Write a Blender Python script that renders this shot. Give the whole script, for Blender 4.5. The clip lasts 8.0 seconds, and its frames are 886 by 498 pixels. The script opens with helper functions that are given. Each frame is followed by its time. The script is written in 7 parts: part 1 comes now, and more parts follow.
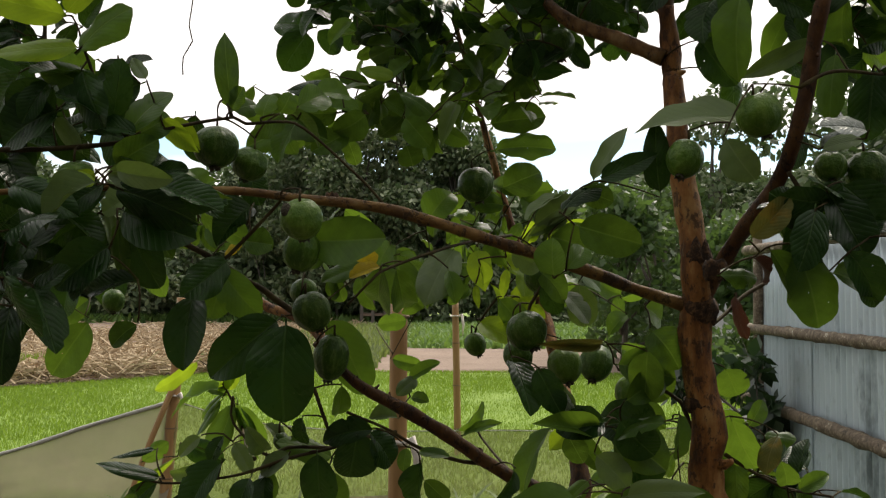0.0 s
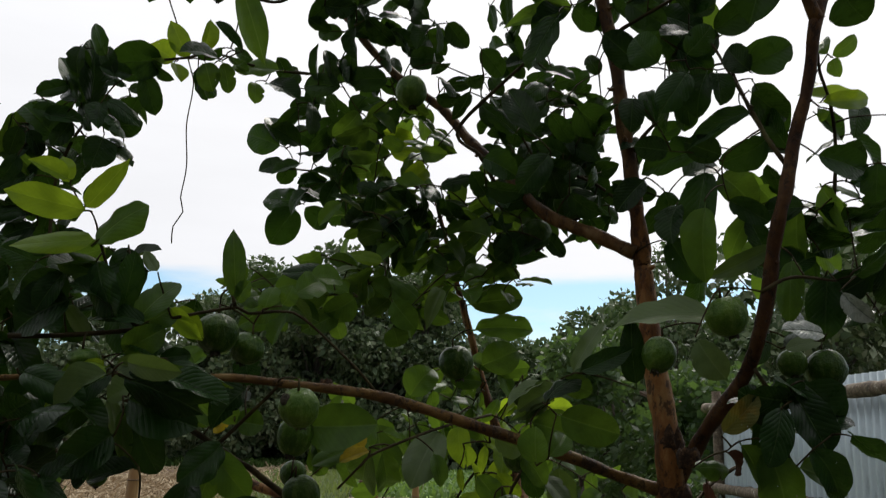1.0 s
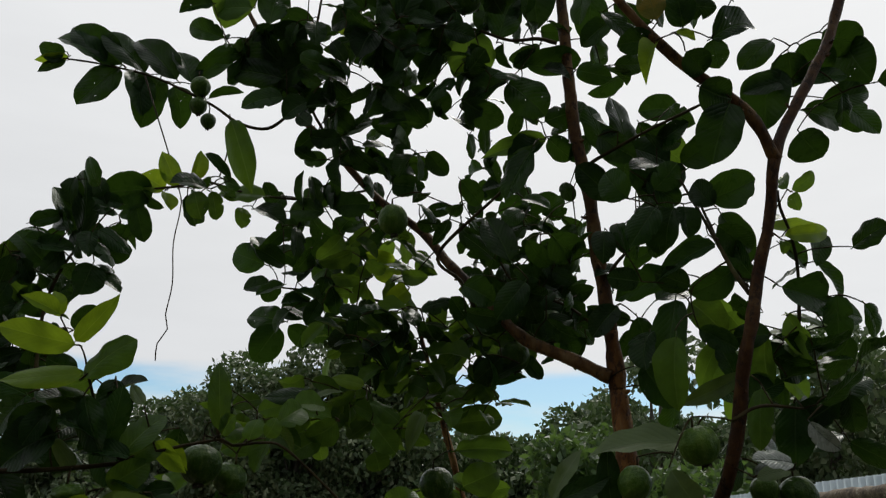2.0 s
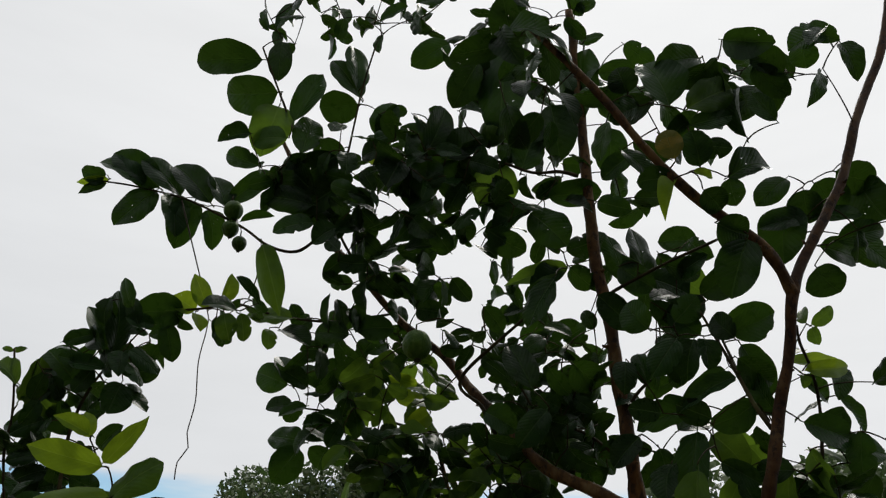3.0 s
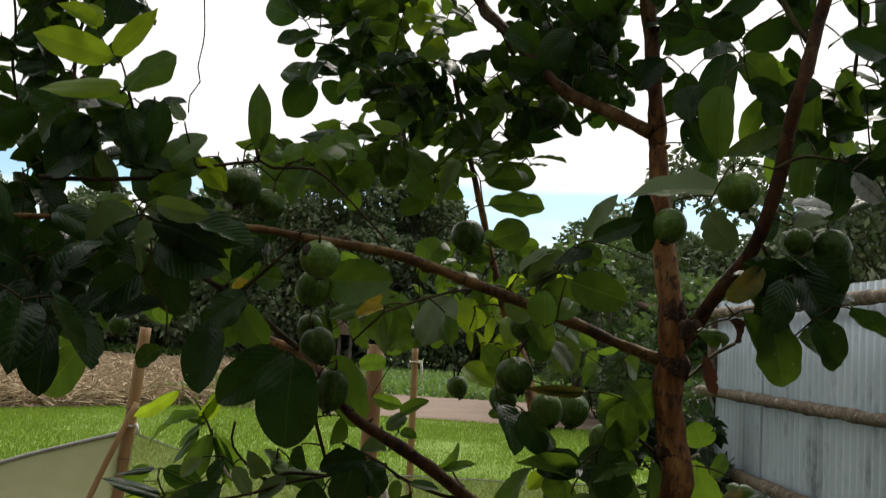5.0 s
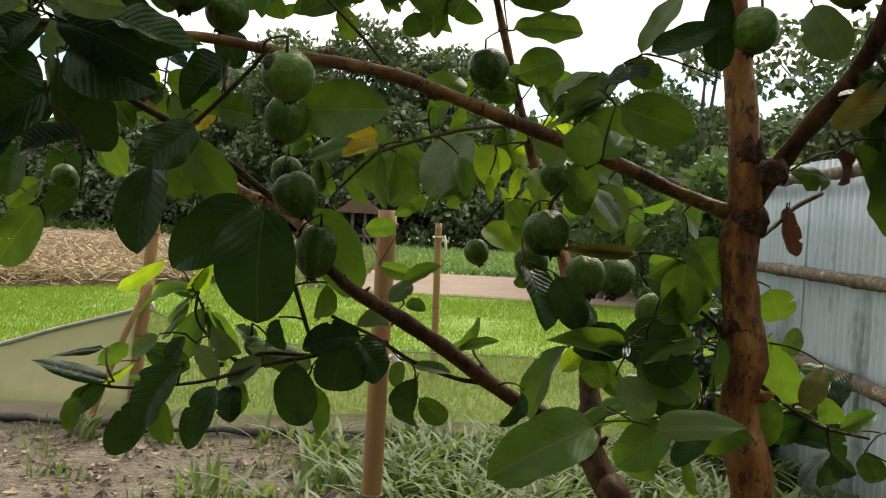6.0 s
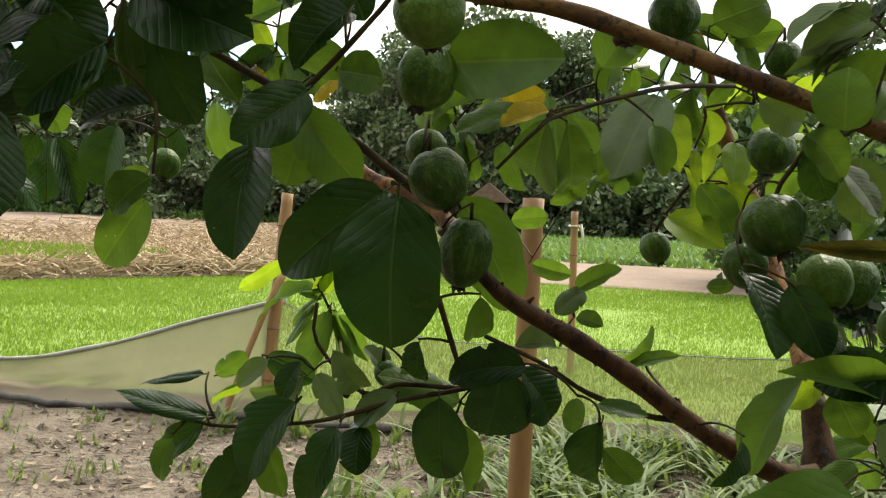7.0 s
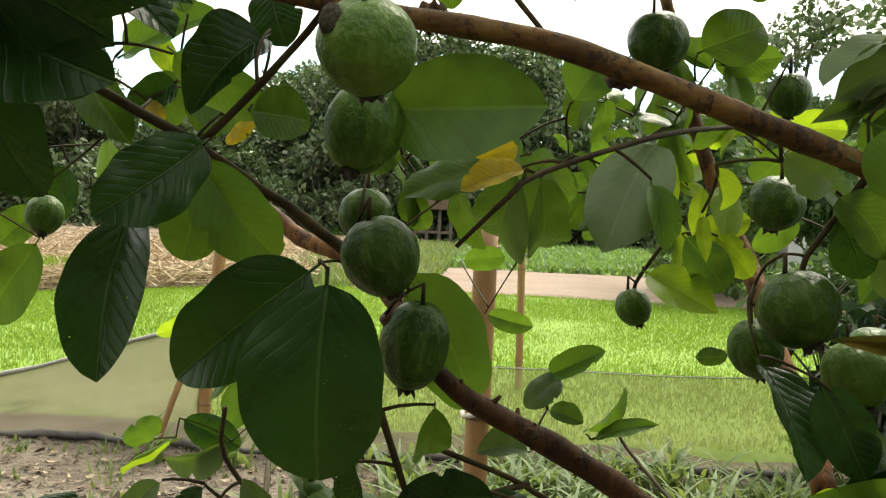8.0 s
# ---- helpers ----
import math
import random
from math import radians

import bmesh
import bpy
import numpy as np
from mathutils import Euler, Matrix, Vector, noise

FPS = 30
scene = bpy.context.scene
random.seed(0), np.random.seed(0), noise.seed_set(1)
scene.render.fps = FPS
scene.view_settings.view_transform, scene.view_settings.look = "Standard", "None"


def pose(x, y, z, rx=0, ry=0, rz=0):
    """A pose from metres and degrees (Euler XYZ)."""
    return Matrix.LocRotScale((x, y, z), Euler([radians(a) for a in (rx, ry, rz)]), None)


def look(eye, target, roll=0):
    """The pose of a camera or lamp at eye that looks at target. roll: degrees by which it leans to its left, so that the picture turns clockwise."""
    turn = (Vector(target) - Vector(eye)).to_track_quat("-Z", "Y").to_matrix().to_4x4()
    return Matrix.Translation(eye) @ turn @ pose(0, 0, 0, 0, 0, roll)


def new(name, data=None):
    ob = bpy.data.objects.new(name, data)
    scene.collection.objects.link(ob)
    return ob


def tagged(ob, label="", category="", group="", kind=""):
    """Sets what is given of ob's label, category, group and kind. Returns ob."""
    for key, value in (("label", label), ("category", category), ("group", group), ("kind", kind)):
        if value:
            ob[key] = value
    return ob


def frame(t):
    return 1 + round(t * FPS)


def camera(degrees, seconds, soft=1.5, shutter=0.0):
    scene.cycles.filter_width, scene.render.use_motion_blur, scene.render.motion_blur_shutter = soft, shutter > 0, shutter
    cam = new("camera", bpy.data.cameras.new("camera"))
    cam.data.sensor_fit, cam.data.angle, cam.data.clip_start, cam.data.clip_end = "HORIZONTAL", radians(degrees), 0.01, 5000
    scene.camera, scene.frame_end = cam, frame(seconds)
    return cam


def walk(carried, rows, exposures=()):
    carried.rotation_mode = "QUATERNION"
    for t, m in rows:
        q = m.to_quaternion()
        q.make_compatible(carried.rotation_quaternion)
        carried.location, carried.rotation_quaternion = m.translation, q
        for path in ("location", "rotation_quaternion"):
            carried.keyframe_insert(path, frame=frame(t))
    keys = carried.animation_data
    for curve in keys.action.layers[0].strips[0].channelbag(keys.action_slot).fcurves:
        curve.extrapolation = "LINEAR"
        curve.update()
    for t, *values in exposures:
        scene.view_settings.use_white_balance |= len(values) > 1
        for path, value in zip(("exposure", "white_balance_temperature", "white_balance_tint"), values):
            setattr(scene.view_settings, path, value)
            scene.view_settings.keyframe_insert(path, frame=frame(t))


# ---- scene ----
cam = camera(52.40, 8.0, soft=1.2, shutter=0.12)
PATH = [
    (0, pose(0.0836, 0.0182, 1.3511, 92.752, 0, 0.488) @ pose(0, 0, 0, 0, 0, 0.249)),
    (0.5, pose(0.0604, -0.0241, 1.3724, 96.455, 0, -0.306) @ pose(0, 0, 0, 0, 0, 1.114)),
    (1, pose(0.0385, -0.0606, 1.4061, 101.815, 0, -2.091) @ pose(0, 0, 0, 0, 0, 1.136)),
    (1.5, pose(0.0400, -0.1038, 1.4319, 106.429, 0, -3.215) @ pose(0, 0, 0, 0, 0, 0.846)),
    (2, pose(0.0384, -0.1192, 1.4468, 107.798, 0, -3.149) @ pose(0, 0, 0, 0, 0, 0.767)),
    (2.2, pose(0.0343, -0.1334, 1.4579, 109.621, 0, -3.175) @ pose(0, 0, 0, 0, 0, 1.136)),
    (3.3, pose(0.0270, -0.1587, 1.4463, 115.562, 0, -1.394) @ pose(0, 0, 0, 0, 0, 2.568)),
    (3.5, pose(0.0254, -0.1513, 1.4351, 113.027, 0, -1.758) @ pose(0, 0, 0, 0, 0, 2.792)),
    (4, pose(0.0185, -0.1298, 1.4134, 107.849, 0, -2.069) @ pose(0, 0, 0, 0, 0, 3.344)),
    (4.5, pose(0.0201, -0.1117, 1.3831, 102.742, 0, -2.145) @ pose(0, 0, 0, 0, 0, 3.608)),
    (5, pose(0.0189, -0.0788, 1.3420, 95.836, 0, -2.150) @ pose(0, 0, 0, 0, 0, 3.622)),
    (5.2, pose(0.0190, -0.0393, 1.3227, 92.943, 0, -2.211) @ pose(0, 0, 0, 0, 0, 3.422)),
    (6.3, pose(0.0567, 0.2863, 1.3059, 87.786, 0, 1.198) @ pose(0, 0, 0, 0, 0, 2.945)),
    (6.5, pose(0.0461, 0.3217, 1.3086, 87.572, 0, 4.088) @ pose(0, 0, 0, 0, 0, 2.746)),
    (7, pose(-0.0004, 0.4669, 1.3051, 86.953, 0, 7.184) @ pose(0, 0, 0, 0, 0, 2.521)),
    (7.5, pose(-0.0451, 0.6057, 1.3295, 86.713, 0, 4.770) @ pose(0, 0, 0, 0, 0, 2.467)),
    (8, pose(-0.0242, 0.6463, 1.3572, 87.492, 0, 3.728) @ pose(0, 0, 0, 0, 0, 2.601)),
]
EXPOSURES = [(0, 0.8, 7100, 12), (0.5, 0.18, 6700, 10), (1, 0.18, 6550, 10), (1.5, -0.07, 6550, 8), (2, -0.14, 6550, 8), (3.5, -0.14, 6550, 8), (4, -0.14, 6550, 8),
             (4.5, -0.1, 6700, 10), (5, 0.43, 6900, 10), (5.2, 0.53, 7000, 10), (6.3, 1.29, 7200, 8), (7, 1.5, 7100, 7), (8, 1.62, 7300, 3)]
walk(cam, PATH, EXPOSURES)

# ---- daylight: thin overcast with a clear blue strip low over the trees ----
SUN_EL, SUN_AZ = radians(52), radians(22)  # azimuth from +y towards +x; the sun stands ahead, behind the cloud
world = bpy.data.worlds.new("overcast_sky")
scene.world = world
world.use_nodes = True
wn, wl = world.node_tree.nodes, world.node_tree.links
wn.clear()


def wnode(kind, **values):
    n = wn.new(kind)
    for k, v in values.items():
        n.inputs[k.replace("_", " ")].default_value = v
    return n


sky = wn.new("ShaderNodeTexSky")
sky.sky_type, sky.sun_disc = "NISHITA", False
sky.sun_elevation, sky.sun_rotation = SUN_EL, SUN_AZ
geo = wn.new("ShaderNodeTexCoord")
sep = wn.new("ShaderNodeSeparateXYZ")
wl.new(geo.outputs["Generated"], sep.inputs[0])
blue = wn.new("ShaderNodeMix")
blue.data_type, blue.blend_type = "RGBA", "MULTIPLY"
blue.inputs["Factor"].default_value = 1.0
blue.inputs[7].default_value = (0.09, 0.11, 0.117, 1)
wl.new(sky.outputs[0], blue.inputs[6])
# cloud deck: brighter towards the hidden sun
sun_way = Vector((math.sin(SUN_AZ) * math.cos(SUN_EL), math.cos(SUN_AZ) * math.cos(SUN_EL), math.sin(SUN_EL)))
dot = wn.new("ShaderNodeVectorMath")
dot.operation = "DOT_PRODUCT"
dot.inputs[1].default_value = sun_way
wl.new(geo.outputs["Generated"], dot.inputs[0])
deck = wn.new("ShaderNodeValToRGB")
deck.color_ramp.elements[0].position, deck.color_ramp.elements[0].color = 0.0, (0.07, 0.077, 0.09, 1)
deck.color_ramp.elements[1].position, deck.color_ramp.elements[1].color = 1.0, (1.08, 1.08, 1.1, 1)
mid = deck.color_ramp.elements.new(0.72)
mid.color = (0.83, 0.845, 0.885, 1)
half = wn.new("ShaderNodeMapRange")
half.inputs["From Min"].default_value, half.inputs["From Max"].default_value = -0.6, 1.0
wl.new(dot.outputs["Value"], half.inputs["Value"])
wl.new(half.outputs[0], deck.inputs[0])
stretch = wn.new("ShaderNodeMapping")
stretch.inputs["Scale"].default_value = (1.2, 1.2, 6.0)
wl.new(geo.outputs["Generated"], stretch.inputs[0])
puffs = wnode("ShaderNodeTexNoise", Scale=2.2, Detail=6.0, Roughness=0.55)
wl.new(stretch.outputs[0], puffs.inputs["Vector"])
soft_cloud = wn.new("ShaderNodeMix")
soft_cloud.data_type, soft_cloud.blend_type = "RGBA", "MULTIPLY"
soft_cloud.inputs["Factor"].default_value = 0.16
wl.new(deck.outputs[0], soft_cloud.inputs[6])
wl.new(puffs.outputs[0], soft_cloud.inputs[7])
# the deck's lower edge
edge = wn.new("ShaderNodeMath")
edge.operation = "MULTIPLY_ADD"
edge.inputs[1].default_value, edge.inputs[2].default_value = 0.05, -0.02
wl.new(puffs.outputs[0], edge.inputs[0])
lifted = wn.new("ShaderNodeMath")
wl.new(sep.outputs["Z"], lifted.inputs[0])
wl.new(edge.outputs[0], lifted.inputs[1])
cover = wnode("ShaderNodeMapRange", From_Min=0.165, From_Max=0.185)
cover.interpolation_type = "SMOOTHSTEP"
wl.new(lifted.outputs[0], cover.inputs["Value"])
low_puffs = wnode("ShaderNodeTexNoise", Scale=3.1, Detail=5.0, Roughness=0.5)
wl.new(stretch.outputs[0], low_puffs.inputs["Vector"])
low_cover = wnode("ShaderNodeMapRange", From_Min=0.44, From_Max=0.66, To_Max=0.8)
wl.new(low_puffs.outputs[0], low_cover.inputs["Value"])
strip = wn.new("ShaderNodeMix")
strip.data_type = "RGBA"
strip.inputs[7].default_value = (0.95, 0.9, 0.86, 1)
wl.new(low_cover.outputs[0], strip.inputs["Factor"])
wl.new(blue.outputs[2], strip.inputs[6])
whole = wn.new("ShaderNodeMix")
whole.data_type = "RGBA"
wl.new(cover.outputs[0], whole.inputs["Factor"])
wl.new(strip.outputs[2], whole.inputs[6])
wl.new(soft_cloud.outputs[2], whole.inputs[7])
back = wnode("ShaderNodeBackground", Strength=1.0)
wl.new(whole.outputs[2], back.inputs["Color"])
wl.new(back.outputs[0], wn.new("ShaderNodeOutputWorld").inputs[0])

sun = new("sun", bpy.data.lights.new("sun", "SUN"))
sun.data.energy, sun.data.angle, sun.data.color = 2.2, radians(25), (1.0, 0.96, 0.9)
sun.matrix_world = look(tuple(sun_way * 50), (0, 0, 0))


# ---- materials ----
class Paint:
    """A node material under construction."""

    def __init__(self, name, rough=0.6, metal=0.0, spec=0.4):
        self.mat = bpy.data.materials.new(name)
        self.mat.use_nodes = True
        self.n, self.l = self.mat.node_tree.nodes, self.mat.node_tree.links
        self.bsdf, self.out = self.n["Principled BSDF"], self.n["Material Output"]
        self.set(rough=rough, metal=metal, spec=spec)

    def set(self, rough=None, metal=None, spec=None):
        for key, value in (("Roughness", rough), ("Metallic", metal), ("Specular IOR Level", spec)):
            if value is not None:
                self.bsdf.inputs[key].default_value = value

    def coords(self, kind="Object", scale=(1, 1, 1)):
        c, m = self.n.new("ShaderNodeTexCoord"), self.n.new("ShaderNodeMapping")
        m.inputs["Scale"].default_value = scale
        self.l.new(c.outputs[kind], m.inputs[0])
        return m.outputs[0]

    def noise(self, at, scale, detail=4.0, rough=0.55):
        t = self.n.new("ShaderNodeTexNoise")
        t.inputs["Scale"].default_value, t.inputs["Detail"].default_value, t.inputs["Roughness"].default_value = scale, detail, rough
        self.l.new(at, t.inputs["Vector"])
        return t.outputs[0]

    def ramp(self, value, *stops):
        r = self.n.new("ShaderNodeValToRGB")
        while len(r.color_ramp.elements) < len(stops):
            r.color_ramp.elements.new(0.5)
        for e, (p, c) in zip(r.color_ramp.elements, stops):
            e.position, e.color = p, (*c, 1) if len(c) == 3 else c
        self.l.new(value, r.inputs[0])
        return r.outputs[0]

    def mix(self, a, b, factor, mode="MIX"):
        m = self.n.new("ShaderNodeMix")
        m.data_type, m.blend_type = "RGBA", mode
        for socket, v in ((m.inputs["Factor"], factor), (m.inputs[6], a), (m.inputs[7], b)):
            if isinstance(v, bpy.types.NodeSocket):
                self.l.new(v, socket)
            else:
                socket.default_value = v if isinstance(v, (int, float)) else (*v, 1)
        return m.outputs[2]

    def math(self, op, a, b=0.0, c=0.0):
        m = self.n.new("ShaderNodeMath")
        m.operation = op
        for socket, v in zip(m.inputs, (a, b, c)):
            if isinstance(v, bpy.types.NodeSocket):
                self.l.new(v, socket)
            else:
                socket.default_value = v
        return m.outputs[0]

    def bump(self, height, strength=0.4, distance=0.002):
        b = self.n.new("ShaderNodeBump")
        b.inputs["Strength"].default_value, b.inputs["Distance"].default_value = strength, distance
        self.l.new(height, b.inputs["Height"])
        self.l.new(b.outputs[0], self.bsdf.inputs["Normal"])
        return b.outputs[0]

    def colour(self, socket):
        if isinstance(socket, bpy.types.NodeSocket):
            self.l.new(socket, self.bsdf.inputs["Base Color"])
        else:
            self.bsdf.inputs["Base Color"].default_value = (*socket, 1)
        return self

    def rough_from(self, socket, low, high):
        m = self.n.new("ShaderNodeMapRange")
        m.inputs["To Min"].default_value, m.inputs["To Max"].default_value = low, high
        self.l.new(socket, m.inputs["Value"])
        self.l.new(m.outputs[0], self.bsdf.inputs["Roughness"])

    def random(self, kind="object"):
        if kind == "object":
            return self.n.new("ShaderNodeObjectInfo").outputs["Random"]
        return self.n.new("ShaderNodeNewGeometry").outputs["Random Per Island"]

    def glow_through(self, colour, amount, normal=None):
        """Light that passes through thin leaf or cloth."""
        t, a = self.n.new("ShaderNodeBsdfTranslucent"), self.n.new("ShaderNodeMixShader")
        if isinstance(colour, bpy.types.NodeSocket):
            self.l.new(colour, t.inputs["Color"])
        else:
            t.inputs["Color"].default_value = (*colour, 1)
        if normal:
            self.l.new(normal, t.inputs["Normal"])
        a.inputs[0].default_value = amount
        self.l.new(self.bsdf.outputs[0], a.inputs[1])
        self.l.new(t.outputs[0], a.inputs[2])
        self.l.new(a.outputs[0], self.out.inputs[0])
        return self


def leaf_paint(name, dark, light, vein, through_colour, amount, rough=0.42, relief=0.6, spots=True, patch=None, spec=0.45):
    """Guava leaf: midrib, sunken side veins, pale dots painted for light through insect holes; UV x runs across, y
    along the leaf.
    """
    p = Paint(name, rough=rough, spec=spec)
    uv = p.coords("UV")
    s = p.n.new("ShaderNodeSeparateXYZ")
    p.l.new(uv, s.inputs[0])
    across = p.math("ABSOLUTE", p.math("SUBTRACT", s.outputs["X"], 0.5))
    rib = p.ramp(across, (0.0, (1, 1, 1)), (0.011, (0.85, 0.85, 0.85)), (0.026, (0, 0, 0)))
    wobble = p.noise(p.coords("UV", (2.0, 3.0, 1.0)), 2.0, 2.0)
    phase = p.math("SUBTRACT", p.math("ADD", p.math("MULTIPLY", wobble, 0.5), p.math("MULTIPLY", s.outputs["Y"], 10.0)), p.math("MULTIPLY", across, 7.0))
    wave = p.math("ABSOLUTE", p.math("SUBTRACT", p.math("FRACT", phase), 0.5))
    side = p.ramp(wave, (0.0, (1, 1, 1)), (0.11, (0, 0, 0)))
    veins = p.math("MAXIMUM", rib, p.math("MULTIPLY", side, 0.16))
    where = p.coords("UV", (3.0, 5.0, 1.0))
    rnd = p.random("object")
    isl = p.random("island")
    shift = p.n.new("ShaderNodeVectorMath")
    p.l.new(where, shift.inputs[0])
    comb = p.n.new("ShaderNodeCombineXYZ")
    p.l.new(p.math("MULTIPLY", rnd, 37.0), comb.inputs[0])
    p.l.new(p.math("MULTIPLY", isl, 53.0), comb.inputs[1])
    p.l.new(comb.outputs[0], shift.inputs[1])
    blot = p.noise(shift.outputs[0], 0.9, 5.0)
    tone = p.math("ADD", p.math("MULTIPLY", blot, 0.7), p.math("MULTIPLY", p.math("FRACT", p.math("ADD", rnd, isl)), 0.6))
    base = p.ramp(tone, (0.25, dark), (0.85, light))
    if patch:
        worn = p.ramp(p.noise(shift.outputs[0], 0.55, 3.0), (0.5, (0, 0, 0)), (0.62, (1, 1, 1)))
        base = p.mix(base, patch, worn)
    base = p.mix(base, vein, p.math("MULTIPLY", veins, 0.75))
    if spots:
        dots = p.n.new("ShaderNodeTexVoronoi")
        dots.inputs["Scale"].default_value = 4.5
        p.l.new(shift.outputs[0], dots.inputs["Vector"])
        base = p.mix(base, (0.36, 0.34, 0.2), p.math("MULTIPLY", p.ramp(dots.outputs["Distance"], (0.0, (1, 1, 1)), (0.09, (0, 0, 0))), p.ramp(p.noise(shift.outputs[0], 1.3, 2.0), (0.5, (0, 0, 0)), (0.6, (1, 1, 1)))))
    p.colour(base)
    p.rough_from(blot, rough - 0.1, rough + 0.16)
    height = p.math("SUBTRACT", p.math("MULTIPLY", blot, 0.35), veins)
    bulge = p.math("ADD", height, p.math("MULTIPLY", wave, 0.48))
    n = p.bump(bulge, relief, 0.0014)
    dull = tuple(0.42 * v for v in through_colour)
    thin = p.mix(dull, through_colour, p.ramp(p.math("ADD", p.math("MULTIPLY", blot, 0.5), p.math("MULTIPLY", p.math("FRACT", p.math("ADD", rnd, isl)), 0.5)), (0.2, (0, 0, 0)), (0.8, (1, 1, 1))))
    p.glow_through(p.mix(thin, dull, p.math("MULTIPLY", p.ramp(wave, (0.0, (1, 1, 1)), (0.3, (0, 0, 0))), 0.2)), amount, n)
    return p.mat


# dark leaf green with the crown's shade put into the colour
SHADED = leaf_paint("shaded_guava_leaf", (0.003, 0.013, 0.002), (0.012, 0.039, 0.007), (0.045, 0.085, 0.025), (0.085, 0.19, 0.015), 0.13, rough=0.27, spec=0.14, relief=0.8)
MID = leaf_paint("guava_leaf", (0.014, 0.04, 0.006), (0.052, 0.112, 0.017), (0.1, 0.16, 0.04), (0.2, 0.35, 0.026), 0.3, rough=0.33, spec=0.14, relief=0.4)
YOUNG = leaf_paint("young_guava_leaf", (0.07, 0.145, 0.01), (0.12, 0.21, 0.018), (0.18, 0.27, 0.045), (0.4, 0.57, 0.026), 0.48, rough=0.42, spots=False, spec=0.18, relief=0.3)
# underside tone; also paints sky sheen onto some leaf tops
PALE = leaf_paint("underside_or_sheen_leaf", (0.045, 0.082, 0.026), (0.1, 0.148, 0.054), (0.12, 0.165, 0.075), (0.16, 0.26, 0.03), 0.26, rough=0.42, relief=0.3, spec=0.4)
OLIVE = leaf_paint("yellowing_leaf", (0.13, 0.13, 0.014), (0.3, 0.23, 0.02), (0.24, 0.2, 0.05), (0.62, 0.46, 0.02), 0.4, patch=(0.5, 0.38, 0.012), relief=0.4)
# silver base: dry leaves, and sky glare painted onto ridged ones
SHINY = leaf_paint("ridged_silver_leaf", (0.07, 0.09, 0.065), (0.27, 0.3, 0.26), (0.03, 0.045, 0.03), (0.1, 0.16, 0.06), 0.1, rough=0.25, relief=1.0, spec=0.7)
OCHRE = leaf_paint("browning_leaf", (0.04, 0.055, 0.011), (0.09, 0.095, 0.022), (0.12, 0.115, 0.04), (0.19, 0.18, 0.03), 0.2, patch=(0.17, 0.12, 0.02), relief=0.5, spec=0.15)
DEAD = leaf_paint("dead_leaf", (0.022, 0.01, 0.007), (0.06, 0.026, 0.016), (0.07, 0.04, 0.027), (0.12, 0.04, 0.02), 0.12, rough=0.7)


def bark_paint(name, dim, stretch=(1, 1, 0.3), patchy=1.0):
    """Smooth peeling bark: tan and orange-brown with streaks along the grain and dark flakes."""
    p = Paint(name, rough=0.62, spec=0.18)
    c = p.coords("Object", stretch)
    big, fine = p.noise(p.coords("Object"), 15.0, 5.0, 0.65), p.noise(c, 150.0, 4.0, 0.6)
    streak = p.noise(c, 60.0, 5.0, 0.65)
    tone = p.math("ADD", p.math("MULTIPLY", big, 0.5), p.math("MULTIPLY", streak, 0.5))
    lo, hi = 0.5 - 0.16 / patchy, 0.5 + 0.16 / patchy
    base = p.ramp(tone, (lo, (0.055, 0.026, 0.013)), (0.47, (0.15, 0.07, 0.022)), (0.54, (0.24, 0.125, 0.042)), (hi, (0.33, 0.22, 0.1)))
    flake = p.ramp(p.noise(p.coords("Object", (1, 1, 0.6)), 75.0, 6.0, 0.75), (0.53, (0, 0, 0)), (0.58, (1, 1, 1)))
    base = p.mix(base, (0.03, 0.018, 0.012), p.math("MULTIPLY", flake, 0.75))
    base = p.mix(base, (0.26, 0.2, 0.12), p.math("MULTIPLY", p.ramp(fine, (0.6, (0, 0, 0)), (0.72, (1, 1, 1))), 0.4))
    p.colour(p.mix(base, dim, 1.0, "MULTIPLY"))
    p.bump(p.math("SUBTRACT", p.math("ADD", big, p.math("MULTIPLY", streak, 0.8)), p.math("ADD", p.math("MULTIPLY", flake, 0.6), p.math("MULTIPLY", fine, 0.3))), 0.6, 0.003)
    return p.mat


def knot_paint():
    p = Paint("rough_knot_bark", rough=0.85, spec=0.2)
    c = p.coords("Object")
    lump = p.noise(c, 90.0, 6.0, 0.75)
    p.colour(p.ramp(lump, (0.36, (0.012, 0.008, 0.006)), (0.52, (0.045, 0.025, 0.014)), (0.66, (0.16, 0.085, 0.035))))
    p.bump(lump, 0.9, 0.006)
    return p.mat


def twig_paint():
    p = Paint("twig_bark", rough=0.75, spec=0.12)
    c = p.coords("Object")
    p.colour(p.ramp(p.noise(c, 30.0), (0.3, (0.018, 0.013, 0.006)), (0.6, (0.045, 0.034, 0.013)), (0.8, (0.08, 0.08, 0.026))))
    p.bump(p.noise(c, 150.0), 0.5, 0.002)
    return p.mat


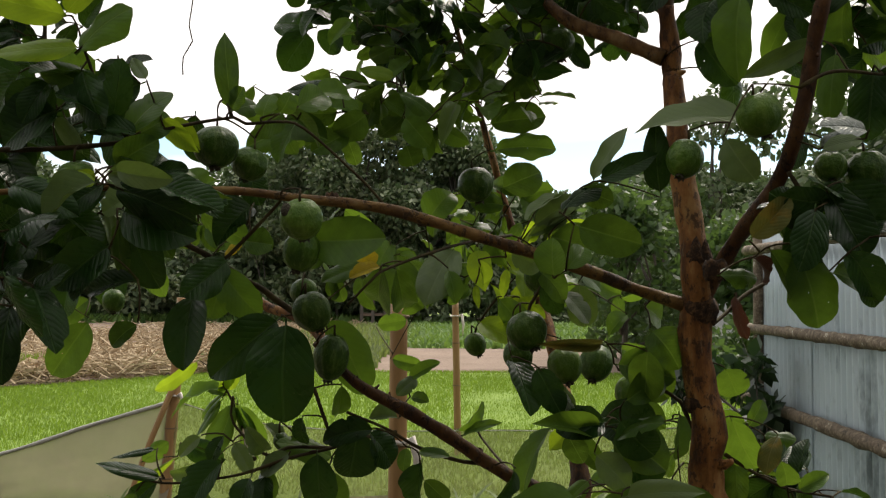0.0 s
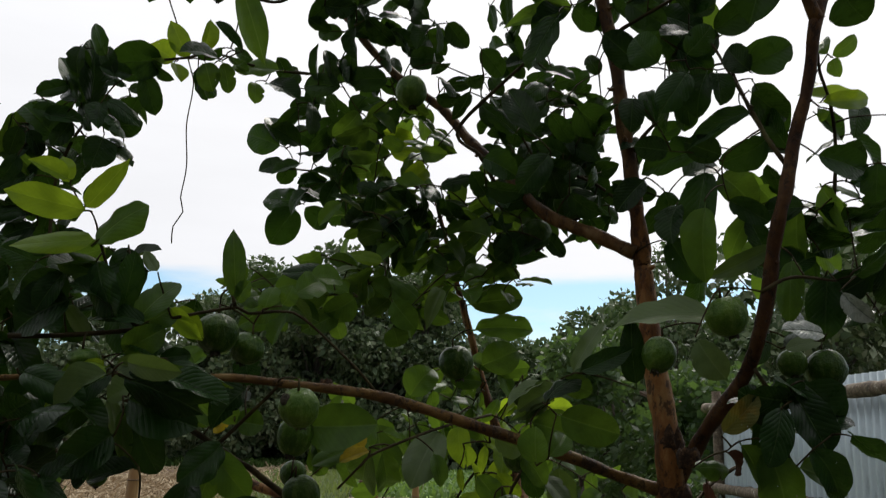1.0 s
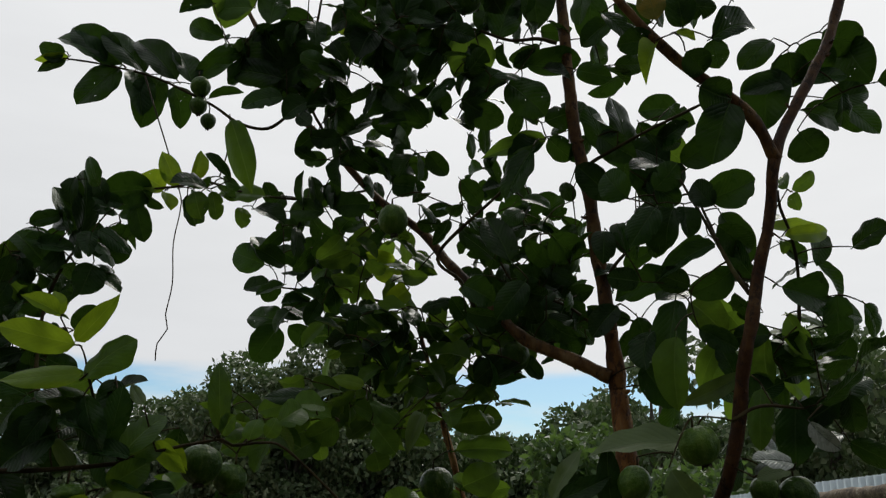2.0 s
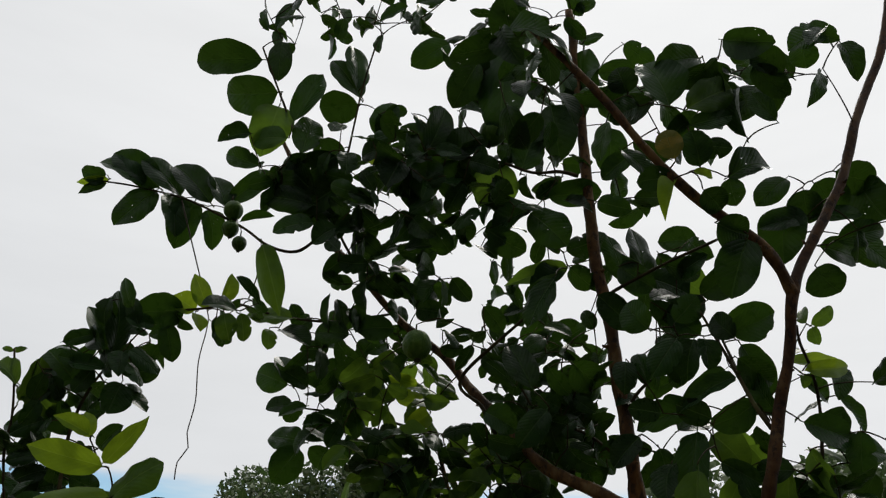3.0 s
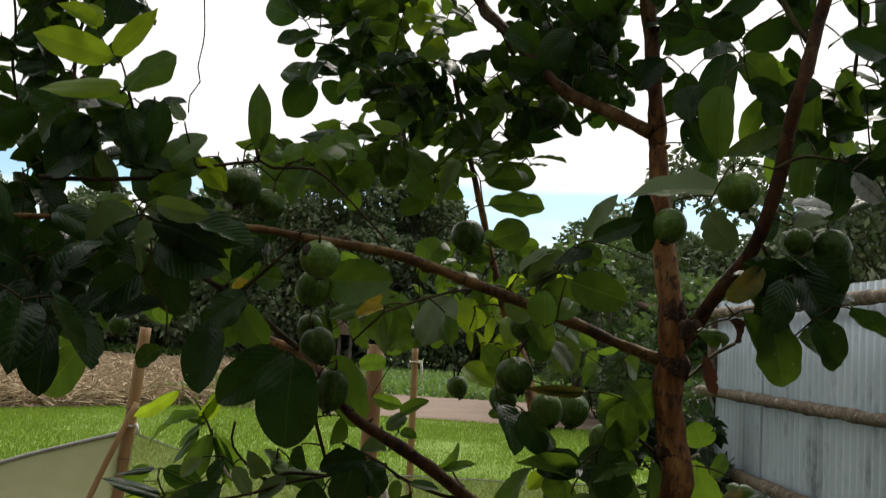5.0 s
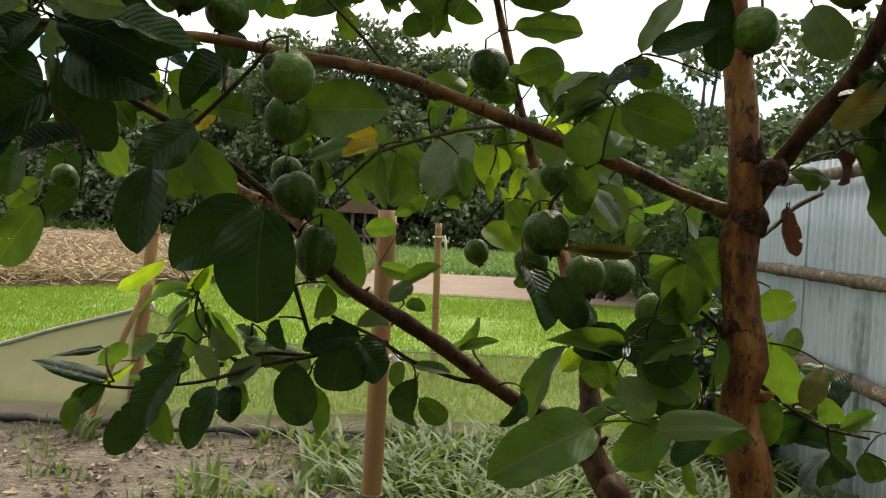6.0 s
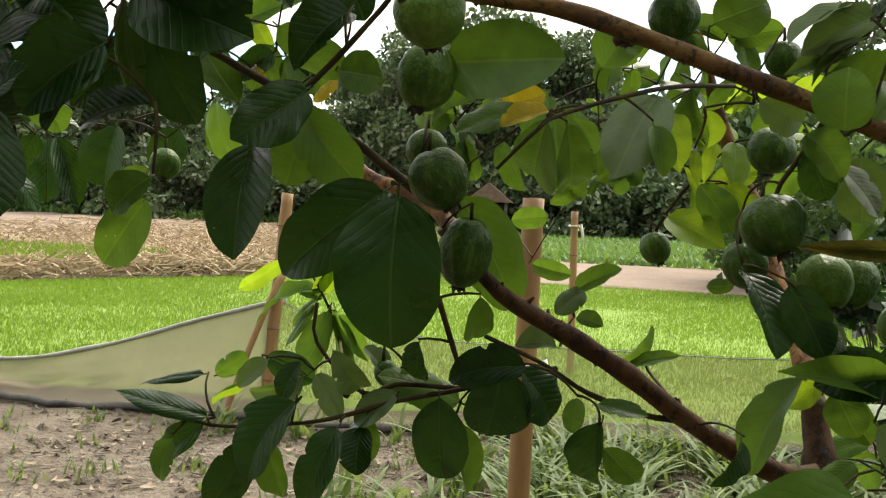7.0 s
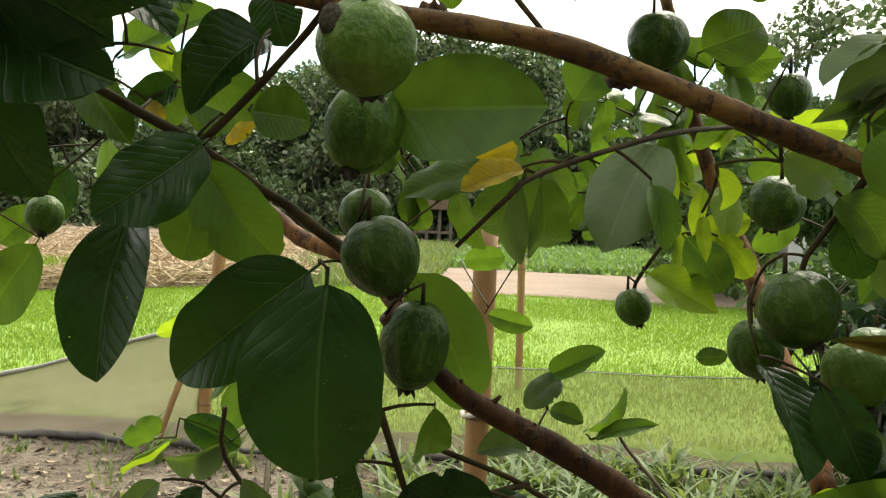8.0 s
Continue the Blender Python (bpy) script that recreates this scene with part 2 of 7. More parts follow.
def fruit_paint():
    p = Paint("guava_skin", rough=0.34, spec=0.16)
    c = p.coords("Object")
    big, pit = p.noise(c, 1.2, 4.0), p.noise(c, 9.0, 4.0, 0.6)
    base = p.ramp(p.math("ADD", p.math("MULTIPLY", big, 0.7), p.math("MULTIPLY", p.random(), 0.3)), (0.3, (0.016, 0.044, 0.003)), (0.52, (0.034, 0.08, 0.006)), (0.76, (0.072, 0.135, 0.013)))
    streak = p.noise(p.coords("Object", (2.2, 2.2, 0.7)), 1.6, 4.0)
    base = p.mix(base, (0.17, 0.24, 0.06), p.math("MULTIPLY", p.ramp(streak, (0.5, (0, 0, 0)), (0.72, (1, 1, 1))), 0.3))
    base = p.mix(base, (0.2, 0.25, 0.09), p.math("MULTIPLY", p.ramp(pit, (0.58, (0, 0, 0)), (0.68, (1, 1, 1))), 0.2))
    base = p.mix(base, (0.02, 0.017, 0.01), p.ramp(p.noise(c, 3.2, 2.0), (0.77, (0, 0, 0)), (0.8, (1, 1, 1))))
    p.colour(base)
    p.rough_from(pit, 0.26, 0.46)
    p.bump(p.math("ADD", p.math("MULTIPLY", pit, 0.06), p.math("ADD", big, p.math("MULTIPLY", streak, 0.16))), 0.22, 0.04)
    return p.mat


def mottled(name, stops, scale, rough=0.8, fine=8.0, depth=0.01, strength=0.5, space="Object", stretch=(1, 1, 1), per=None):
    p = Paint(name, rough=rough)
    c = p.coords(space, stretch)
    big, small = p.noise(c, scale, 5.0), p.noise(c, scale * fine, 4.0, 0.65)
    v = p.math("ADD", p.math("MULTIPLY", big, 0.6), p.math("MULTIPLY", small, 0.4))
    if per:
        v = p.math("ADD", p.math("MULTIPLY", v, 0.55), p.math("MULTIPLY", p.random(per), 0.45))
    p.colour(p.ramp(v, *stops))
    p.bump(p.math("ADD", big, small), strength, depth)
    return p


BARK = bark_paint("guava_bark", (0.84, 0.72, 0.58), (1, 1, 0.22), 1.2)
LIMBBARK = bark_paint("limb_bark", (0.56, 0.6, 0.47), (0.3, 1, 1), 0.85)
GREENTWIG = mottled("green_twig_bark", ((0.35, (0.07, 0.085, 0.03)), (0.65, (0.16, 0.175, 0.075))), 40, 0.6, 5, 0.001, 0.4).mat
# two darker copies of the bark, shade of backlit limbs put into the colour
SHADEBARK = bark_paint("shaded_guava_bark", (0.5, 0.5, 0.46), (0.8, 0.8, 0.4))
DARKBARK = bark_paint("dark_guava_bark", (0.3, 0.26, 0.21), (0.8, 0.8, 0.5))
KNOT = knot_paint()
LITTER = mottled("dry_litter", ((0.2, (0.07, 0.05, 0.035)), (0.55, (0.2, 0.15, 0.1)), (0.9, (0.4, 0.33, 0.24))), 6, 0.8, per="island").mat
TWIG, SKIN = twig_paint(), fruit_paint()
CALYX = mottled("dry_calyx", ((0.3, (0.02, 0.017, 0.01)), (0.7, (0.06, 0.05, 0.025))), 60).mat
SOIL = mottled("dry_soil", ((0.3, (0.05, 0.038, 0.026)), (0.44, (0.11, 0.087, 0.062)), (0.56, (0.16, 0.13, 0.098)), (0.7, (0.24, 0.205, 0.16))), 3.2, 0.95, 9, 0.05, 1.0).mat
TILLED = mottled("bare_field_soil", ((0.3, (0.16, 0.115, 0.085)), (0.7, (0.27, 0.205, 0.16))), 0.8, 0.95, 12, 0.05, 0.8).mat
BAMBOO = mottled("tan_bamboo", ((0.3, (0.17, 0.085, 0.032)), (0.55, (0.28, 0.16, 0.062)), (0.75, (0.4, 0.27, 0.125))), 7, 0.5, 5, 0.003, 0.4, stretch=(1, 1, 0.15)).mat
OLDBAMBOO = mottled("weathered_bamboo", ((0.34, (0.03, 0.022, 0.015)), (0.48, (0.1, 0.072, 0.045)), (0.6, (0.17, 0.135, 0.09)), (0.66, (0.4, 0.38, 0.32))), 22, 0.8, 4, 0.004, 0.5).mat
NODE = mottled("bamboo_node", ((0.3, (0.09, 0.055, 0.03)), (0.7, (0.22, 0.14, 0.08))), 20, 0.7).mat
TIE = mottled("pale_plastic_tie", ((0.3, (0.45, 0.4, 0.36)), (0.7, (0.68, 0.63, 0.58))), 12, 0.6).mat
STRAW = mottled("dry_straw", ((0.2, (0.21, 0.15, 0.085)), (0.5, (0.385, 0.295, 0.18)), (0.8, (0.55, 0.45, 0.31))), 3, 0.85, per="island").mat
GRASSBLADE = mottled("rice_seedling", ((0.2, (0.108, 0.182, 0.017)), (0.8, (0.128, 0.208, 0.022))), 0.5, 0.8, per="island").glow_through((0.19, 0.3, 0.03), 0.5).mat
WEEDBLADE = mottled("weed_blade", ((0.2, (0.045, 0.085, 0.018)), (0.6, (0.095, 0.145, 0.042)), (0.9, (0.2, 0.225, 0.11))), 3, 0.6, per="island").glow_through((0.22, 0.29, 0.065), 0.35).mat
FARWEED = mottled("far_weeds", ((0.25, (0.06, 0.13, 0.03)), (0.8, (0.16, 0.26, 0.07))), 0.4, 0.7, per="island").glow_through((0.2, 0.32, 0.06), 0.3).mat
BEDSOIL = mottled("bed_moss", ((0.3, (0.115, 0.2, 0.022)), (0.7, (0.175, 0.27, 0.038))), 2.5, 0.9).mat
WOODLEAF = mottled("woodland_leaf", ((0.2, (0.016, 0.032, 0.011)), (0.45, (0.068, 0.104, 0.042)), (0.65, (0.165, 0.2, 0.105)), (0.85, (0.3, 0.32, 0.22))), 0.6, 0.55, per="island").glow_through((0.07, 0.13, 0.03), 0.22).mat
BRIGHTLEAF = mottled("bush_leaf", ((0.15, (0.02, 0.05, 0.015)), (0.9, (0.07, 0.115, 0.038))), 0.8, 0.5, per="island").glow_through((0.14, 0.24, 0.05), 0.3).mat
CLIMBER = mottled("climber_leaf", ((0.15, (0.008, 0.018, 0.009)), (0.9, (0.03, 0.055, 0.022))), 2, 0.45, per="island").glow_through((0.04, 0.1, 0.02), 0.15).mat
WOODBARK = mottled("woodland_bark", ((0.3, (0.05, 0.042, 0.035)), (0.7, (0.14, 0.12, 0.1))), 4, 0.9).mat
HEM = mottled("net_hem", ((0.3, (0.22, 0.22, 0.19)), (0.7, (0.42, 0.42, 0.37))), 8, 0.8).mat
FOOTCLOTH = mottled("dark_cloth", ((0.3, (0.035, 0.032, 0.03)), (0.7, (0.11, 0.1, 0.09))), 9, 0.9).mat
THREAD = mottled("dry_tendril", ((0.3, (0.05, 0.035, 0.03)), (0.7, (0.12, 0.09, 0.07))), 30, 0.8).mat
THATCH = mottled("brown_thatch", ((0.3, (0.1, 0.065, 0.048)), (0.7, (0.2, 0.14, 0.1))), 6, 0.9).mat
WHITEWASH = mottled("pale_boards", ((0.3, (0.45, 0.46, 0.47)), (0.7, (0.62, 0.64, 0.66))), 5, 0.7).mat


def sheet_paint():
    p = Paint("galvanised_sheet", rough=0.45, metal=0.55, spec=0.5)
    c = p.coords("Object", (1, 1, 0.25))
    streak, fine = p.noise(c, 2.2, 5.0), p.noise(c, 24.0, 4.0, 0.7)
    base = p.ramp(streak, (0.3, (0.36, 0.43, 0.46)), (0.7, (0.5, 0.57, 0.6)))
    base = p.mix(base, (0.15, 0.18, 0.19), p.math("MULTIPLY", p.ramp(fine, (0.55, (0, 0, 0)), (0.75, (1, 1, 1))), 0.5))
    stain = p.noise(p.coords("Object", (1, 1.6, 0.5)), 1.7, 6.0, 0.7)
    base = p.mix(base, (0.035, 0.05, 0.045), p.math("MULTIPLY", p.ramp(stain, (0.56, (0, 0, 0)), (0.7, (1, 1, 1))), 0.75))
    p.colour(base)
    p.rough_from(fine, 0.42, 0.65)
    p.bump(fine, 0.15, 0.004)
    return p.mat


def net_paint(name, thin, thick, tone):
    """Fine nylon netting: too fine to tell its threads, so part of the light passes straight on."""
    p = Paint(name, rough=0.8, spec=0.1)
    c = p.coords("Object")
    p.colour(p.ramp(p.noise(c, 3.0, 5.0), (0.3, tone), (0.7, tuple(1.55 * v for v in tone))))
    p.glow_through(tuple(1.5 * v for v in tone), 0.4)
    lit = p.out.inputs[0].links[0].from_socket
    clear, blend = p.n.new("ShaderNodeBsdfTransparent"), p.n.new("ShaderNodeMixShader")
    s = p.n.new("ShaderNodeMapRange")
    s.inputs["To Min"].default_value, s.inputs["To Max"].default_value = thin, thick
    p.l.new(p.noise(p.coords("Object", (1, 1, 3)), 1.3, 4.0), s.inputs["Value"])
    p.l.new(s.outputs[0], blend.inputs[0])
    p.l.new(clear.outputs[0], blend.inputs[1])
    p.l.new(lit, blend.inputs[2])
    p.l.new(blend.outputs[0], p.out.inputs[0])
    return p.mat


SHEET, NET, SLACKNET = sheet_paint(), net_paint("fine_net", 0.45, 0.72, (0.142, 0.146, 0.066)), net_paint("slack_net", 0.66, 0.95, (0.2, 0.175, 0.13))


# ---- building helpers ----
def mesh_of(name, verts, faces, material, smooth=True, uvs=None):
    me = bpy.data.meshes.new(name)
    me.from_pydata(verts, [], faces)
    me.materials.append(material)
    if uvs is not None:
        layer = me.uv_layers.new(name="UVMap")
        idx = np.empty(len(me.loops), dtype=np.int32)
        me.loops.foreach_get("vertex_index", idx)
        layer.data.foreach_set("uv", np.asarray(uvs, dtype=np.float32)[idx].ravel())
    if smooth:
        me.polygons.foreach_set("use_smooth", [True] * len(me.polygons))
    me.update()
    return me


def part(name, me, parent, label="", m=None):
    ob = new(name, me)
    ob.parent = parent
    if m is not None:
        ob.matrix_basis = m
    if label:
        ob["label"] = label
    return ob


def smooth_line(points, step):
    """A Catmull-Rom line through points: samples about step apart, and each one's share of the way."""
    pts = [Vector(p) for p in points]
    ext = [pts[0] * 2 - pts[1]] + pts + [pts[-1] * 2 - pts[-2]]
    out, where = [], []
    for i in range(1, len(ext) - 2):
        a, b, c, d = ext[i - 1 : i + 3]
        n = max(1, round((c - b).length / step))
        for k in range(n):
            u = k / n
            out.append(0.5 * (2 * b + (c - a) * u + (2 * a - 5 * b + 4 * c - d) * u * u + (3 * b - a - 3 * c + d) * u**3))
            where.append((i - 1 + u) / (len(pts) - 1))
    return out + [pts[-1]], where + [1.0]


def tube(line, radii, sides=8, rough=0.0, close=True):
    """Vertices and faces of a round bar along a line."""
    verts, faces = [], []
    side = None
    for i, p in enumerate(line):
        way = (line[min(i + 1, len(line) - 1)] - line[max(i - 1, 0)]).normalized()
        if side is None:
            side = way.orthogonal().normalized()
        side = (side - way * side.dot(way)).normalized()
        up = way.cross(side)
        for k in range(sides):
            a = 2 * math.pi * k / sides
            r = radii[i]
            if rough:
                r *= 1 + rough * noise.noise(p * 30 + Vector((math.cos(a), math.sin(a), 0)) * 0.8)
            verts.append(p + (side * math.cos(a) + up * math.sin(a)) * r)
    for i in range(len(line) - 1):
        for k in range(sides):
            k2 = (k + 1) % sides
            faces.append((i * sides + k, i * sides + k2, (i + 1) * sides + k2, (i + 1) * sides + k))
    if close:
        faces.append(tuple(range(sides))[::-1])
        faces.append(tuple(range((len(line) - 1) * sides, len(line) * sides)))
    return verts, faces


def share(radii, u):
    x = u * (len(radii) - 1)
    i = min(int(x), len(radii) - 2)
    return radii[i] + (radii[i + 1] - radii[i]) * (x - i)


def empty(name, at, label, category, group=""):
    ob = new(name)
    ob.location = at
    return tagged(ob, label, category, group)


# ---- ground ----
def ground_height(x, y):
    near = max(0.0, 1 - math.hypot(x, y - 3) / 8)
    return 0.035 * near * noise.fractal(Vector((x * 1.3, y * 1.3, 0)), 1.0, 2.0, 4)


def build_ground():
    xs = [-900, -300, -120, -60, -30, -15, -9] + [-6 + 0.15 * i for i in range(81)] + [9, 15, 30, 60, 120, 300, 900]
    ys = [-900, -300, -100, -40, -15, -6] + [-2 + 0.15 * i for i in range(61)] + [9, 12, 18, 30, 60, 120, 300, 900, 2500]
    verts = [(x, y, ground_height(x, y)) for y in ys for x in xs]
    w = len(xs)
    faces = [(j * w + i, j * w + i + 1, (j + 1) * w + i + 1, (j + 1) * w + i) for j in range(len(ys) - 1) for i in range(w - 1)]
    tagged(new("ground", mesh_of("ground", verts, faces, SOIL)), "dry grey-brown bare garden soil", "ground", kind="structure")


def patch(name, x0, x1, y0, y1, z, material, label, category, far=None, cells=24, rise=0.03):
    """A low field bed with an uneven top and sunk edges."""
    verts, faces = [], []
    for j in range(cells + 1):
        for i in range(cells + 1):
            u, v = i / cells, j / cells
            x = x0 + (x1 - x0) * u
            near, end = (y0, y1) if far is None else far(x)
            y = near + (end - near) * v
            rim = i in (0, cells) or j in (0, cells)
            h = -0.05 if rim else z + rise * noise.noise(Vector((x * 0.7, y * 0.7, 3)))
            verts.append((x + 0.3 * noise.noise(Vector((x, y, 9))), y + 0.15 * noise.noise(Vector((x, y, 5))), h))
    w = cells + 1
    for j in range(cells):
        for i in range(cells):
            faces.append((j * w + i, j * w + i + 1, (j + 1) * w + i + 1, (j + 1) * w + i))
    tagged(new(name, mesh_of(name, verts, faces, material)), label, category, kind="structure")


def blades(name, count, place, length, width, material, label, category, lean=0.35, segments=1, seed=1, droop=0.0, group=""):
    """Many grass blades in one mesh. place(rng, n) gives n foot points."""
    rng = np.random.default_rng(seed)
    foot = place(rng, count)
    turn = rng.uniform(0, 2 * np.pi, count)
    tall = length * rng.uniform(0.6, 1.25, count)
    wide = width * rng.uniform(0.7, 1.3, count)
    tip_off = lean * rng.uniform(0.2, 1.0, count) * tall
    out_way = np.stack([np.cos(turn), np.sin(turn), 0 * turn], 1)
    side = np.stack([-np.sin(turn), np.cos(turn), 0 * turn], 1)
    rows = []
    for k in range(segments + 1):
        u = k / segments
        mid = foot + out_way * (tip_off * u**1.6)[:, None] + np.array([0, 0, 1.0]) * (tall * (u - droop * u * u))[:, None]
        if k < segments:
            w = (wide * (1 - 0.75 * u**2))[:, None]
            rows += [mid - side * w / 2, mid + side * w / 2]
        else:
            rows.append(mid)
    per = 2 * segments + 1
    verts = np.stack(rows, 1).reshape(-1, 3)
    start = np.arange(count) * per
    faces = []
    for k in range(segments - 1):
        faces += np.stack([start + 2 * k, start + 2 * k + 1, start + 2 * k + 3, start + 2 * k + 2], 1).tolist()
    faces += np.stack([start + per - 3, start + per - 2, start + per - 1], 1).tolist()
    return tagged(new(name, mesh_of(name, verts.tolist(), faces, material, smooth=False)), label, category, group, kind="stuff")


def over(x0, x1, y0, y1, z=0.0, far=None):
    def place(rng, n):
        u, v = rng.uniform(0, 1, n), rng.uniform(0, 1, n)
        x = x0 + (x1 - x0) * u
        end = np.full(n, y1) if far is None else np.array([far(a)[1] for a in x]) - 0.1
        return np.stack([x, y0 + (end - y0) * v, np.full(n, z)], 1)
    return place


def tufts(spots, spread, z=0.0):
    def place(rng, n):
        at = np.array(spots)[rng.integers(0, len(spots), n)]
        return np.stack([at[:, 0] + rng.normal(0, spread, n), at[:, 1] + rng.normal(0, spread, n), np.full(n, z)], 1)
    return place


build_ground()
# unseen wall, added behind the camera to keep sky light off the leaves
WALL = mottled("sky_block_grey", ((0.3, (0.065, 0.063, 0.06)), (0.7, (0.11, 0.107, 0.1))), 1.5, 0.9).mat


def build_sky_block():
    v = [(x, y, z) for z in (-0.1, 3.4) for y in (-1.35, -1.2) for x in (-7, 7)]
    tagged(new("wall_south", mesh_of("wall_south", v, [(0, 2, 3, 1), (4, 5, 7, 6), (0, 1, 5, 4), (2, 6, 7, 3), (0, 4, 6, 2), (1, 3, 7, 5)], WALL, smooth=False)), "unseen dark grey wall added behind the viewer to block sky light", "wall", kind="structure")


build_sky_block()


def bed_edge(x):
    """Near and far edge of the seed bed; towards the straw its corner is cut off."""
    return 5.75, 15.0 - 1.05 * max(0.0, -3.2 - x) - 0.12 * max(0.0, x - 1)


def straw_edge(x):
    return bed_edge(x)[1] + 0.1, 44


patch("seed_bed", -8.0, 8.0, 5.75, 15, 0.05, BEDSOIL, "raised bed of bright green rice seedlings", "seed bed", far=bed_edge)
patch("straw_field", -24, -1.6, 11.6, 44, 0.04, TILLED, "harvested field under pale dry straw", "field", rise=0.08, far=straw_edge)
patch("weed_strip", -1.5, 28, 21.4, 40, 0.015, BEDSOIL, "low green weeds beyond the bare field", "weeds", rise=0.05)
patch("bare_field", -4.0, 16, 15.2, 21.5, 0.03, TILLED, "bare reddish brown tilled field strip", "field")
patch("grass_strip", -40, 30, 38, 70, 0.02, BEDSOIL, "rough green grass strip before the trees", "grass", rise=0.1)
blades("rice_seedlings", 210000, over(-7.8, 7.8, 5.85, 15, 0.05, bed_edge), 0.04, 0.011, GRASSBLADE, "dense bright green young rice seedlings", "seedlings", seed=2, lean=0.9)
blades("green_patch", 9000, over(-15, -7.3, 13.3, 16.8, 0.06), 0.16, 0.03, GRASSBLADE, "bright green seedlings beyond the straw", "seedlings", seed=3)
blades("far_weeds", 30000, over(-1.4, 26, 21.6, 42, 0.0), 0.26, 0.1, FARWEED, "green weeds along the far edge of the field", "weeds", seed=4, segments=2, lean=0.9, droop=0.2)
blades("far_weeds", 16000, over(-30, -1.2, 37, 46, 0.0), 0.5, 0.16, FARWEED, "green weeds along the far edge of the straw", "weeds", seed=14, segments=2, lean=0.9, droop=0.2)


def build_straw():
    """Loose straw and stalks, thickest along the near edge of the heap."""
    rng = np.random.default_rng(5)
    n = 26000
    x = -3.3 - 15 * rng.random(n) ** 1.1
    start = np.array([straw_edge(a)[0] for a in x])
    back = np.abs(rng.normal(0, 1, n)) ** 1.3 * 9
    y = np.clip(start + back, 9, 43)
    edge = np.exp(-((back - 0.5) / 0.9) ** 2)
    z = 0.05 + 0.26 * edge * rng.uniform(0, 1, n) + 0.05 * rng.uniform(0, 1, n)
    a, tilt = rng.uniform(0, np.pi, n), rng.normal(0, 0.28, n)
    half = rng.uniform(0.08, 0.3, n) * (1 + (y - 11) * 0.02)
    r = rng.uniform(0.005, 0.013, n) * (1 + (y - 11) * 0.03)
    way = np.stack([np.cos(a) * np.cos(tilt), np.sin(a) * np.cos(tilt), np.sin(tilt)], 1)
    side = np.stack([-np.sin(a), np.cos(a), 0 * a], 1)
    up = np.cross(way, side)
    mid = np.stack([x, y, z], 1)
    rows = []
    for end in (-1, 1):
        for c, s in ((1, 0), (-0.5, 0.87), (-0.5, -0.87)):
            rows.append(mid + way * (end * half)[:, None] + (side * c + up * s) * r[:, None])
    verts = np.stack(rows, 1).reshape(-1, 3).tolist()
    st = np.arange(n) * 6
    faces = []
    for i, j in ((0, 1), (1, 2), (2, 0)):
        faces += np.stack([st + i, st + j, st + j + 3, st + i + 3], 1).tolist()
    tagged(new("straw", mesh_of("straw", verts, faces, STRAW, smooth=False)), "pale dry straw and cut stalks heaped over the field", "straw", kind="stuff")


build_straw()
blades("dry_grass", 5000, over(-4.5, -1.2, 14.8, 34, 0.03), 0.22, 0.05, WEEDBLADE, "thin yellowish grass between straw and bare field", "grass", seed=31, lean=0.9, segments=2)


def build_weeds():
    """Pale young grass under the tree, thin on the bare soil and thick towards the fence."""
    rnd = random.Random(8)
    spots = []
    while len(spots) < 300:
        x, y = rnd.uniform(-2.4, 2.2), rnd.uniform(1.9, 5.3)
        if rnd.random() < 0.05 + 0.95 * min(1, max(0, (x + 0.95) / 0.7)):
            spots.append((x, y))
    blades("young_grass", 4200, tufts(spots, 0.045), 0.3, 0.027, WEEDBLADE, "dusty pale green young grass on bare soil", "grass", lean=1.0, segments=5, seed=6, droop=0.42)
    low = [(rnd.uniform(-3, 2.4), rnd.uniform(1.2, 5.6)) for _ in range(420)]
    blades("small_weeds", 3000, tufts(low, 0.05), 0.075, 0.014, WEEDBLADE, "scattered small weeds on bare soil", "weeds", lean=0.9, segments=3, seed=7, droop=0.2)


build_weeds()


def build_clods():
    rng = np.random.default_rng(12)
    verts, faces = [], []
    for _ in range(2600):
        x, y = rng.uniform(-3.2, 2.4), rng.uniform(1.5, 5.5)
        r = rng.uniform(0.006, 0.036) * (0.5 + rng.random())
        b = len(verts)
        z = ground_height(x, y) + r * 0.2
        for k in range(5):
            a = k * 1.2566 + rng.uniform(-0.3, 0.3)
            verts.append((x + r * math.cos(a) * rng.uniform(0.7, 1.3), y + r * math.sin(a) * rng.uniform(0.7, 1.3), z - r * 0.4))
        verts.append((x + rng.uniform(-0.3, 0.3) * r, y + rng.uniform(-0.3, 0.3) * r, z + r * rng.uniform(0.3, 0.8)))
        faces += [(b + k, b + (k + 1) % 5, b + 5) for k in range(5)]
    tagged(new("soil_clods", mesh_of("soil_clods", verts, faces, SOIL, smooth=False)), "small dry clods on the bare soil", "clods", kind="stuff")


build_clods()


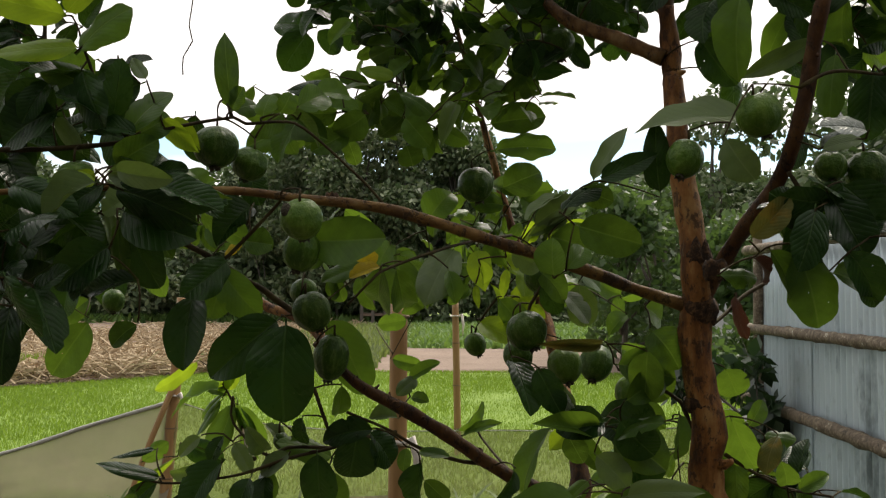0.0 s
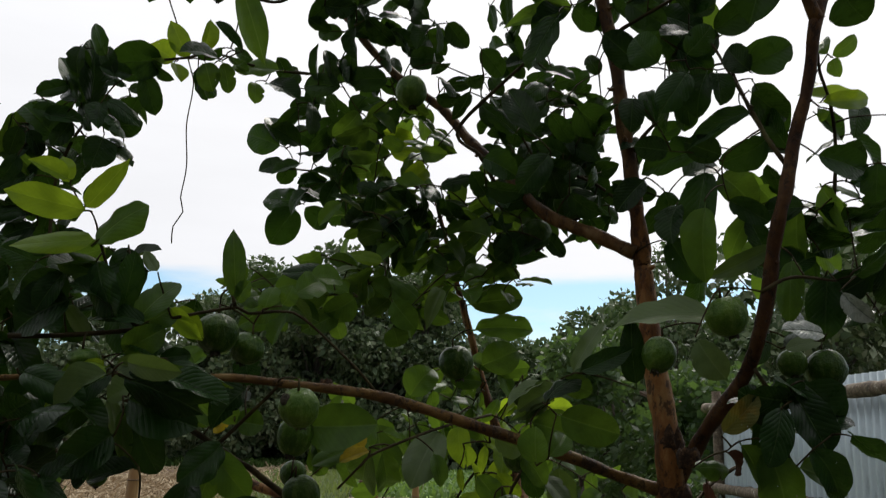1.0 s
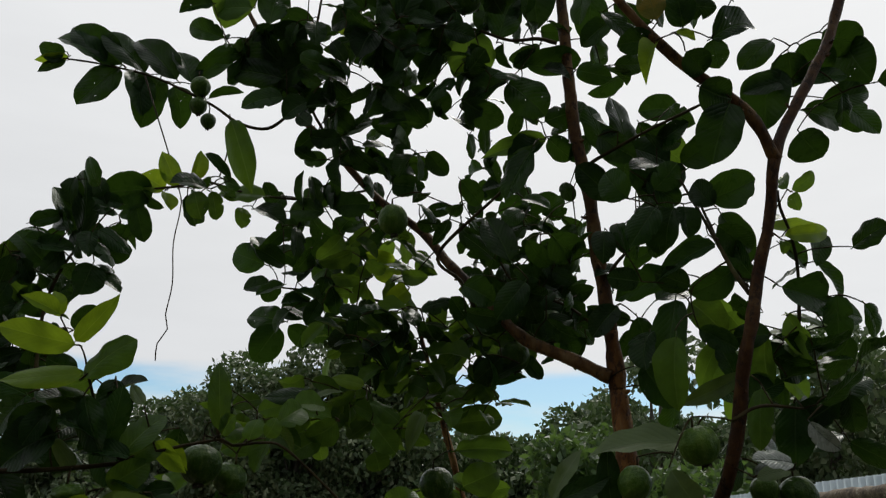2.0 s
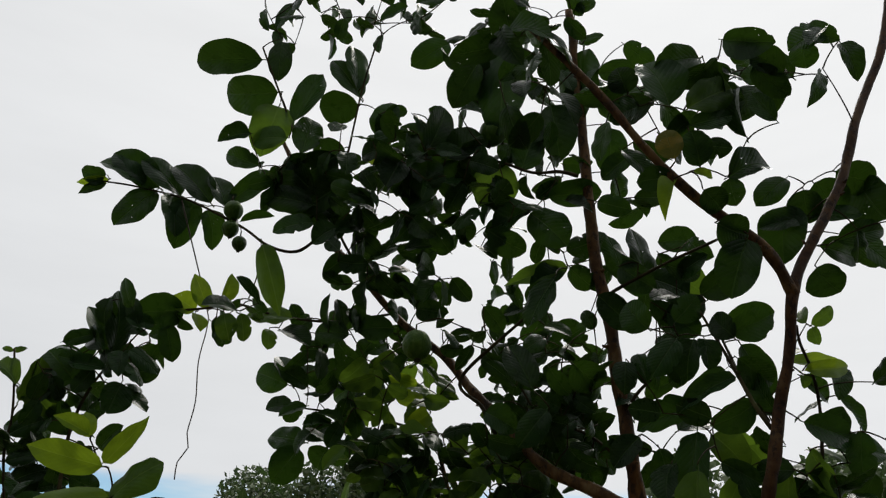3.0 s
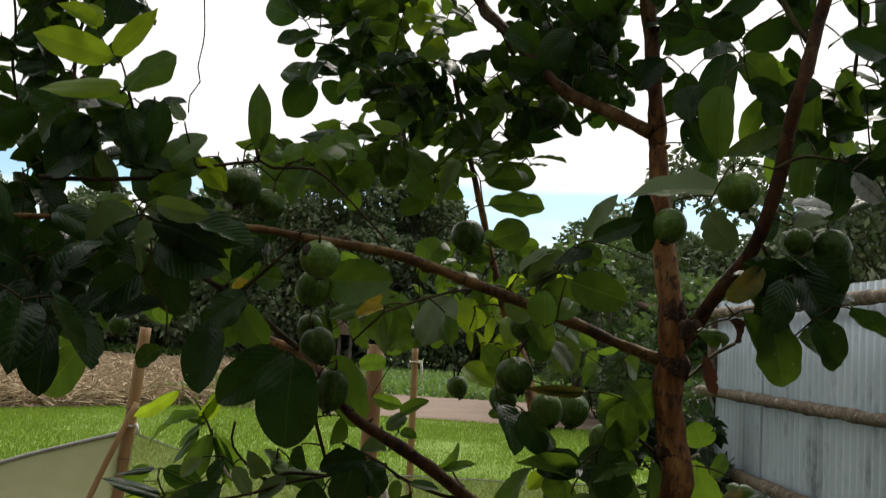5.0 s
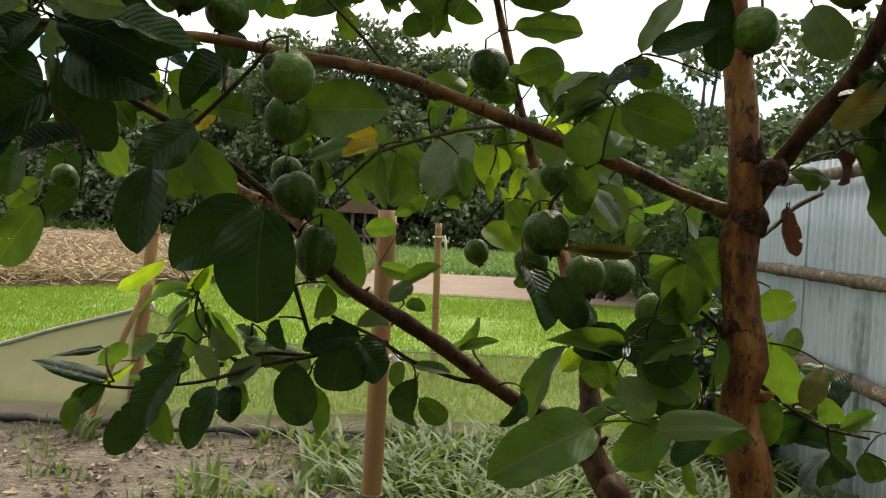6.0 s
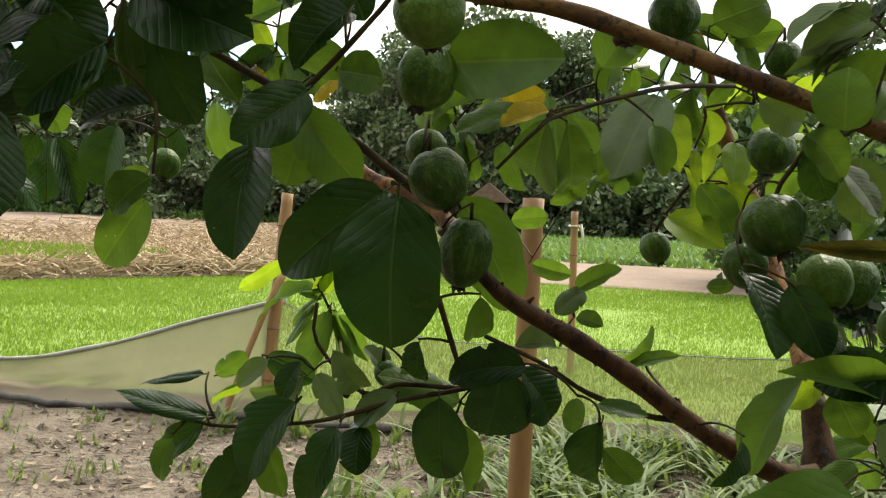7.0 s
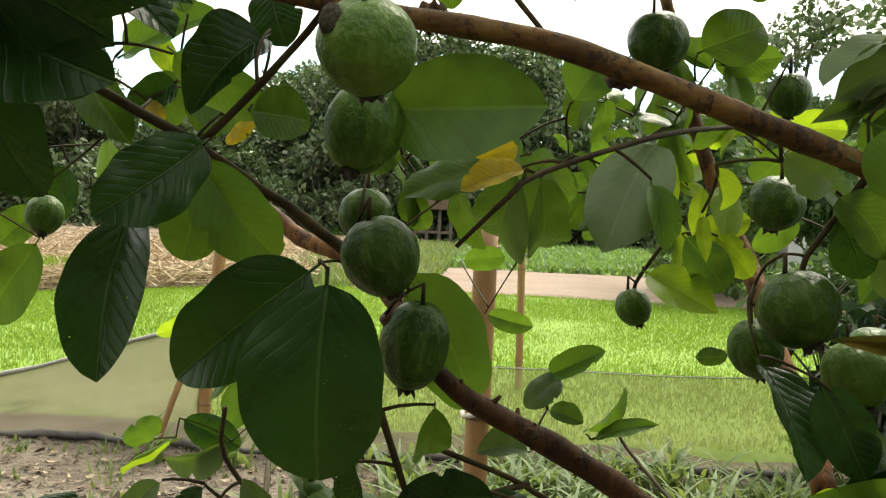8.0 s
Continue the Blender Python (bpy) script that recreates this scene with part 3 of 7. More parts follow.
def build_litter():
    """Curled dry leaves and bits of stalk on the soil under the tree."""
    rng = np.random.default_rng(44)
    verts, faces = [], []
    for _ in range(2600):
        x, y = rng.uniform(-2.6, 1.9), 1.7 + 3.4 * rng.random() ** 0.8
        a, size, curl = rng.uniform(0, 6.28), rng.uniform(0.01, 0.036), rng.uniform(0.1, 0.5)
        wide = size * rng.uniform(0.2, 0.42)
        tilt = rng.normal(0, 0.35)
        b, z = len(verts), ground_height(x, y) + 0.006
        for s in (-1, -0.4, 0.4, 1):
            w = wide * (1 - 0.75 * s * s)
            for side in (-1, 0, 1):
                u, v = s * size, side * w
                h = curl * size * s * s + 0.5 * abs(side) * w + tilt * v + 0.004
                verts.append((x + u * math.cos(a) - v * math.sin(a), y + u * math.sin(a) + v * math.cos(a), z + abs(h)))
        for r in range(3):
            for c in range(2):
                k = b + r * 3 + c
                faces.append((k, k + 1, k + 4, k + 3))
    tagged(new("leaf_litter", mesh_of("leaf_litter", verts, faces, LITTER)), "curled dry brown leaves strewn over the soil", "litter", kind="stuff")


build_litter()


# ---- bamboo posts and the net ----
def bamboo_post(x, y, top, r, lean=(0.0, 0.0), material=BAMBOO, step=0.34, label="upright tan bamboo post with ringed joints", hollow=True):
    post = empty("bamboo_post", (x, y, 0), label, "post", "bamboo posts")
    line, radii = [], []
    n = 26
    for i in range(n + 1):
        z = -0.15 + (top + 0.15) * i / n
        line.append(Vector((lean[0] * z, lean[1] * z, z)))
        near = abs(((z + 0.07) / step + 0.5) % 1 - 0.5) * step
        radii.append(r * (1.0 + 0.12 * math.exp(-((near / 0.012) ** 2))) * (1 - 0.12 * i / n))
    v, f = tube(line, radii, 14, 0.02, close=False)
    b = len(v)
    for k in range(14):  # cut rim with the hollow inside
        p = Vector(v[b - 14 + k])
        c = line[-1]
        v.append(c + (p - c) * 0.72)
        v.append(c + (p - c) * 0.7 - Vector((0, 0, 0.05)))
    for k in range(14):
        k2 = (k + 1) % 14
        f.append((b - 14 + k, b - 14 + k2, b + 2 * k2, b + 2 * k))
        f.append((b + 2 * k, b + 2 * k2, b + 2 * k2 + 1, b + 2 * k + 1))
    f.append(tuple(b + 2 * k + 1 for k in range(14)))
    part("culm", mesh_of("culm", v, f, material), post)
    z = 0.2
    while z < top - 0.02:
        if abs(((z + 0.07) / step + 0.5) % 1 - 0.5) * step < 0.006:
            c = Vector((lean[0] * z, lean[1] * z, z))
            ring, rf = tube([c + Vector((0, 0, d)) for d in (-0.004, 0, 0.004)], [r * 1.03, r * 1.12, r * 1.03], 14)
            part("joint", mesh_of("joint", ring, rf, NODE), post)
            z += step * 0.8
        z += 0.005
    return post


def tie_round(post, z, r, lean=(0, 0), tail=0.09, material=TIE):
    """A strip knotted round a post, with a loose end."""
    line = [Vector((lean[0] * z + r * math.cos(a), lean[1] * z + r * math.sin(a), z + 0.004 * math.sin(3 * a))) for a in [i * math.pi / 6 for i in range(13)]]
    v, f = tube(line, [0.006] * 13, 6)
    b = len(v)
    end = Vector((lean[0] * z + r * 0.7, lean[1] * z - r * 0.8, z))
    v2, f2 = tube([end, end + Vector((0.02, -0.01, 0.015)), end + Vector((0.035, -0.015, -tail * 0.4)), end + Vector((0.03, -0.01, -tail))], [0.008, 0.012, 0.011, 0.004], 6)
    part("tie", mesh_of("tie", v + v2, f + [tuple(i + b for i in q) for q in f2], material), post, "pale knotted plastic strip")


POST_NEAR = bamboo_post(-0.058, 2.45, 1.32, 0.027, (0.002, 0.0))
tie_round(POST_NEAR, 0.95, 0.03)
POST_FAR = bamboo_post(0.15, 7.3, 1.27, 0.03, (-0.022, 0.0), label="thin tan bamboo post with a strip tied round its top")
tie_round(POST_FAR, 1.16, 0.04, (-0.022, 0), 0.16)
POST_NET = bamboo_post(-1.64, 5.5, 1.31, 0.038, (0.07, 0.0), step=0.3, label="slightly leaning tan bamboo post that carries the net")
tie_round(POST_NET, 0.72, 0.044, (0.07, 0), 0.05)


def leaning_brace():
    brace = empty("brace_stick", (-1.86, 5.36, 0), "thin bamboo stick leaning against the net post", "stick")
    line, _ = smooth_line([(0, 0, -0.05), (0.14, 0.05, 0.4), (0.31, 0.1, 0.86)], 0.05)
    v, f = tube(line, [0.018] * len(line), 8, 0.06)
    part("stick", mesh_of("stick", v, f, BAMBOO), brace)


leaning_brace()


def net_run(points, label, cloth=NET, hem=0.003):
    """A low net hung between stakes: points are (x, y, top height); its foot lies crumpled on the soil."""
    net = empty("garden_net", (points[0][0], points[0][1], 0), label, "net", "nets")
    o = Vector((points[0][0], points[0][1], 0))
    top, _ = smooth_line(points, 0.1)
    verts, faces, rows = [], [], 13
    for i, p in enumerate(top):
        for j in range(rows):
            u = j / (rows - 1)
            fold = 0.06 * noise.noise(Vector((p.x * 2.4, u * 1.6, 1))) + 0.06 * u * noise.noise(Vector((p.x * 5, u * 9, 4)))
            belly = 0.1 * math.sin(u * math.pi) * (0.6 + 0.5 * noise.noise(Vector((p.x * 0.9, 2, 7))))
            foot = max(0.0, u - 0.82) * 0.9
            verts.append(Vector((p.x, p.y + fold * u * 1.6 - belly * 0.4 - foot, 0.012 + p.z * (1 - u))) - o)
    for i in range(len(top) - 1):
        for j in range(rows - 1):
            a = i * rows + j
            faces.append((a, a + 1, a + rows + 1, a + rows))
    part("net_cloth", mesh_of("net_cloth", verts, faces, cloth), net)
    v, f = tube([p - o + Vector((0, 0, 0.004)) for p in top], [hem * (1 + 0.3 * noise.noise(p * 4)) for p in top], 6, 0.3)
    part("top_cord", mesh_of("top_cord", v, f, HEM), net, "dark folded upper hem")
    foot = [verts[i * rows + rows - 1] + Vector((0, -0.02 + 0.03 * noise.noise(Vector((i * 0.4, 0, 0))), 0.02)) for i in range(len(top))]
    v, f = tube(foot, [0.02 + 0.016 * noise.noise(Vector((i * 0.5, 3, 0))) for i in range(len(top))], 7, 0.5)
    part("foot_roll", mesh_of("foot_roll", v, f, FOOTCLOTH), net, "dark rolled foot of the net")


net_run([(-1.6, 5.5, 0.68), (-2.1, 5.52, 0.53), (-2.7, 5.54, 0.34), (-3.4, 5.55, 0.22), (-4.6, 5.6, 0.28), (-5.8, 5.7, 0.6)], "sagging grey-brown fine net along the seed bed", SLACKNET, 0.013)
net_run([(-1.58, 5.5, 0.68), (-1.15, 5.52, 0.56), (-0.5, 5.56, 0.5), (0.3, 5.6, 0.5), (1.1, 5.62, 0.5), (1.94, 5.6, 0.55)], "grey-green fine net stretched low before the seed bed")


# ---- corrugated fence ----
def build_fence():
    fence = empty("metal_fence", (2.0, 5.4, 0), "grey galvanised corrugated sheet fence with bamboo rails", "fence")
    pitch, amp, start, sheet_w = 0.063, 0.011, 5.62, 0.8
    for s in range(8):
        verts, faces = [], []
        n = 100
        off = 0.003 * (s % 2)
        for i in range(n + 1):
            y = start - s * sheet_w * 0.985 - sheet_w * i / n
            x = amp * math.sin(2 * math.pi * y / pitch) + off
            for k, z in enumerate((-0.02, 0.45, 0.9, 1.35, 1.7)):
                verts.append((x + 0.006 * noise.noise(Vector((y * 2, z * 2, s))), y - 5.4, z + (0.006 * (s % 3) if k == 4 else 0)))
        for i in range(n):
            for k in range(4):
                faces.append((i * 5 + k, (i + 1) * 5 + k, (i + 1) * 5 + k + 1, i * 5 + k + 1))
        me = mesh_of("sheet", verts, faces, SHEET)
        ob = part("sheet", me, fence)
        th = ob.modifiers.new("thickness", "SOLIDIFY")
        th.thickness = 0.0012
    for z0, z1, r in ((0.715, 0.60, 0.034), (1.137, 1.15, 0.03), (1.62, 1.66, 0.03)):
        line, radii = [], []
        for i in range(121):
            y = 0.3 - 6.7 * i / 120
            z = z0 + (z1 - z0) * i / 120 + 0.012 * noise.noise(Vector((y * 0.8, z0 * 9, 0)))
            near = abs((y / 0.42 + 0.5) % 1 - 0.5) * 0.42
            line.append(Vector((-0.05 - r * 0.4 + 0.01 * noise.noise(Vector((y, z0, 3))), y, z)))
            radii.append(r * (1 + 0.16 * math.exp(-((near / 0.025) ** 2)) + 0.12 * noise.noise(Vector((y * 6, z0 * 5, 8)))))
        v, f = tube(line, radii, 12, 0.25)
        part("rail", mesh_of("rail", v, f, OLDBAMBOO), fence, "weathered bamboo rail with lichen")
    for y in (0.16, -2.6, -5.2):
        v, f = tube([Vector((-0.03, y, z)) for z in (-0.2, 0.6, 1.2, 1.72)], [0.032, 0.031, 0.03, 0.028], 10, 0.06)
        part("fence_post", mesh_of("fence_post", v, f, OLDBAMBOO), fence, "grey upright pole")


build_fence()


# ---- trees, bushes and sheds beyond the field ----
def leaf_cloud(rng, centres, radii, count, size, squash=0.8):
    """Small four-cornered leaves over uneven clumps."""
    pick = rng.choice(len(centres), count, p=np.array(radii) ** 2 / (np.array(radii) ** 2).sum())
    way = rng.normal(0, 1, (count, 3))
    way /= np.linalg.norm(way, axis=1)[:, None]
    far = rng.uniform(0.35, 1.0, count) ** 0.5
    at = np.array(centres)[pick] + way * (np.array(radii)[pick] * far)[:, None] * np.array([1, 1, squash])
    a = rng.normal(0, 1, (count, 3)) + way * 0.4
    a[:, 2] -= 0.4
    a /= np.linalg.norm(a, axis=1)[:, None]
    b = np.cross(a, rng.normal(0, 1, (count, 3)))
    b /= np.linalg.norm(b, axis=1)[:, None]
    L = (size * rng.uniform(0.6, 1.4, count))[:, None]
    verts = np.stack([at, at + a * L * 0.5 + b * L * 0.27, at + a * L, at + a * L * 0.5 - b * L * 0.27], 1).reshape(-1, 3)
    return verts.tolist(), (np.arange(count * 4).reshape(-1, 4)).tolist()


def far_tree(name, x, y, height, spread, seed, leaves, size, material, label, trunk=0.3, low=0.12, group="trees beyond the field"):
    rng = np.random.default_rng(seed)
    tree = empty(name, (x, y, 0), label, "tree", group)
    lines = []
    top = Vector((rng.normal(0, 0.3), rng.normal(0, 0.3), height * 0.8))
    lines.append(([Vector((0, 0, -0.2)), Vector((rng.normal(0, 0.1), 0, height * 0.3)), top], height * 0.022 * (0.6 + trunk)))
    centres, radii = [], []
    for i in range(13):
        a = rng.uniform(0, 2 * np.pi)
        h = height * rng.uniform(low + 0.1, 0.9)
        out = spread * rng.uniform(0.25, 0.9) * (1.0 - 0.55 * max(0, h / height - 0.45))
        end = Vector((math.cos(a) * out, math.sin(a) * out, h))
        lines.append(([Vector((0, 0, max(0.1, h * 0.45))), end * 0.5 + Vector((0, 0, h * 0.28)), end], height * 0.008))
        centres.append(tuple(end))
        radii.append(spread * rng.uniform(0.26, 0.46))
    centres.append(tuple(top))
    radii.append(spread * 0.4)
    for k, (pts, r) in enumerate(lines):
        ln, u = smooth_line(pts, height * 0.08)
        v, f = tube(ln, [r * (1 - 0.8 * q) for q in u], 6, 0.1)
        part("trunk" if k == 0 else "limb", mesh_of("limb", v, f, WOODBARK), tree)
    v, f = leaf_cloud(rng, centres, radii, leaves, size)
    part("crown", mesh_of("crown", v, f, material, smooth=False), tree)


rnd_wood = random.Random(21)
for i in range(24):  # the wood's edge
    x = -34 + 2.9 * i + rnd_wood.uniform(-0.8, 0.8)
    h = 8.0 + 1.0 * math.sin(i * 1.7) + rnd_wood.uniform(-0.5, 0.6)
    if 3 < x < 8:
        h = 6.3
    far_tree("woodland_tree", x, 43 + rnd_wood.uniform(-2, 3), h, 3.6, 100 + i, 8000, 0.34, WOODLEAF, "dark green leafy tree at the wood's edge", low=0.0)
far_tree("tall_tree", -6.3, 41, 9.4, 4.0, 51, 12000, 0.3, WOODLEAF, "tall dark tree with fine grey-green leaves", low=0.0)
far_tree("tall_tree", -1.8, 40, 9.2, 3.8, 52, 11000, 0.3, WOODLEAF, "tall dark tree with fine grey-green leaves", low=0.0)
far_tree("tall_tree", -4.1, 40.5, 9.8, 3.4, 61, 10000, 0.28, WOODLEAF, "tall dark tree with fine grey-green leaves", low=0.0)
far_tree("tall_tree", 0.5, 41.5, 9.7, 3.0, 62, 9000, 0.28, WOODLEAF, "tall dark tree with fine grey-green leaves", low=0.0)
far_tree("bush_tree", 3.2, 16.5, 3.3, 1.3, 53, 3600, 0.17, BRIGHTLEAF, "broad-leaved green bush beyond the fence", low=0.0, group="bushes")
far_tree("bush_tree", 4.3, 18.5, 3.9, 1.7, 54, 4200, 0.19, BRIGHTLEAF, "broad-leaved green bush beyond the fence", low=0.0, group="bushes")
far_tree("bush_tree", 4.0, 11.8, 1.5, 0.95, 55, 3000, 0.12, BRIGHTLEAF, "broad-leaved green bush beyond the fence", low=0.0, group="bushes")
far_tree("bush_tree", 5.0, 14.6, 2.7, 1.5, 56, 4200, 0.16, BRIGHTLEAF, "broad-leaved green bush beyond the fence", low=0.0, group="bushes")
far_tree("shade_tree", 9.5, 20, 6.2, 3.0, 57, 7000, 0.24, WOODLEAF, "dark shade tree behind the metal fence", low=0.0, group="bushes")
far_tree("fine_leaved_tree", 6.1, 20.5, 7.0, 1.7, 63, 3600, 0.17, WOODLEAF, "slender tree with sparse small dark leaves", trunk=0.06, low=0.05, group="bushes")
far_tree("shade_tree", 12.5, 22, 6.8, 3.4, 58, 6000, 0.26, WOODLEAF, "dark shade tree behind the metal fence", low=0.0, group="bushes")
far_tree("fence_shrub", 1.83, 5.1, 1.12, 0.2, 59, 620, 0.1, CLIMBER, "dark narrow-leaved shrub growing against the metal fence", low=0.1, trunk=0.3, group="bushes")
far_tree("fence_shrub", 1.75, 5.55, 1.0, 0.22, 60, 520, 0.1, CLIMBER, "dark narrow-leaved shrub at the metal fence's end", low=0.05, trunk=0.3, group="bushes")


for i in range(16):  # thicket below the wood's edge
    far_tree("thicket", -24 + 3.1 * i + rnd_wood.uniform(-0.6, 0.6), 38.5 + rnd_wood.uniform(-1, 1), 3.0 + rnd_wood.uniform(-0.6, 0.8), 2.2, 200 + i, 2600, 0.3, WOODLEAF, "dark thicket at the foot of the wood", low=-0.05, group="thickets")


for i in range(14):  # undergrowth that closes the wood
    far_tree("thicket", -34 + 3.2 * i + rnd_wood.uniform(-0.5, 0.5), 42 + rnd_wood.uniform(-0.8, 0.8), 4.8 + rnd_wood.uniform(-0.6, 0.8), 2.6, 240 + i, 2600, 0.34, WOODLEAF, "dark thicket at the foot of the wood", low=-0.05, group="thickets")


for x, y, h in ((-12.6, 41, 5.4), (-10.4, 42, 6.2), (-17.8, 40, 3.8), (-15.2, 41, 5.2)):
    far_tree("thicket", x, y, h, 2.4, int(300 + h * 10), 3400, 0.3, WOODLEAF, "dark thicket at the foot of the wood", low=-0.05, group="thickets")


def box(x0, x1, y0, y1, z0, z1):
    v = [(x, y, z) for z in (z0, z1) for y in (y0, y1) for x in (x0, x1)]
    return v, [(0, 2, 3, 1), (4, 5, 7, 6), (0, 1, 5, 4), (2, 6, 7, 3), (0, 4, 6, 2), (1, 3, 7, 5)]


def build_shed():
    shed = empty("pale_shed", (6.1, 17.5, 0), "small pale board shed half hidden by bushes", "shed")
    part("wall", mesh_of("wall", *box(-0.9, 0.9, 0, 1.6, 0, 2.1), WHITEWASH, smooth=False), shed)
    part("roof", mesh_of("roof", [(-1.1, -0.2, 2.1), (1.1, -0.2, 2.1), (1.1, 1.8, 2.4), (-1.1, 1.8, 2.4), (-1.1, -0.2, 2.16), (1.1, -0.2, 2.16), (1.1, 1.8, 2.46), (-1.1, 1.8, 2.46)],
         [(0, 3, 2, 1), (4, 5, 6, 7), (0, 1, 5, 4), (1, 2, 6, 5), (2, 3, 7, 6), (3, 0, 4, 7)], THATCH, smooth=False), shed)
    for x in (-0.62, -0.12, 0.4):
        part("frame_bar", mesh_of("frame_bar", *box(x, x + 0.07, -0.03, -0.004, 1.2, 2.0), HEM, smooth=False), shed)


def build_hut():
    hut = empty("thatched_hut", (-2.75, 36.5, 0), "small brown thatched hut on posts before the trees", "hut")
    part("roof", mesh_of("roof", [(-0.95, -0.8, 1.35), (0.95, -0.8, 1.35), (0.95, 0.8, 1.35), (-0.95, 0.8, 1.35), (0, -0.9, 2.1), (0, 0.9, 2.1)],
         [(0, 1, 4), (2, 3, 5), (0, 4, 5, 3), (1, 2, 5, 4), (0, 3, 2, 1)], THATCH, smooth=False), hut)
    part("floor", mesh_of("floor", *box(-0.75, 0.75, -0.6, 0.6, 0.4, 0.5), THATCH, smooth=False), hut)
    for x in (-0.7, -0.25, 0.25, 0.7):
        part("hut_post", mesh_of("hut_post", *box(x - 0.06, x + 0.06, -0.66, -0.54, 0, 1.4), WOODBARK, smooth=False), hut)


build_shed()
build_hut()


# ---- the guava tree ----
TREE = empty("guava_tree", (0.46, 1.34, 0), "fruiting guava tree with smooth orange-brown bark", "tree")
ORIGIN = Vector(TREE.location)
NETWORK, LEAF_MESH, LOOSE = [], {}, {}
rng_leaf = random.Random(77)


def limb(name, points, radii, bark=BARK):
    line, u = smooth_line(points, 0.012 if name == "twig" else 0.014)
    rs = []
    for p, q in zip(line, u):
        r = share(radii, q)
        rs.append(r * (1 + 0.16 * noise.noise(p * 22) + 0.08 * noise.noise(p * 60)))
    line = [p + Vector((noise.noise(p * 9), noise.noise(p * 9 + Vector((7, 0, 0))), noise.noise(p * 9 + Vector((0, 7, 0))))) * share(radii, q) * 0.55 for p, q in zip(line, u)]
    NETWORK.extend((p, r) for p, r in zip(line[::2], rs[::2]))
    v, f = tube(line, rs, 8 if name == "twig" else 16, 0.16)
    if name != "twig" and len(line) > 20:  # spurs and knots where shoots have broken off
        for _ in range(max(1, int(len(line) / 9))):
            i = rng_leaf.randrange(2, len(line) - 2)
            out_way = Vector((rng_leaf.uniform(-1, 1), rng_leaf.uniform(-1, 0.4), rng_leaf.uniform(-1, 1))).normalized()
            size = rs[i] * rng_leaf.uniform(0.35, 1.3)
            a = line[i] + out_way * rs[i] * 0.6
            bit, bf = tube([a, a + out_way * size * 0.6, a + out_way * size * 1.1 + Vector((0, 0, size * 0.3))], [rs[i] * 0.42, rs[i] * 0.3, rs[i] * 0.16], 6, 0.3)
            n = len(v)
            v += bit
            f += [tuple(k + n for k in q) for q in bf]
    part(name, mesh_of(name, [p - ORIGIN for p in v], f, TWIG if name == "twig" else bark), TREE)


def knot(at, radius, height, seed):
    """A rough swollen collar of dark bark round a limb."""
    at, verts, faces = Vector(at), [], []
    rows, around = 14, 28
    for j in range(rows + 1):
        s = j / rows
        for i in range(around):
            a = 2 * math.pi * i / around
            q = Vector((math.cos(a), math.sin(a), 0))
            here = at + q * radius + Vector((0, 0, (s - 0.5) * height))
            lump = 0.5 * noise.noise(here * 70 + Vector((seed, 0, 0))) + 0.35 * noise.noise(here * 160)
            r = radius * (0.8 + 0.32 * math.sin(math.pi * s) ** 0.7 + 0.3 * lump * math.sin(math.pi * s))
            verts.append(at + q * r + Vector((0, 0, (s - 0.5) * height + 0.25 * height * noise.noise(q * 2 + Vector((0, 0, seed))))) - ORIGIN)
    for j in range(rows):
        for i in range(around):
            i2 = (i + 1) % around
            faces.append((j * around + i, j * around + i2, (j + 1) * around + i2, (j + 1) * around + i))
    part("knot", mesh_of("knot", verts, faces, KNOT), TREE, "dark rough bark knot")


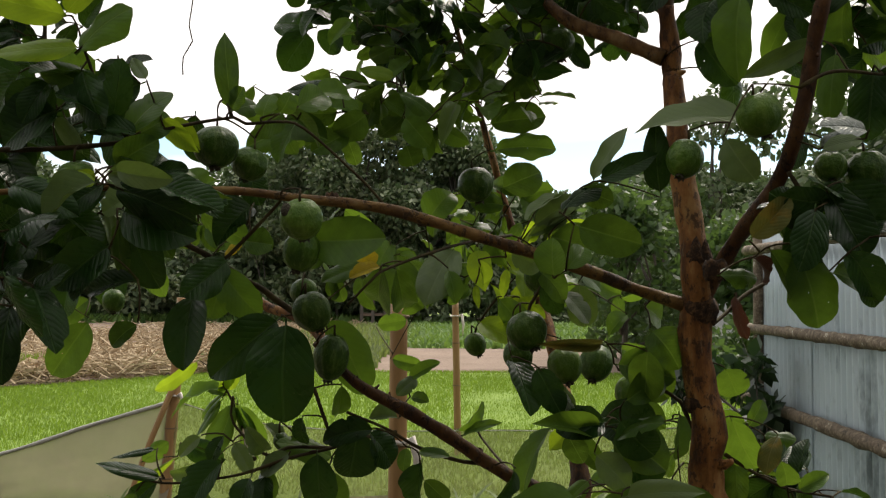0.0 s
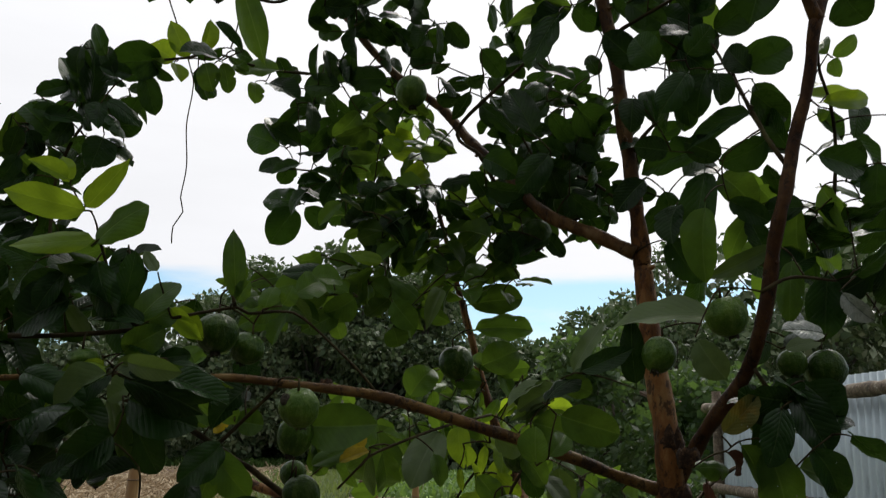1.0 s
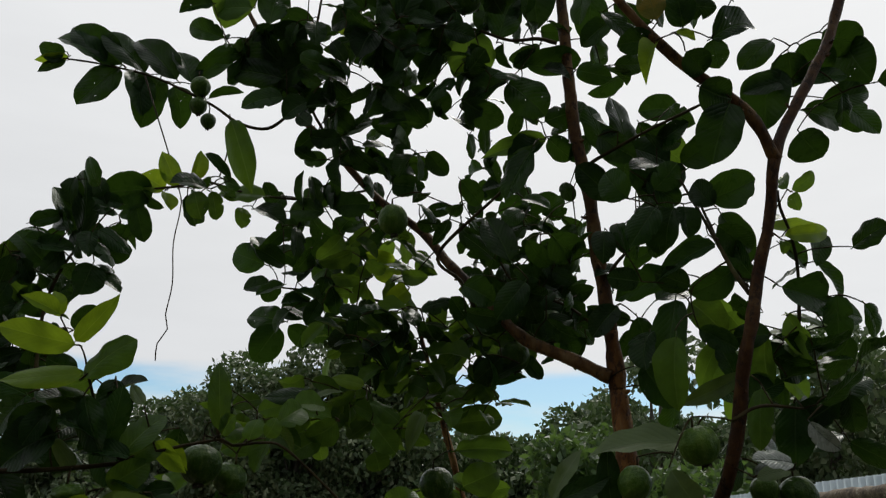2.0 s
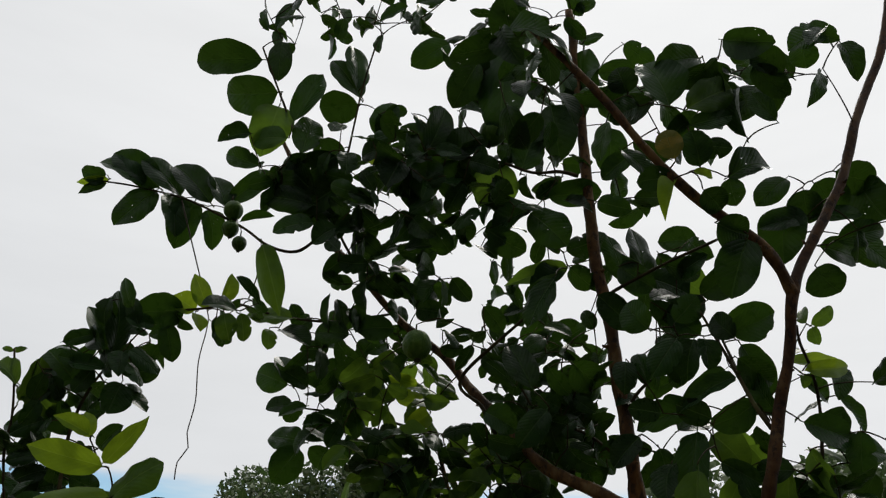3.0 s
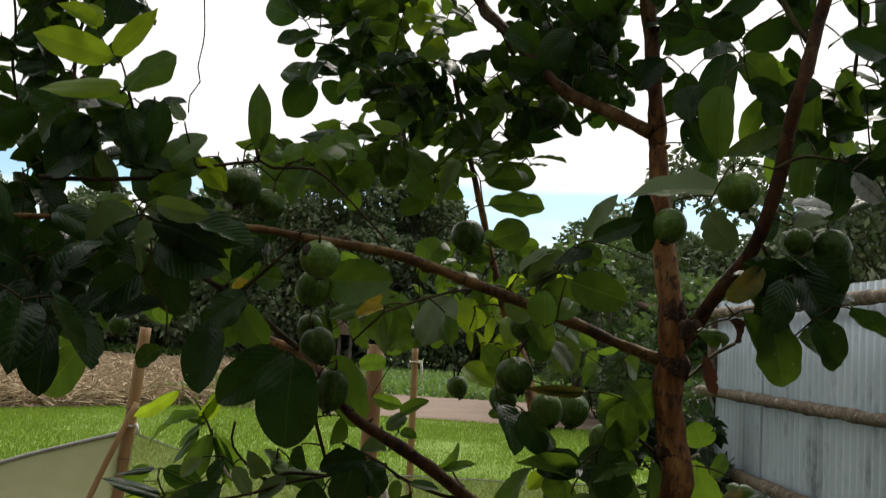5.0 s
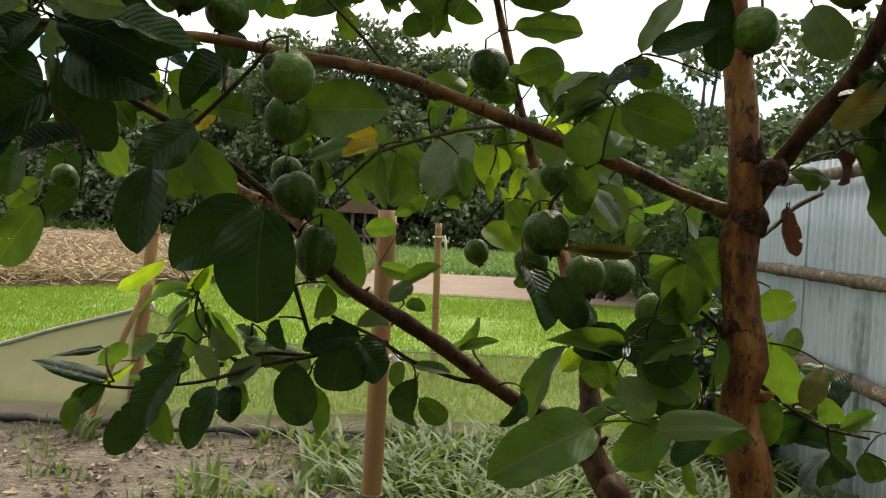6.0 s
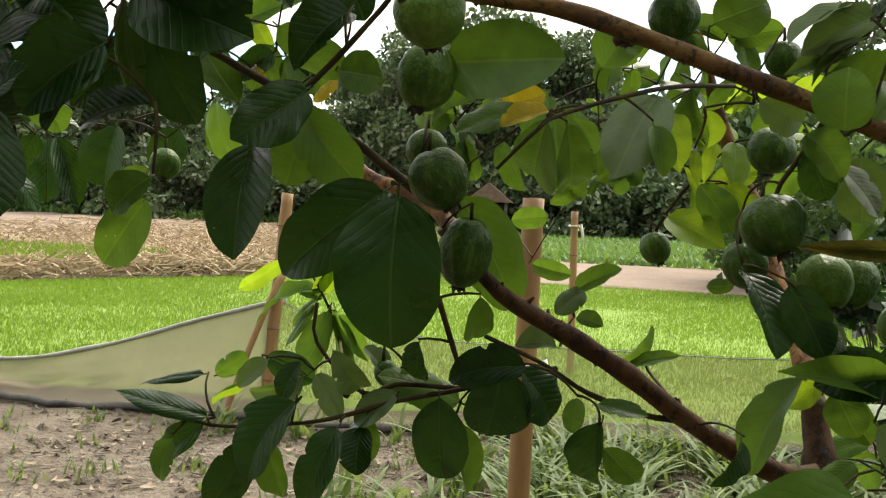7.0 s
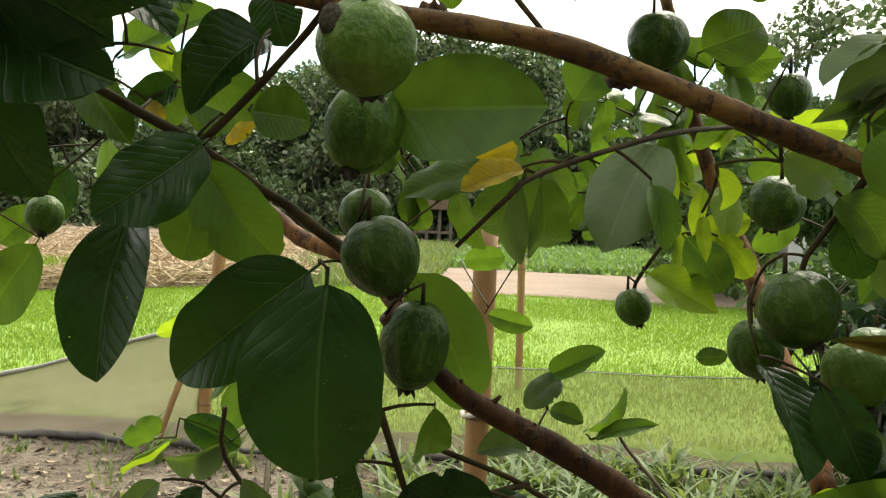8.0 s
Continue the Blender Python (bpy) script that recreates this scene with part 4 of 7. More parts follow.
def leaf_shape(seed, bites, rows, cols, lance=0):
    """A unit leaf along +y, one wide and one long, folded at the midrib and curled, with a stalk behind it."""
    r = random.Random(seed)
    calm = 1.05 if rows > 18 else 1.0
    droop, fold, twist = r.uniform(0.1, 0.4) * calm, r.uniform(0.12, 0.42) * calm, r.uniform(-0.35, 0.35) * calm
    full, cup, lop = r.uniform(0.92, 1.06), r.uniform(-0.55, 0.25) * calm, r.uniform(-0.25, 0.25) * calm
    ripple, turn = r.uniform(0.02, 0.06), r.uniform(0, 6)
    apex, bend = r.uniform(0.0, 0.1), r.uniform(-0.2, 0.2)
    holes = [(r.uniform(0.25, 0.95), r.choice((-1, 1)), r.uniform(0.15, 0.4), r.uniform(0.012, 0.03)) for _ in range((bites + 1) // 2)]
    verts, uvs, faces = [], [], []
    for j in range(rows + 1):
        s = j / rows
        w = 0.5 * (max(0.0, 1 - abs(2 * s ** (full * (0.86 if lance else 1)) - 1) ** 2.35)) ** (0.6 + 0.52 * lance * s)
        w = max(w * (1 - apex * max(0.0, (s - 0.7) / 0.3) ** 2), 0.016)
        sides = [w * (1 + 0.03 * math.sin(s * 7 + turn * 3 + k * 2) + 0.012 * math.sin(s * 23 + turn * 5 + k)) for k in (0, 1)]
        for i in range(cols + 1):
            e = (i / cols - 0.5) * 2
            x = e * sides[0 if e < 0 else 1]
            for hs, side, deep, wide in holes:
                if e * side > 0.4:
                    x *= 1 - deep * math.exp(-(((s - hs) / wide) ** 2)) * (abs(e) - 0.3) / 0.7
            z = -droop * (s - 0.3) ** 2 * 1.5 + fold * abs(x) + cup * x * x * 1.6 + lop * x + ripple * math.sin(s * 15 + turn + e) * abs(e) * w + twist * x * (s - 0.3)
            verts.append((x + bend * ((s - 0.5) ** 2 - 0.12), s, z))
            uvs.append((0.5 + x, s))
    eaten = {(r.randrange(4, rows - 2), r.choice((1, 2, cols - 3, cols - 2))) for _ in range(r.choice((0, 0, 1, 2)))} if rows > 18 else {(r.randrange(2, rows - 2), r.randrange(cols)) for _ in range(r.choice((0, 0, 1, 2)))}
    gap = 0.3 if rows > 18 else 0.22
    for j in range(rows):
        for i in range(cols):
            a = j * (cols + 1) + i
            quad = (a, a + 1, a + cols + 2, a + cols + 1)
            if (j, i) not in eaten:
                faces.append(quad)
                continue
            mid = [sum(verts[q][d] for q in quad) / 4 for d in range(3)]
            n = len(verts)
            for e in range(4):  # a small gnawed hole
                p, q = verts[quad[e]], verts[quad[(e + 1) % 4]]
                verts.append(tuple(m + gap * ((p[d] + q[d]) / 2 - m) for d, m in enumerate(mid)))
                uvs.append((0.5 + verts[-1][0], verts[-1][1]))
            for e in range(4):
                faces.append((quad[e], quad[(e + 1) % 4], n + e))
                faces.append((quad[(e + 1) % 4], n + (e + 1) % 4, n + e))
    b = len(verts)
    for y, q in ((0.02, 0.018), (-0.09, 0.022)):
        z0 = -droop * 0.13
        for c, d in ((1, 0), (-0.5, 0.87), (-0.5, -0.87)):
            verts.append((c * q, y, z0 - 0.01 + d * q))
            uvs.append((0.5, 0.0))
    faces += [(b, b + 1, b + 4, b + 3), (b + 1, b + 2, b + 5, b + 4), (b + 2, b, b + 3, b + 5)]
    return verts, faces, uvs


BITES = (0, 1, 1, 0, 3, 2, 1, 4, 0, 3)
SHAPES = [leaf_shape(i, BITES[i % 10], 16, 6) for i in range(20)]
FINE = [leaf_shape(i, BITES[i % 10], 28, 12) for i in range(20)]
SHAPES += [leaf_shape(40 + i, 0, 16, 6, 1) for i in range(6)]  # narrow, pointed ones
FINE += [leaf_shape(40 + i, 0, 28, 12, 1) for i in range(6)]
SINGLE = [0]


def leaf_frame(base, tip, width, spin):
    along = tip - base
    length = along.length
    y = along / length
    want = (VIEWPOINT - base).normalized() + Vector((0, 0, 0.38))
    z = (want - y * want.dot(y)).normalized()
    z = Matrix.Rotation(radians(spin), 3, y) @ z
    x = y.cross(z)
    return Matrix(((x.x, y.x, z.x, base.x), (x.y, y.y, z.y, base.y), (x.z, y.z, z.z, base.z), (0, 0, 0, 1))) @ Matrix.Diagonal((width, length, length, 1))


STALKS = []
VIEWPOINT = Vector((0.03, 0, 1.38))  # near the camera's path; leaf faces turn here to fit its view


def leaf(base, tip, width, spin, material):
    base, tip = Vector(base), Vector(tip)
    own = random.Random(round(base.x * 1000) * 7919 + round(base.z * 1000) * 31 + round(base.y * 1000))
    k = own.randrange(20)
    if width < 0.4 * (tip - base).length or material == YOUNG:
        k = 20 + k % 6
    elif width > 0.05:
        k = (0, 3, 8, 10, 13, 18)[k % 6]
    swing = 12 if width > 0.05 else 34
    spin += own.uniform(-swing, swing)
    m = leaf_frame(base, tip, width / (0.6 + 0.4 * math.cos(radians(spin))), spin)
    STALKS.append(base - (tip - base) * 0.08)
    if SINGLE[0] < 300:
        SINGLE[0] += 1
        near = SINGLE[0] < 110
        key = (k, near, material.name)
        if key not in LEAF_MESH:
            v, f, uv = (FINE if near else SHAPES)[k]
            LEAF_MESH[key] = mesh_of("leaf", v, f, material, uvs=uv)
        part("leaf", LEAF_MESH[key], TREE, m=Matrix.Translation(-ORIGIN) @ m)
    else:
        LOOSE.setdefault(material.name, (material, []))[1].append((k, m))


def clump(centre, rx, rz, count, material):
    """Leaves crowded round a place, hanging out and down in pairs."""
    c = Vector(centre)
    for _ in range(round(count * 1.4) if c.y > 1.45 else count):
        a, q = rng_leaf.uniform(0, 2 * math.pi), rng_leaf.uniform(0.1, 1.0) ** 0.5
        base = c + Vector((math.cos(a) * rx * q, rng_leaf.uniform(-0.1, 0.1), math.sin(a) * rz * q))
        way = Vector((rng_leaf.uniform(-1, 1), rng_leaf.uniform(-0.6, 0.6), rng_leaf.uniform(-1.1, 0.5))).normalized()
        size = rng_leaf.uniform(0.06, 0.09) * (0.8 if c.y > 1.45 else 1)
        turned = base + way * size
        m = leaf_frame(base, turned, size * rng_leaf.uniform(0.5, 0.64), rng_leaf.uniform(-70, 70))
        STALKS.append(base)
        LOOSE.setdefault(material.name, (material, []))[1].append((rng_leaf.randrange(20), m))


def finish_foliage():
    for material, items in LOOSE.values():
        verts, faces, uvs = [], [], []
        for k, m in items:
            v, f, uv = SHAPES[k]
            b = len(verts)
            verts.extend(m @ Vector(p) - ORIGIN for p in v)
            faces.extend(tuple(i + b for i in q) for q in f)
            uvs.extend(uv)
        ob = part("foliage", mesh_of("foliage", verts, faces, material, uvs=uvs), TREE)
        ob["kind"] = "stuff"
    # thin shoots that carry the leaves
    pts = np.array([tuple(p) for p, _ in NETWORK])
    left = [np.array(tuple(s)) for s in STALKS]
    order = sorted(left, key=lambda s: np.min(((pts - s) ** 2).sum(1)))
    verts, faces = [], []
    for s in order:
        d2 = ((pts - s) ** 2).sum(1)
        i = int(d2.argmin())
        far = math.sqrt(d2[i])
        if far < 0.006:
            continue
        a, b = Vector(pts[i]), Vector(s)
        bow = Vector((noise.noise(b * 13), noise.noise(b * 17), 0.35)) * far
        line, _ = smooth_line([a, a.lerp(b, 0.3) + bow * 0.16, a.lerp(b, 0.68) + bow * 0.14, b], 0.012)
        v, f = tube(line, [0.0015 - 0.0006 * k / len(line) for k in range(len(line))], 5)
        n = len(verts)
        verts.extend(p - ORIGIN for p in v)
        faces.extend(tuple(k + n for k in q) for q in f)
        pts = np.concatenate([pts, np.array([tuple(p) for p in line[1:]])])
    ob = part("shoot", mesh_of("shoot", verts, faces, TWIG), TREE)
    ob["kind"] = "stuff"


def fruit_mesh():
    verts, faces = [], []
    rings, around = 18, 26
    for j in range(rings + 1):
        a = math.pi * j / rings
        for i in range(around):
            b = 2 * math.pi * i / around
            q = math.sin(a) * (1 + 0.05 * math.cos(a)) * (1 + 0.02 * math.cos(5 * b + j * 0.12) + 0.012 * math.cos(9 * b - j * 0.2))
            z = math.cos(a) * (1.0 - 0.1 * math.exp(-((a - math.pi) ** 2) / 0.05) - 0.07 * math.exp(-(a**2) / 0.06))
            bump = 1 + 0.02 * noise.noise(Vector((math.cos(b) * q, math.sin(b) * q, z)) * 2.4)
            verts.append((math.cos(b) * q * bump, math.sin(b) * q * bump, z * bump))
    for j in range(rings):
        for i in range(around):
            i2 = (i + 1) % around
            faces.append((j * around + i, (j + 1) * around + i, (j + 1) * around + i2, j * around + i2))
    return mesh_of("guava_fruit", verts, faces, SKIN)


def calyx_mesh():
    """The dry crown of sepals at the fruit's foot."""
    verts, faces = [], []
    for k in range(7):
        a = 2 * math.pi * k / 7
        c, s = math.cos(a), math.sin(a)
        b = len(verts)
        r0, r1 = 0.16, 0.3 + 0.06 * math.sin(k * 2.1)
        for (r, w, z) in ((r0, 0.13, -0.86), (0.24, 0.12, -1.02), (r1, 0.02, -1.12 - 0.05 * math.cos(k * 3))):
            for side in (-1, 1):
                verts.append((c * r - s * w * side, s * r + c * w * side, z))
        faces += [(b, b + 1, b + 3, b + 2), (b + 2, b + 3, b + 5, b + 4)]
    b = len(verts)
    for k in range(8):
        a = 2 * math.pi * k / 8
        verts.append((0.2 * math.cos(a), 0.2 * math.sin(a), -0.9))
    faces.append(tuple(range(b, b + 8))[::-1])
    me = mesh_of("calyx", verts, faces, CALYX, smooth=False)
    return me


FRUIT, CROWN = fruit_mesh(), calyx_mesh()


def guava(at, rx, rz):
    at = Vector(at)
    tilt = pose(0, 0, 0, rng_leaf.uniform(-22, 22), rng_leaf.uniform(-22, 22), rng_leaf.uniform(0, 360))
    m = Matrix.Translation(at - ORIGIN) @ tilt @ Matrix.Diagonal((rx, rx, rz, 1))
    fruit = part("guava_fruit", FRUIT, TREE, "unripe green guava with bumpy skin", m)
    part("calyx", CROWN, fruit, "dry dark crown of sepals")
    head = at + tilt.to_3x3() @ Vector((0, 0, rz * 0.9))
    STALKS.append(head + Vector((0, 0.002, 0.016)))
    v, f = tube([head, head + Vector((0, 0, 0.008)), head + Vector((0, 0.002, 0.016))], [0.002, 0.0016, 0.0015], 6)
    part("stalk", mesh_of("stalk", [p - ORIGIN for p in v], f, TWIG), TREE)




def scar(at, size):
    """A sunken dark rot patch on a fruit's skin."""
    verts, faces = [], []
    for j in range(9):
        a = math.pi * j / 8
        for i in range(14):
            b = 2 * math.pi * i / 14
            q = Vector((math.sin(a) * math.cos(b), math.cos(a), math.sin(a) * math.sin(b)))
            r = 1 + 0.45 * noise.noise(q * 1.8 + Vector((4, 1, 0)))
            verts.append(Vector(at) + Vector((q.x * size * r, q.y * size * 0.45, q.z * size * 1.15 * r)) - ORIGIN)
    for j in range(8):
        for i in range(14):
            faces.append((j * 14 + i, (j + 1) * 14 + i, (j + 1) * 14 + (i + 1) % 14, j * 14 + (i + 1) % 14))
    part("rot_patch", mesh_of("rot_patch", verts, faces, CALYX), TREE, "dark rotten patch on the fruit's skin")


# limbs and twigs
limb("branch", [(0.436, 1.33, 1.331), (0.396, 1.34, 1.345), (0.326, 1.32, 1.367), (0.224, 1.28, 1.398), (0.12, 1.24, 1.429), (0.007, 1.2, 1.458), (-0.073, 1.18, 1.469), (-0.135, 1.16, 1.473), (-0.188, 1.14, 1.477), (-0.267, 1.12, 1.478), (-0.384, 1.1, 1.474), (-0.497, 1.08, 1.466)], [0.0102, 0.0092, 0.0078, 0.006, 0.0046, 0.0035], LIMBBARK)
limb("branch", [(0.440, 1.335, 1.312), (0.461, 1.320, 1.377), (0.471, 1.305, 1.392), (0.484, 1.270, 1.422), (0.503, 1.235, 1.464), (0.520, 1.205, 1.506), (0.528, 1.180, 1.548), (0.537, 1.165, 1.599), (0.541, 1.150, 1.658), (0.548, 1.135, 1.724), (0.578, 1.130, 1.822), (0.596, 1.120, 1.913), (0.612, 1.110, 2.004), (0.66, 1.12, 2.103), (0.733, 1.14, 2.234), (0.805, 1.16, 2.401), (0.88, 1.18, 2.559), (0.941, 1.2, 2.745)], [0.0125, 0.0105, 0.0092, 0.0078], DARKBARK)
limb("branch", [(0.613, 1.11, 1.997), (0.586, 1.1, 2.044), (0.546, 1.09, 2.085), (0.475, 1.08, 2.134), (0.404, 1.07, 2.195), (0.341, 1.06, 2.273), (0.287, 1.06, 2.345), (0.231, 1.06, 2.409), (0.146, 1.07, 2.504)], [0.0095, 0.0085, 0.007, 0.005], SHADEBARK)
limb("branch", [(0.403, 1.375, 1.710), (0.339, 1.400, 1.744), (0.267, 1.440, 1.790), (0.216, 1.490, 1.857), (0.171, 1.530, 1.916), (0.125, 1.570, 1.980), (0.087, 1.600, 2.035), (-0.022, 1.66, 2.144), (-0.104, 1.68, 2.252), (-0.196, 1.7, 2.342), (-0.257, 1.72, 2.478), (-0.331, 1.75, 2.632)], [0.0115, 0.0105, 0.009, 0.007, 0.005], SHADEBARK)
limb("twig", [(-0.196, 1.7, 2.342), (-0.249, 1.7, 2.298), (-0.314, 1.7, 2.308), (-0.385, 1.71, 2.356), (-0.515, 1.73, 2.426), (-0.645, 1.75, 2.466), (-0.737, 1.76, 2.483)], [0.004, 0.0032, 0.002])
limb("twig", [(0.337, 1.4, 2.359), (0.301, 1.4, 2.367), (0.246, 1.41, 2.368), (0.166, 1.42, 2.397), (0.029, 1.43, 2.407), (-0.052, 1.45, 2.406)], [0.004, 0.003, 0.002])
limb("twig", [(0.388, 1.39, 2.103), (0.407, 1.36, 2.109), (0.476, 1.3, 2.134), (0.539, 1.2, 2.138)], [0.0035, 0.0025])
limb("twig", [(-0.104, 1.68, 2.252), (-0.149, 1.6, 2.306), (-0.16, 1.55, 2.389), (-0.138, 1.52, 2.456), (-0.12, 1.5, 2.589), (-0.095, 1.48, 2.711)], [0.0035, 0.0025, 0.002])
limb("twig", [(-0.149, 1.6, 2.306), (-0.199, 1.55, 2.358), (-0.252, 1.52, 2.483), (-0.298, 1.5, 2.589), (-0.344, 1.48, 2.69)], [0.0035, 0.0025, 0.002])
limb("twig", [(0.563, 1.14, 1.796), (0.55, 1.16, 1.836), (0.539, 1.2, 1.902), (0.526, 1.24, 1.973), (0.508, 1.26, 2.031)], [0.004, 0.003, 0.002])
limb("twig", [(0.661, 1.2, 1.764), (0.668, 1.2, 1.854), (0.65, 1.17, 1.899), (0.623, 1.14, 1.934), (0.613, 1.12, 1.954)], [0.003, 0.002])
limb("twig", [(0.409, 1.4, 1.878), (0.421, 1.36, 1.904), (0.438, 1.33, 1.922)], [0.0035, 0.0025])
limb("twig", [(0.187, 1.5, 1.854), (0.159, 1.5, 1.907), (0.121, 1.52, 1.967), (0.242, 1.45, 2.077)], [0.004, 0.003])
limb("twig", [(-0.022, 1.66, 2.144), (-0.138, 1.62, 2.105), (-0.253, 1.6, 2.103), (-0.333, 1.52, 2.096), (-0.372, 1.46, 2.061), (-0.442, 1.45, 2.043), (-0.498, 1.45, 2.005), (-0.531, 1.45, 1.959)], [0.003, 0.002])
limb("twig", [(0.406, 1.4, 1.787), (0.346, 1.44, 1.849), (0.272, 1.5, 1.892), (0.229, 1.5, 1.956)], [0.003, 0.002])
limb("twig", [(0.065, 1.66, 1.886), (-0.088, 1.85, 1.976), (-0.156, 1.9, 1.986), (-0.251, 1.92, 1.999)], [0.003, 0.002])
limb("twig", [(-0.548, 1.4, 1.589), (-0.557, 1.42, 1.664), (-0.569, 1.44, 1.795), (-0.557, 1.45, 1.881), (-0.527, 1.45, 1.937), (-0.482, 1.45, 1.973)], [0.004, 0.003, 0.002])
limb("twig", [(-0.632, 1.45, 1.59), (-0.676, 1.45, 1.761), (-0.68, 1.45, 1.842), (-0.704, 1.45, 1.958)], [0.003, 0.002])
limb("twig", [(-0.317, 1.12, 1.541), (-0.335, 1.12, 1.566), (-0.354, 1.12, 1.604), (-0.372, 1.11, 1.658)], [0.003, 0.0018])
limb("twig", [(-0.317, 1.12, 1.54), (-0.25, 1.13, 1.558), (-0.192, 1.15, 1.572), (-0.177, 1.15, 1.564), (-0.138, 1.17, 1.57), (-0.107, 1.18, 1.563), (-0.038, 1.2, 1.503), (-0.001, 1.2, 1.462)], [0.0024, 0.0017])
limb("twig", [(-0.303, 1.12, 1.537), (-0.352, 1.12, 1.53), (-0.411, 1.11, 1.524), (-0.468, 1.1, 1.522)], [0.003, 0.0035])
limb("twig", [(-0.195, 1.15, 1.572), (-0.198, 1.15, 1.583), (-0.203, 1.15, 1.597)], [0.003, 0.002])
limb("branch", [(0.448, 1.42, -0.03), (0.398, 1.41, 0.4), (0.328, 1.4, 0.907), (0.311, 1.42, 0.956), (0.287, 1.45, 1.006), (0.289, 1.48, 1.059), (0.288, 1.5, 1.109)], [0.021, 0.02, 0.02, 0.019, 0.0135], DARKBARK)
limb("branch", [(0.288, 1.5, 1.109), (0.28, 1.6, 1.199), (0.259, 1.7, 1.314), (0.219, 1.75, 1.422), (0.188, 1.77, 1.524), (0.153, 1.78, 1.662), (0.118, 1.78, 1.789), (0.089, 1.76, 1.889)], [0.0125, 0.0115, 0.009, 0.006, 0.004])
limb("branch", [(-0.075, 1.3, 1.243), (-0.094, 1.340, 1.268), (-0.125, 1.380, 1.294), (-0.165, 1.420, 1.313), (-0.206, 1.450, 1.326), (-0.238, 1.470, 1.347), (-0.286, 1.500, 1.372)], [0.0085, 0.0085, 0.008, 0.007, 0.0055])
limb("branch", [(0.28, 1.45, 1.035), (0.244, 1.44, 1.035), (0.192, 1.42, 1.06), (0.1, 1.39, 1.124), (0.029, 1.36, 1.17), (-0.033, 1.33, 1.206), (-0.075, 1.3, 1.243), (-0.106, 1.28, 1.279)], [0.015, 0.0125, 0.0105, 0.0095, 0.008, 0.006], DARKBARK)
limb("twig", [(-0.148, 1.390, 1.314), (-0.174, 1.380, 1.333), (-0.200, 1.360, 1.355), (-0.219, 1.340, 1.368), (-0.275, 1.330, 1.404), (-0.306, 1.320, 1.421), (-0.343, 1.310, 1.441), (-0.385, 1.300, 1.454)], [0.0052, 0.0048, 0.0042, 0.0034])
limb("twig", [(0.151, 1.405, 1.088), (0.125, 1.4, 1.093), (0.096, 1.39, 1.098), (0.037, 1.36, 1.122), (-0.008, 1.33, 1.153), (-0.062, 1.3, 1.181)], [0.0035, 0.002])
limb("twig", [(0.005, 1.34, 1.147), (-0.039, 1.3, 1.145), (-0.077, 1.27, 1.137), (-0.135, 1.25, 1.125), (-0.206, 1.25, 1.102), (-0.291, 1.25, 1.091), (-0.329, 1.25, 1.095)], [0.003, 0.0022, 0.0015])
limb("twig", [(-0.1, 1.24, 1.221), (-0.087, 1.25, 1.181), (-0.075, 1.26, 1.14)], [0.003, 0.002])
limb("twig", [(-0.076, 1.27, 1.137), (-0.139, 1.27, 1.136), (-0.17, 1.27, 1.126), (-0.223, 1.3, 1.165), (-0.224, 1.3, 1.203)], [0.0025, 0.0018])
limb("twig", [(0.186, 1.7, 1.36), (0.154, 1.69, 1.321), (0.131, 1.69, 1.283), (0.129, 1.69, 1.274)], [0.0025, 0.002])
limb("twig", [(0.184, 1.5, 1.445), (0.095, 1.35, 1.422), (0, 1.25, 1.384), (-0.022, 1.22, 1.366), (-0.053, 1.22, 1.334)], [0.0024, 0.0017], GREENTWIG)
limb("twig", [(0.232, 1.3, 1.398), (0.218, 1.32, 1.365), (0.2, 1.325, 1.335), (0.195, 1.32, 1.322)], [0.003, 0.002])
limb("twig", [(-0.216, 1.2, 1.39), (-0.187, 1.2, 1.42), (-0.146, 1.18, 1.459), (-0.132, 1.165, 1.472)], [0.003, 0.002])
limb("twig", [(0.462, 1.32, 1.307), (0.489, 1.35, 1.322), (0.524, 1.38, 1.346), (0.567, 1.4, 1.368)], [0.0035, 0.003])
limb("twig", [(0.486, 1.35, 1.116), (0.544, 1.4, 1.082), (0.613, 1.45, 1.047), (0.705, 1.5, 1.023)], [0.003, 0.002])
limb("twig", [(0.434, 1.33, 1.144), (0.423, 1.34, 1.183), (0.409, 1.35, 1.202), (0.336, 1.38, 1.237)], [0.0035, 0.0025])
limb("twig", [(0.516, 1.17, 1.507), (0.533, 1.16, 1.476), (0.553, 1.14, 1.453), (0.562, 1.13, 1.417)], [0.003, 0.002])
limb("twig", [(0.52, 1.14, 1.609), (0.567, 1.15, 1.632), (0.64, 1.17, 1.633)], [0.003, 0.002])
# upper trunk, split off to carry the bark copy with painted shade
limb("branch", [(0.415, 1.38, 1.683), (0.412, 1.39, 1.79), (0.399, 1.4, 1.936), (0.382, 1.41, 2.105), (0.365, 1.42, 2.253), (0.354, 1.42, 2.446), (0.342, 1.42, 2.613), (0.328, 1.41, 2.784)], [0.0136, 0.0125, 0.011, 0.0085], SHADEBARK)
limb("trunk", [(0.524, 1.35, -0.03), (0.519, 1.35, 0.25), (0.499, 1.34, 0.6), (0.474, 1.33, 0.976), (0.457, 1.33, 1.072), (0.448, 1.33, 1.152), (0.444, 1.33, 1.249), (0.442, 1.33, 1.327), (0.439, 1.33, 1.38), (0.436, 1.34, 1.447), (0.431, 1.35, 1.514), (0.424, 1.36, 1.592), (0.415, 1.37, 1.672), (0.415, 1.38, 1.683), (0.412, 1.39, 1.79)], [0.034, 0.028, 0.024, 0.021, 0.0195, 0.016, 0.0135])
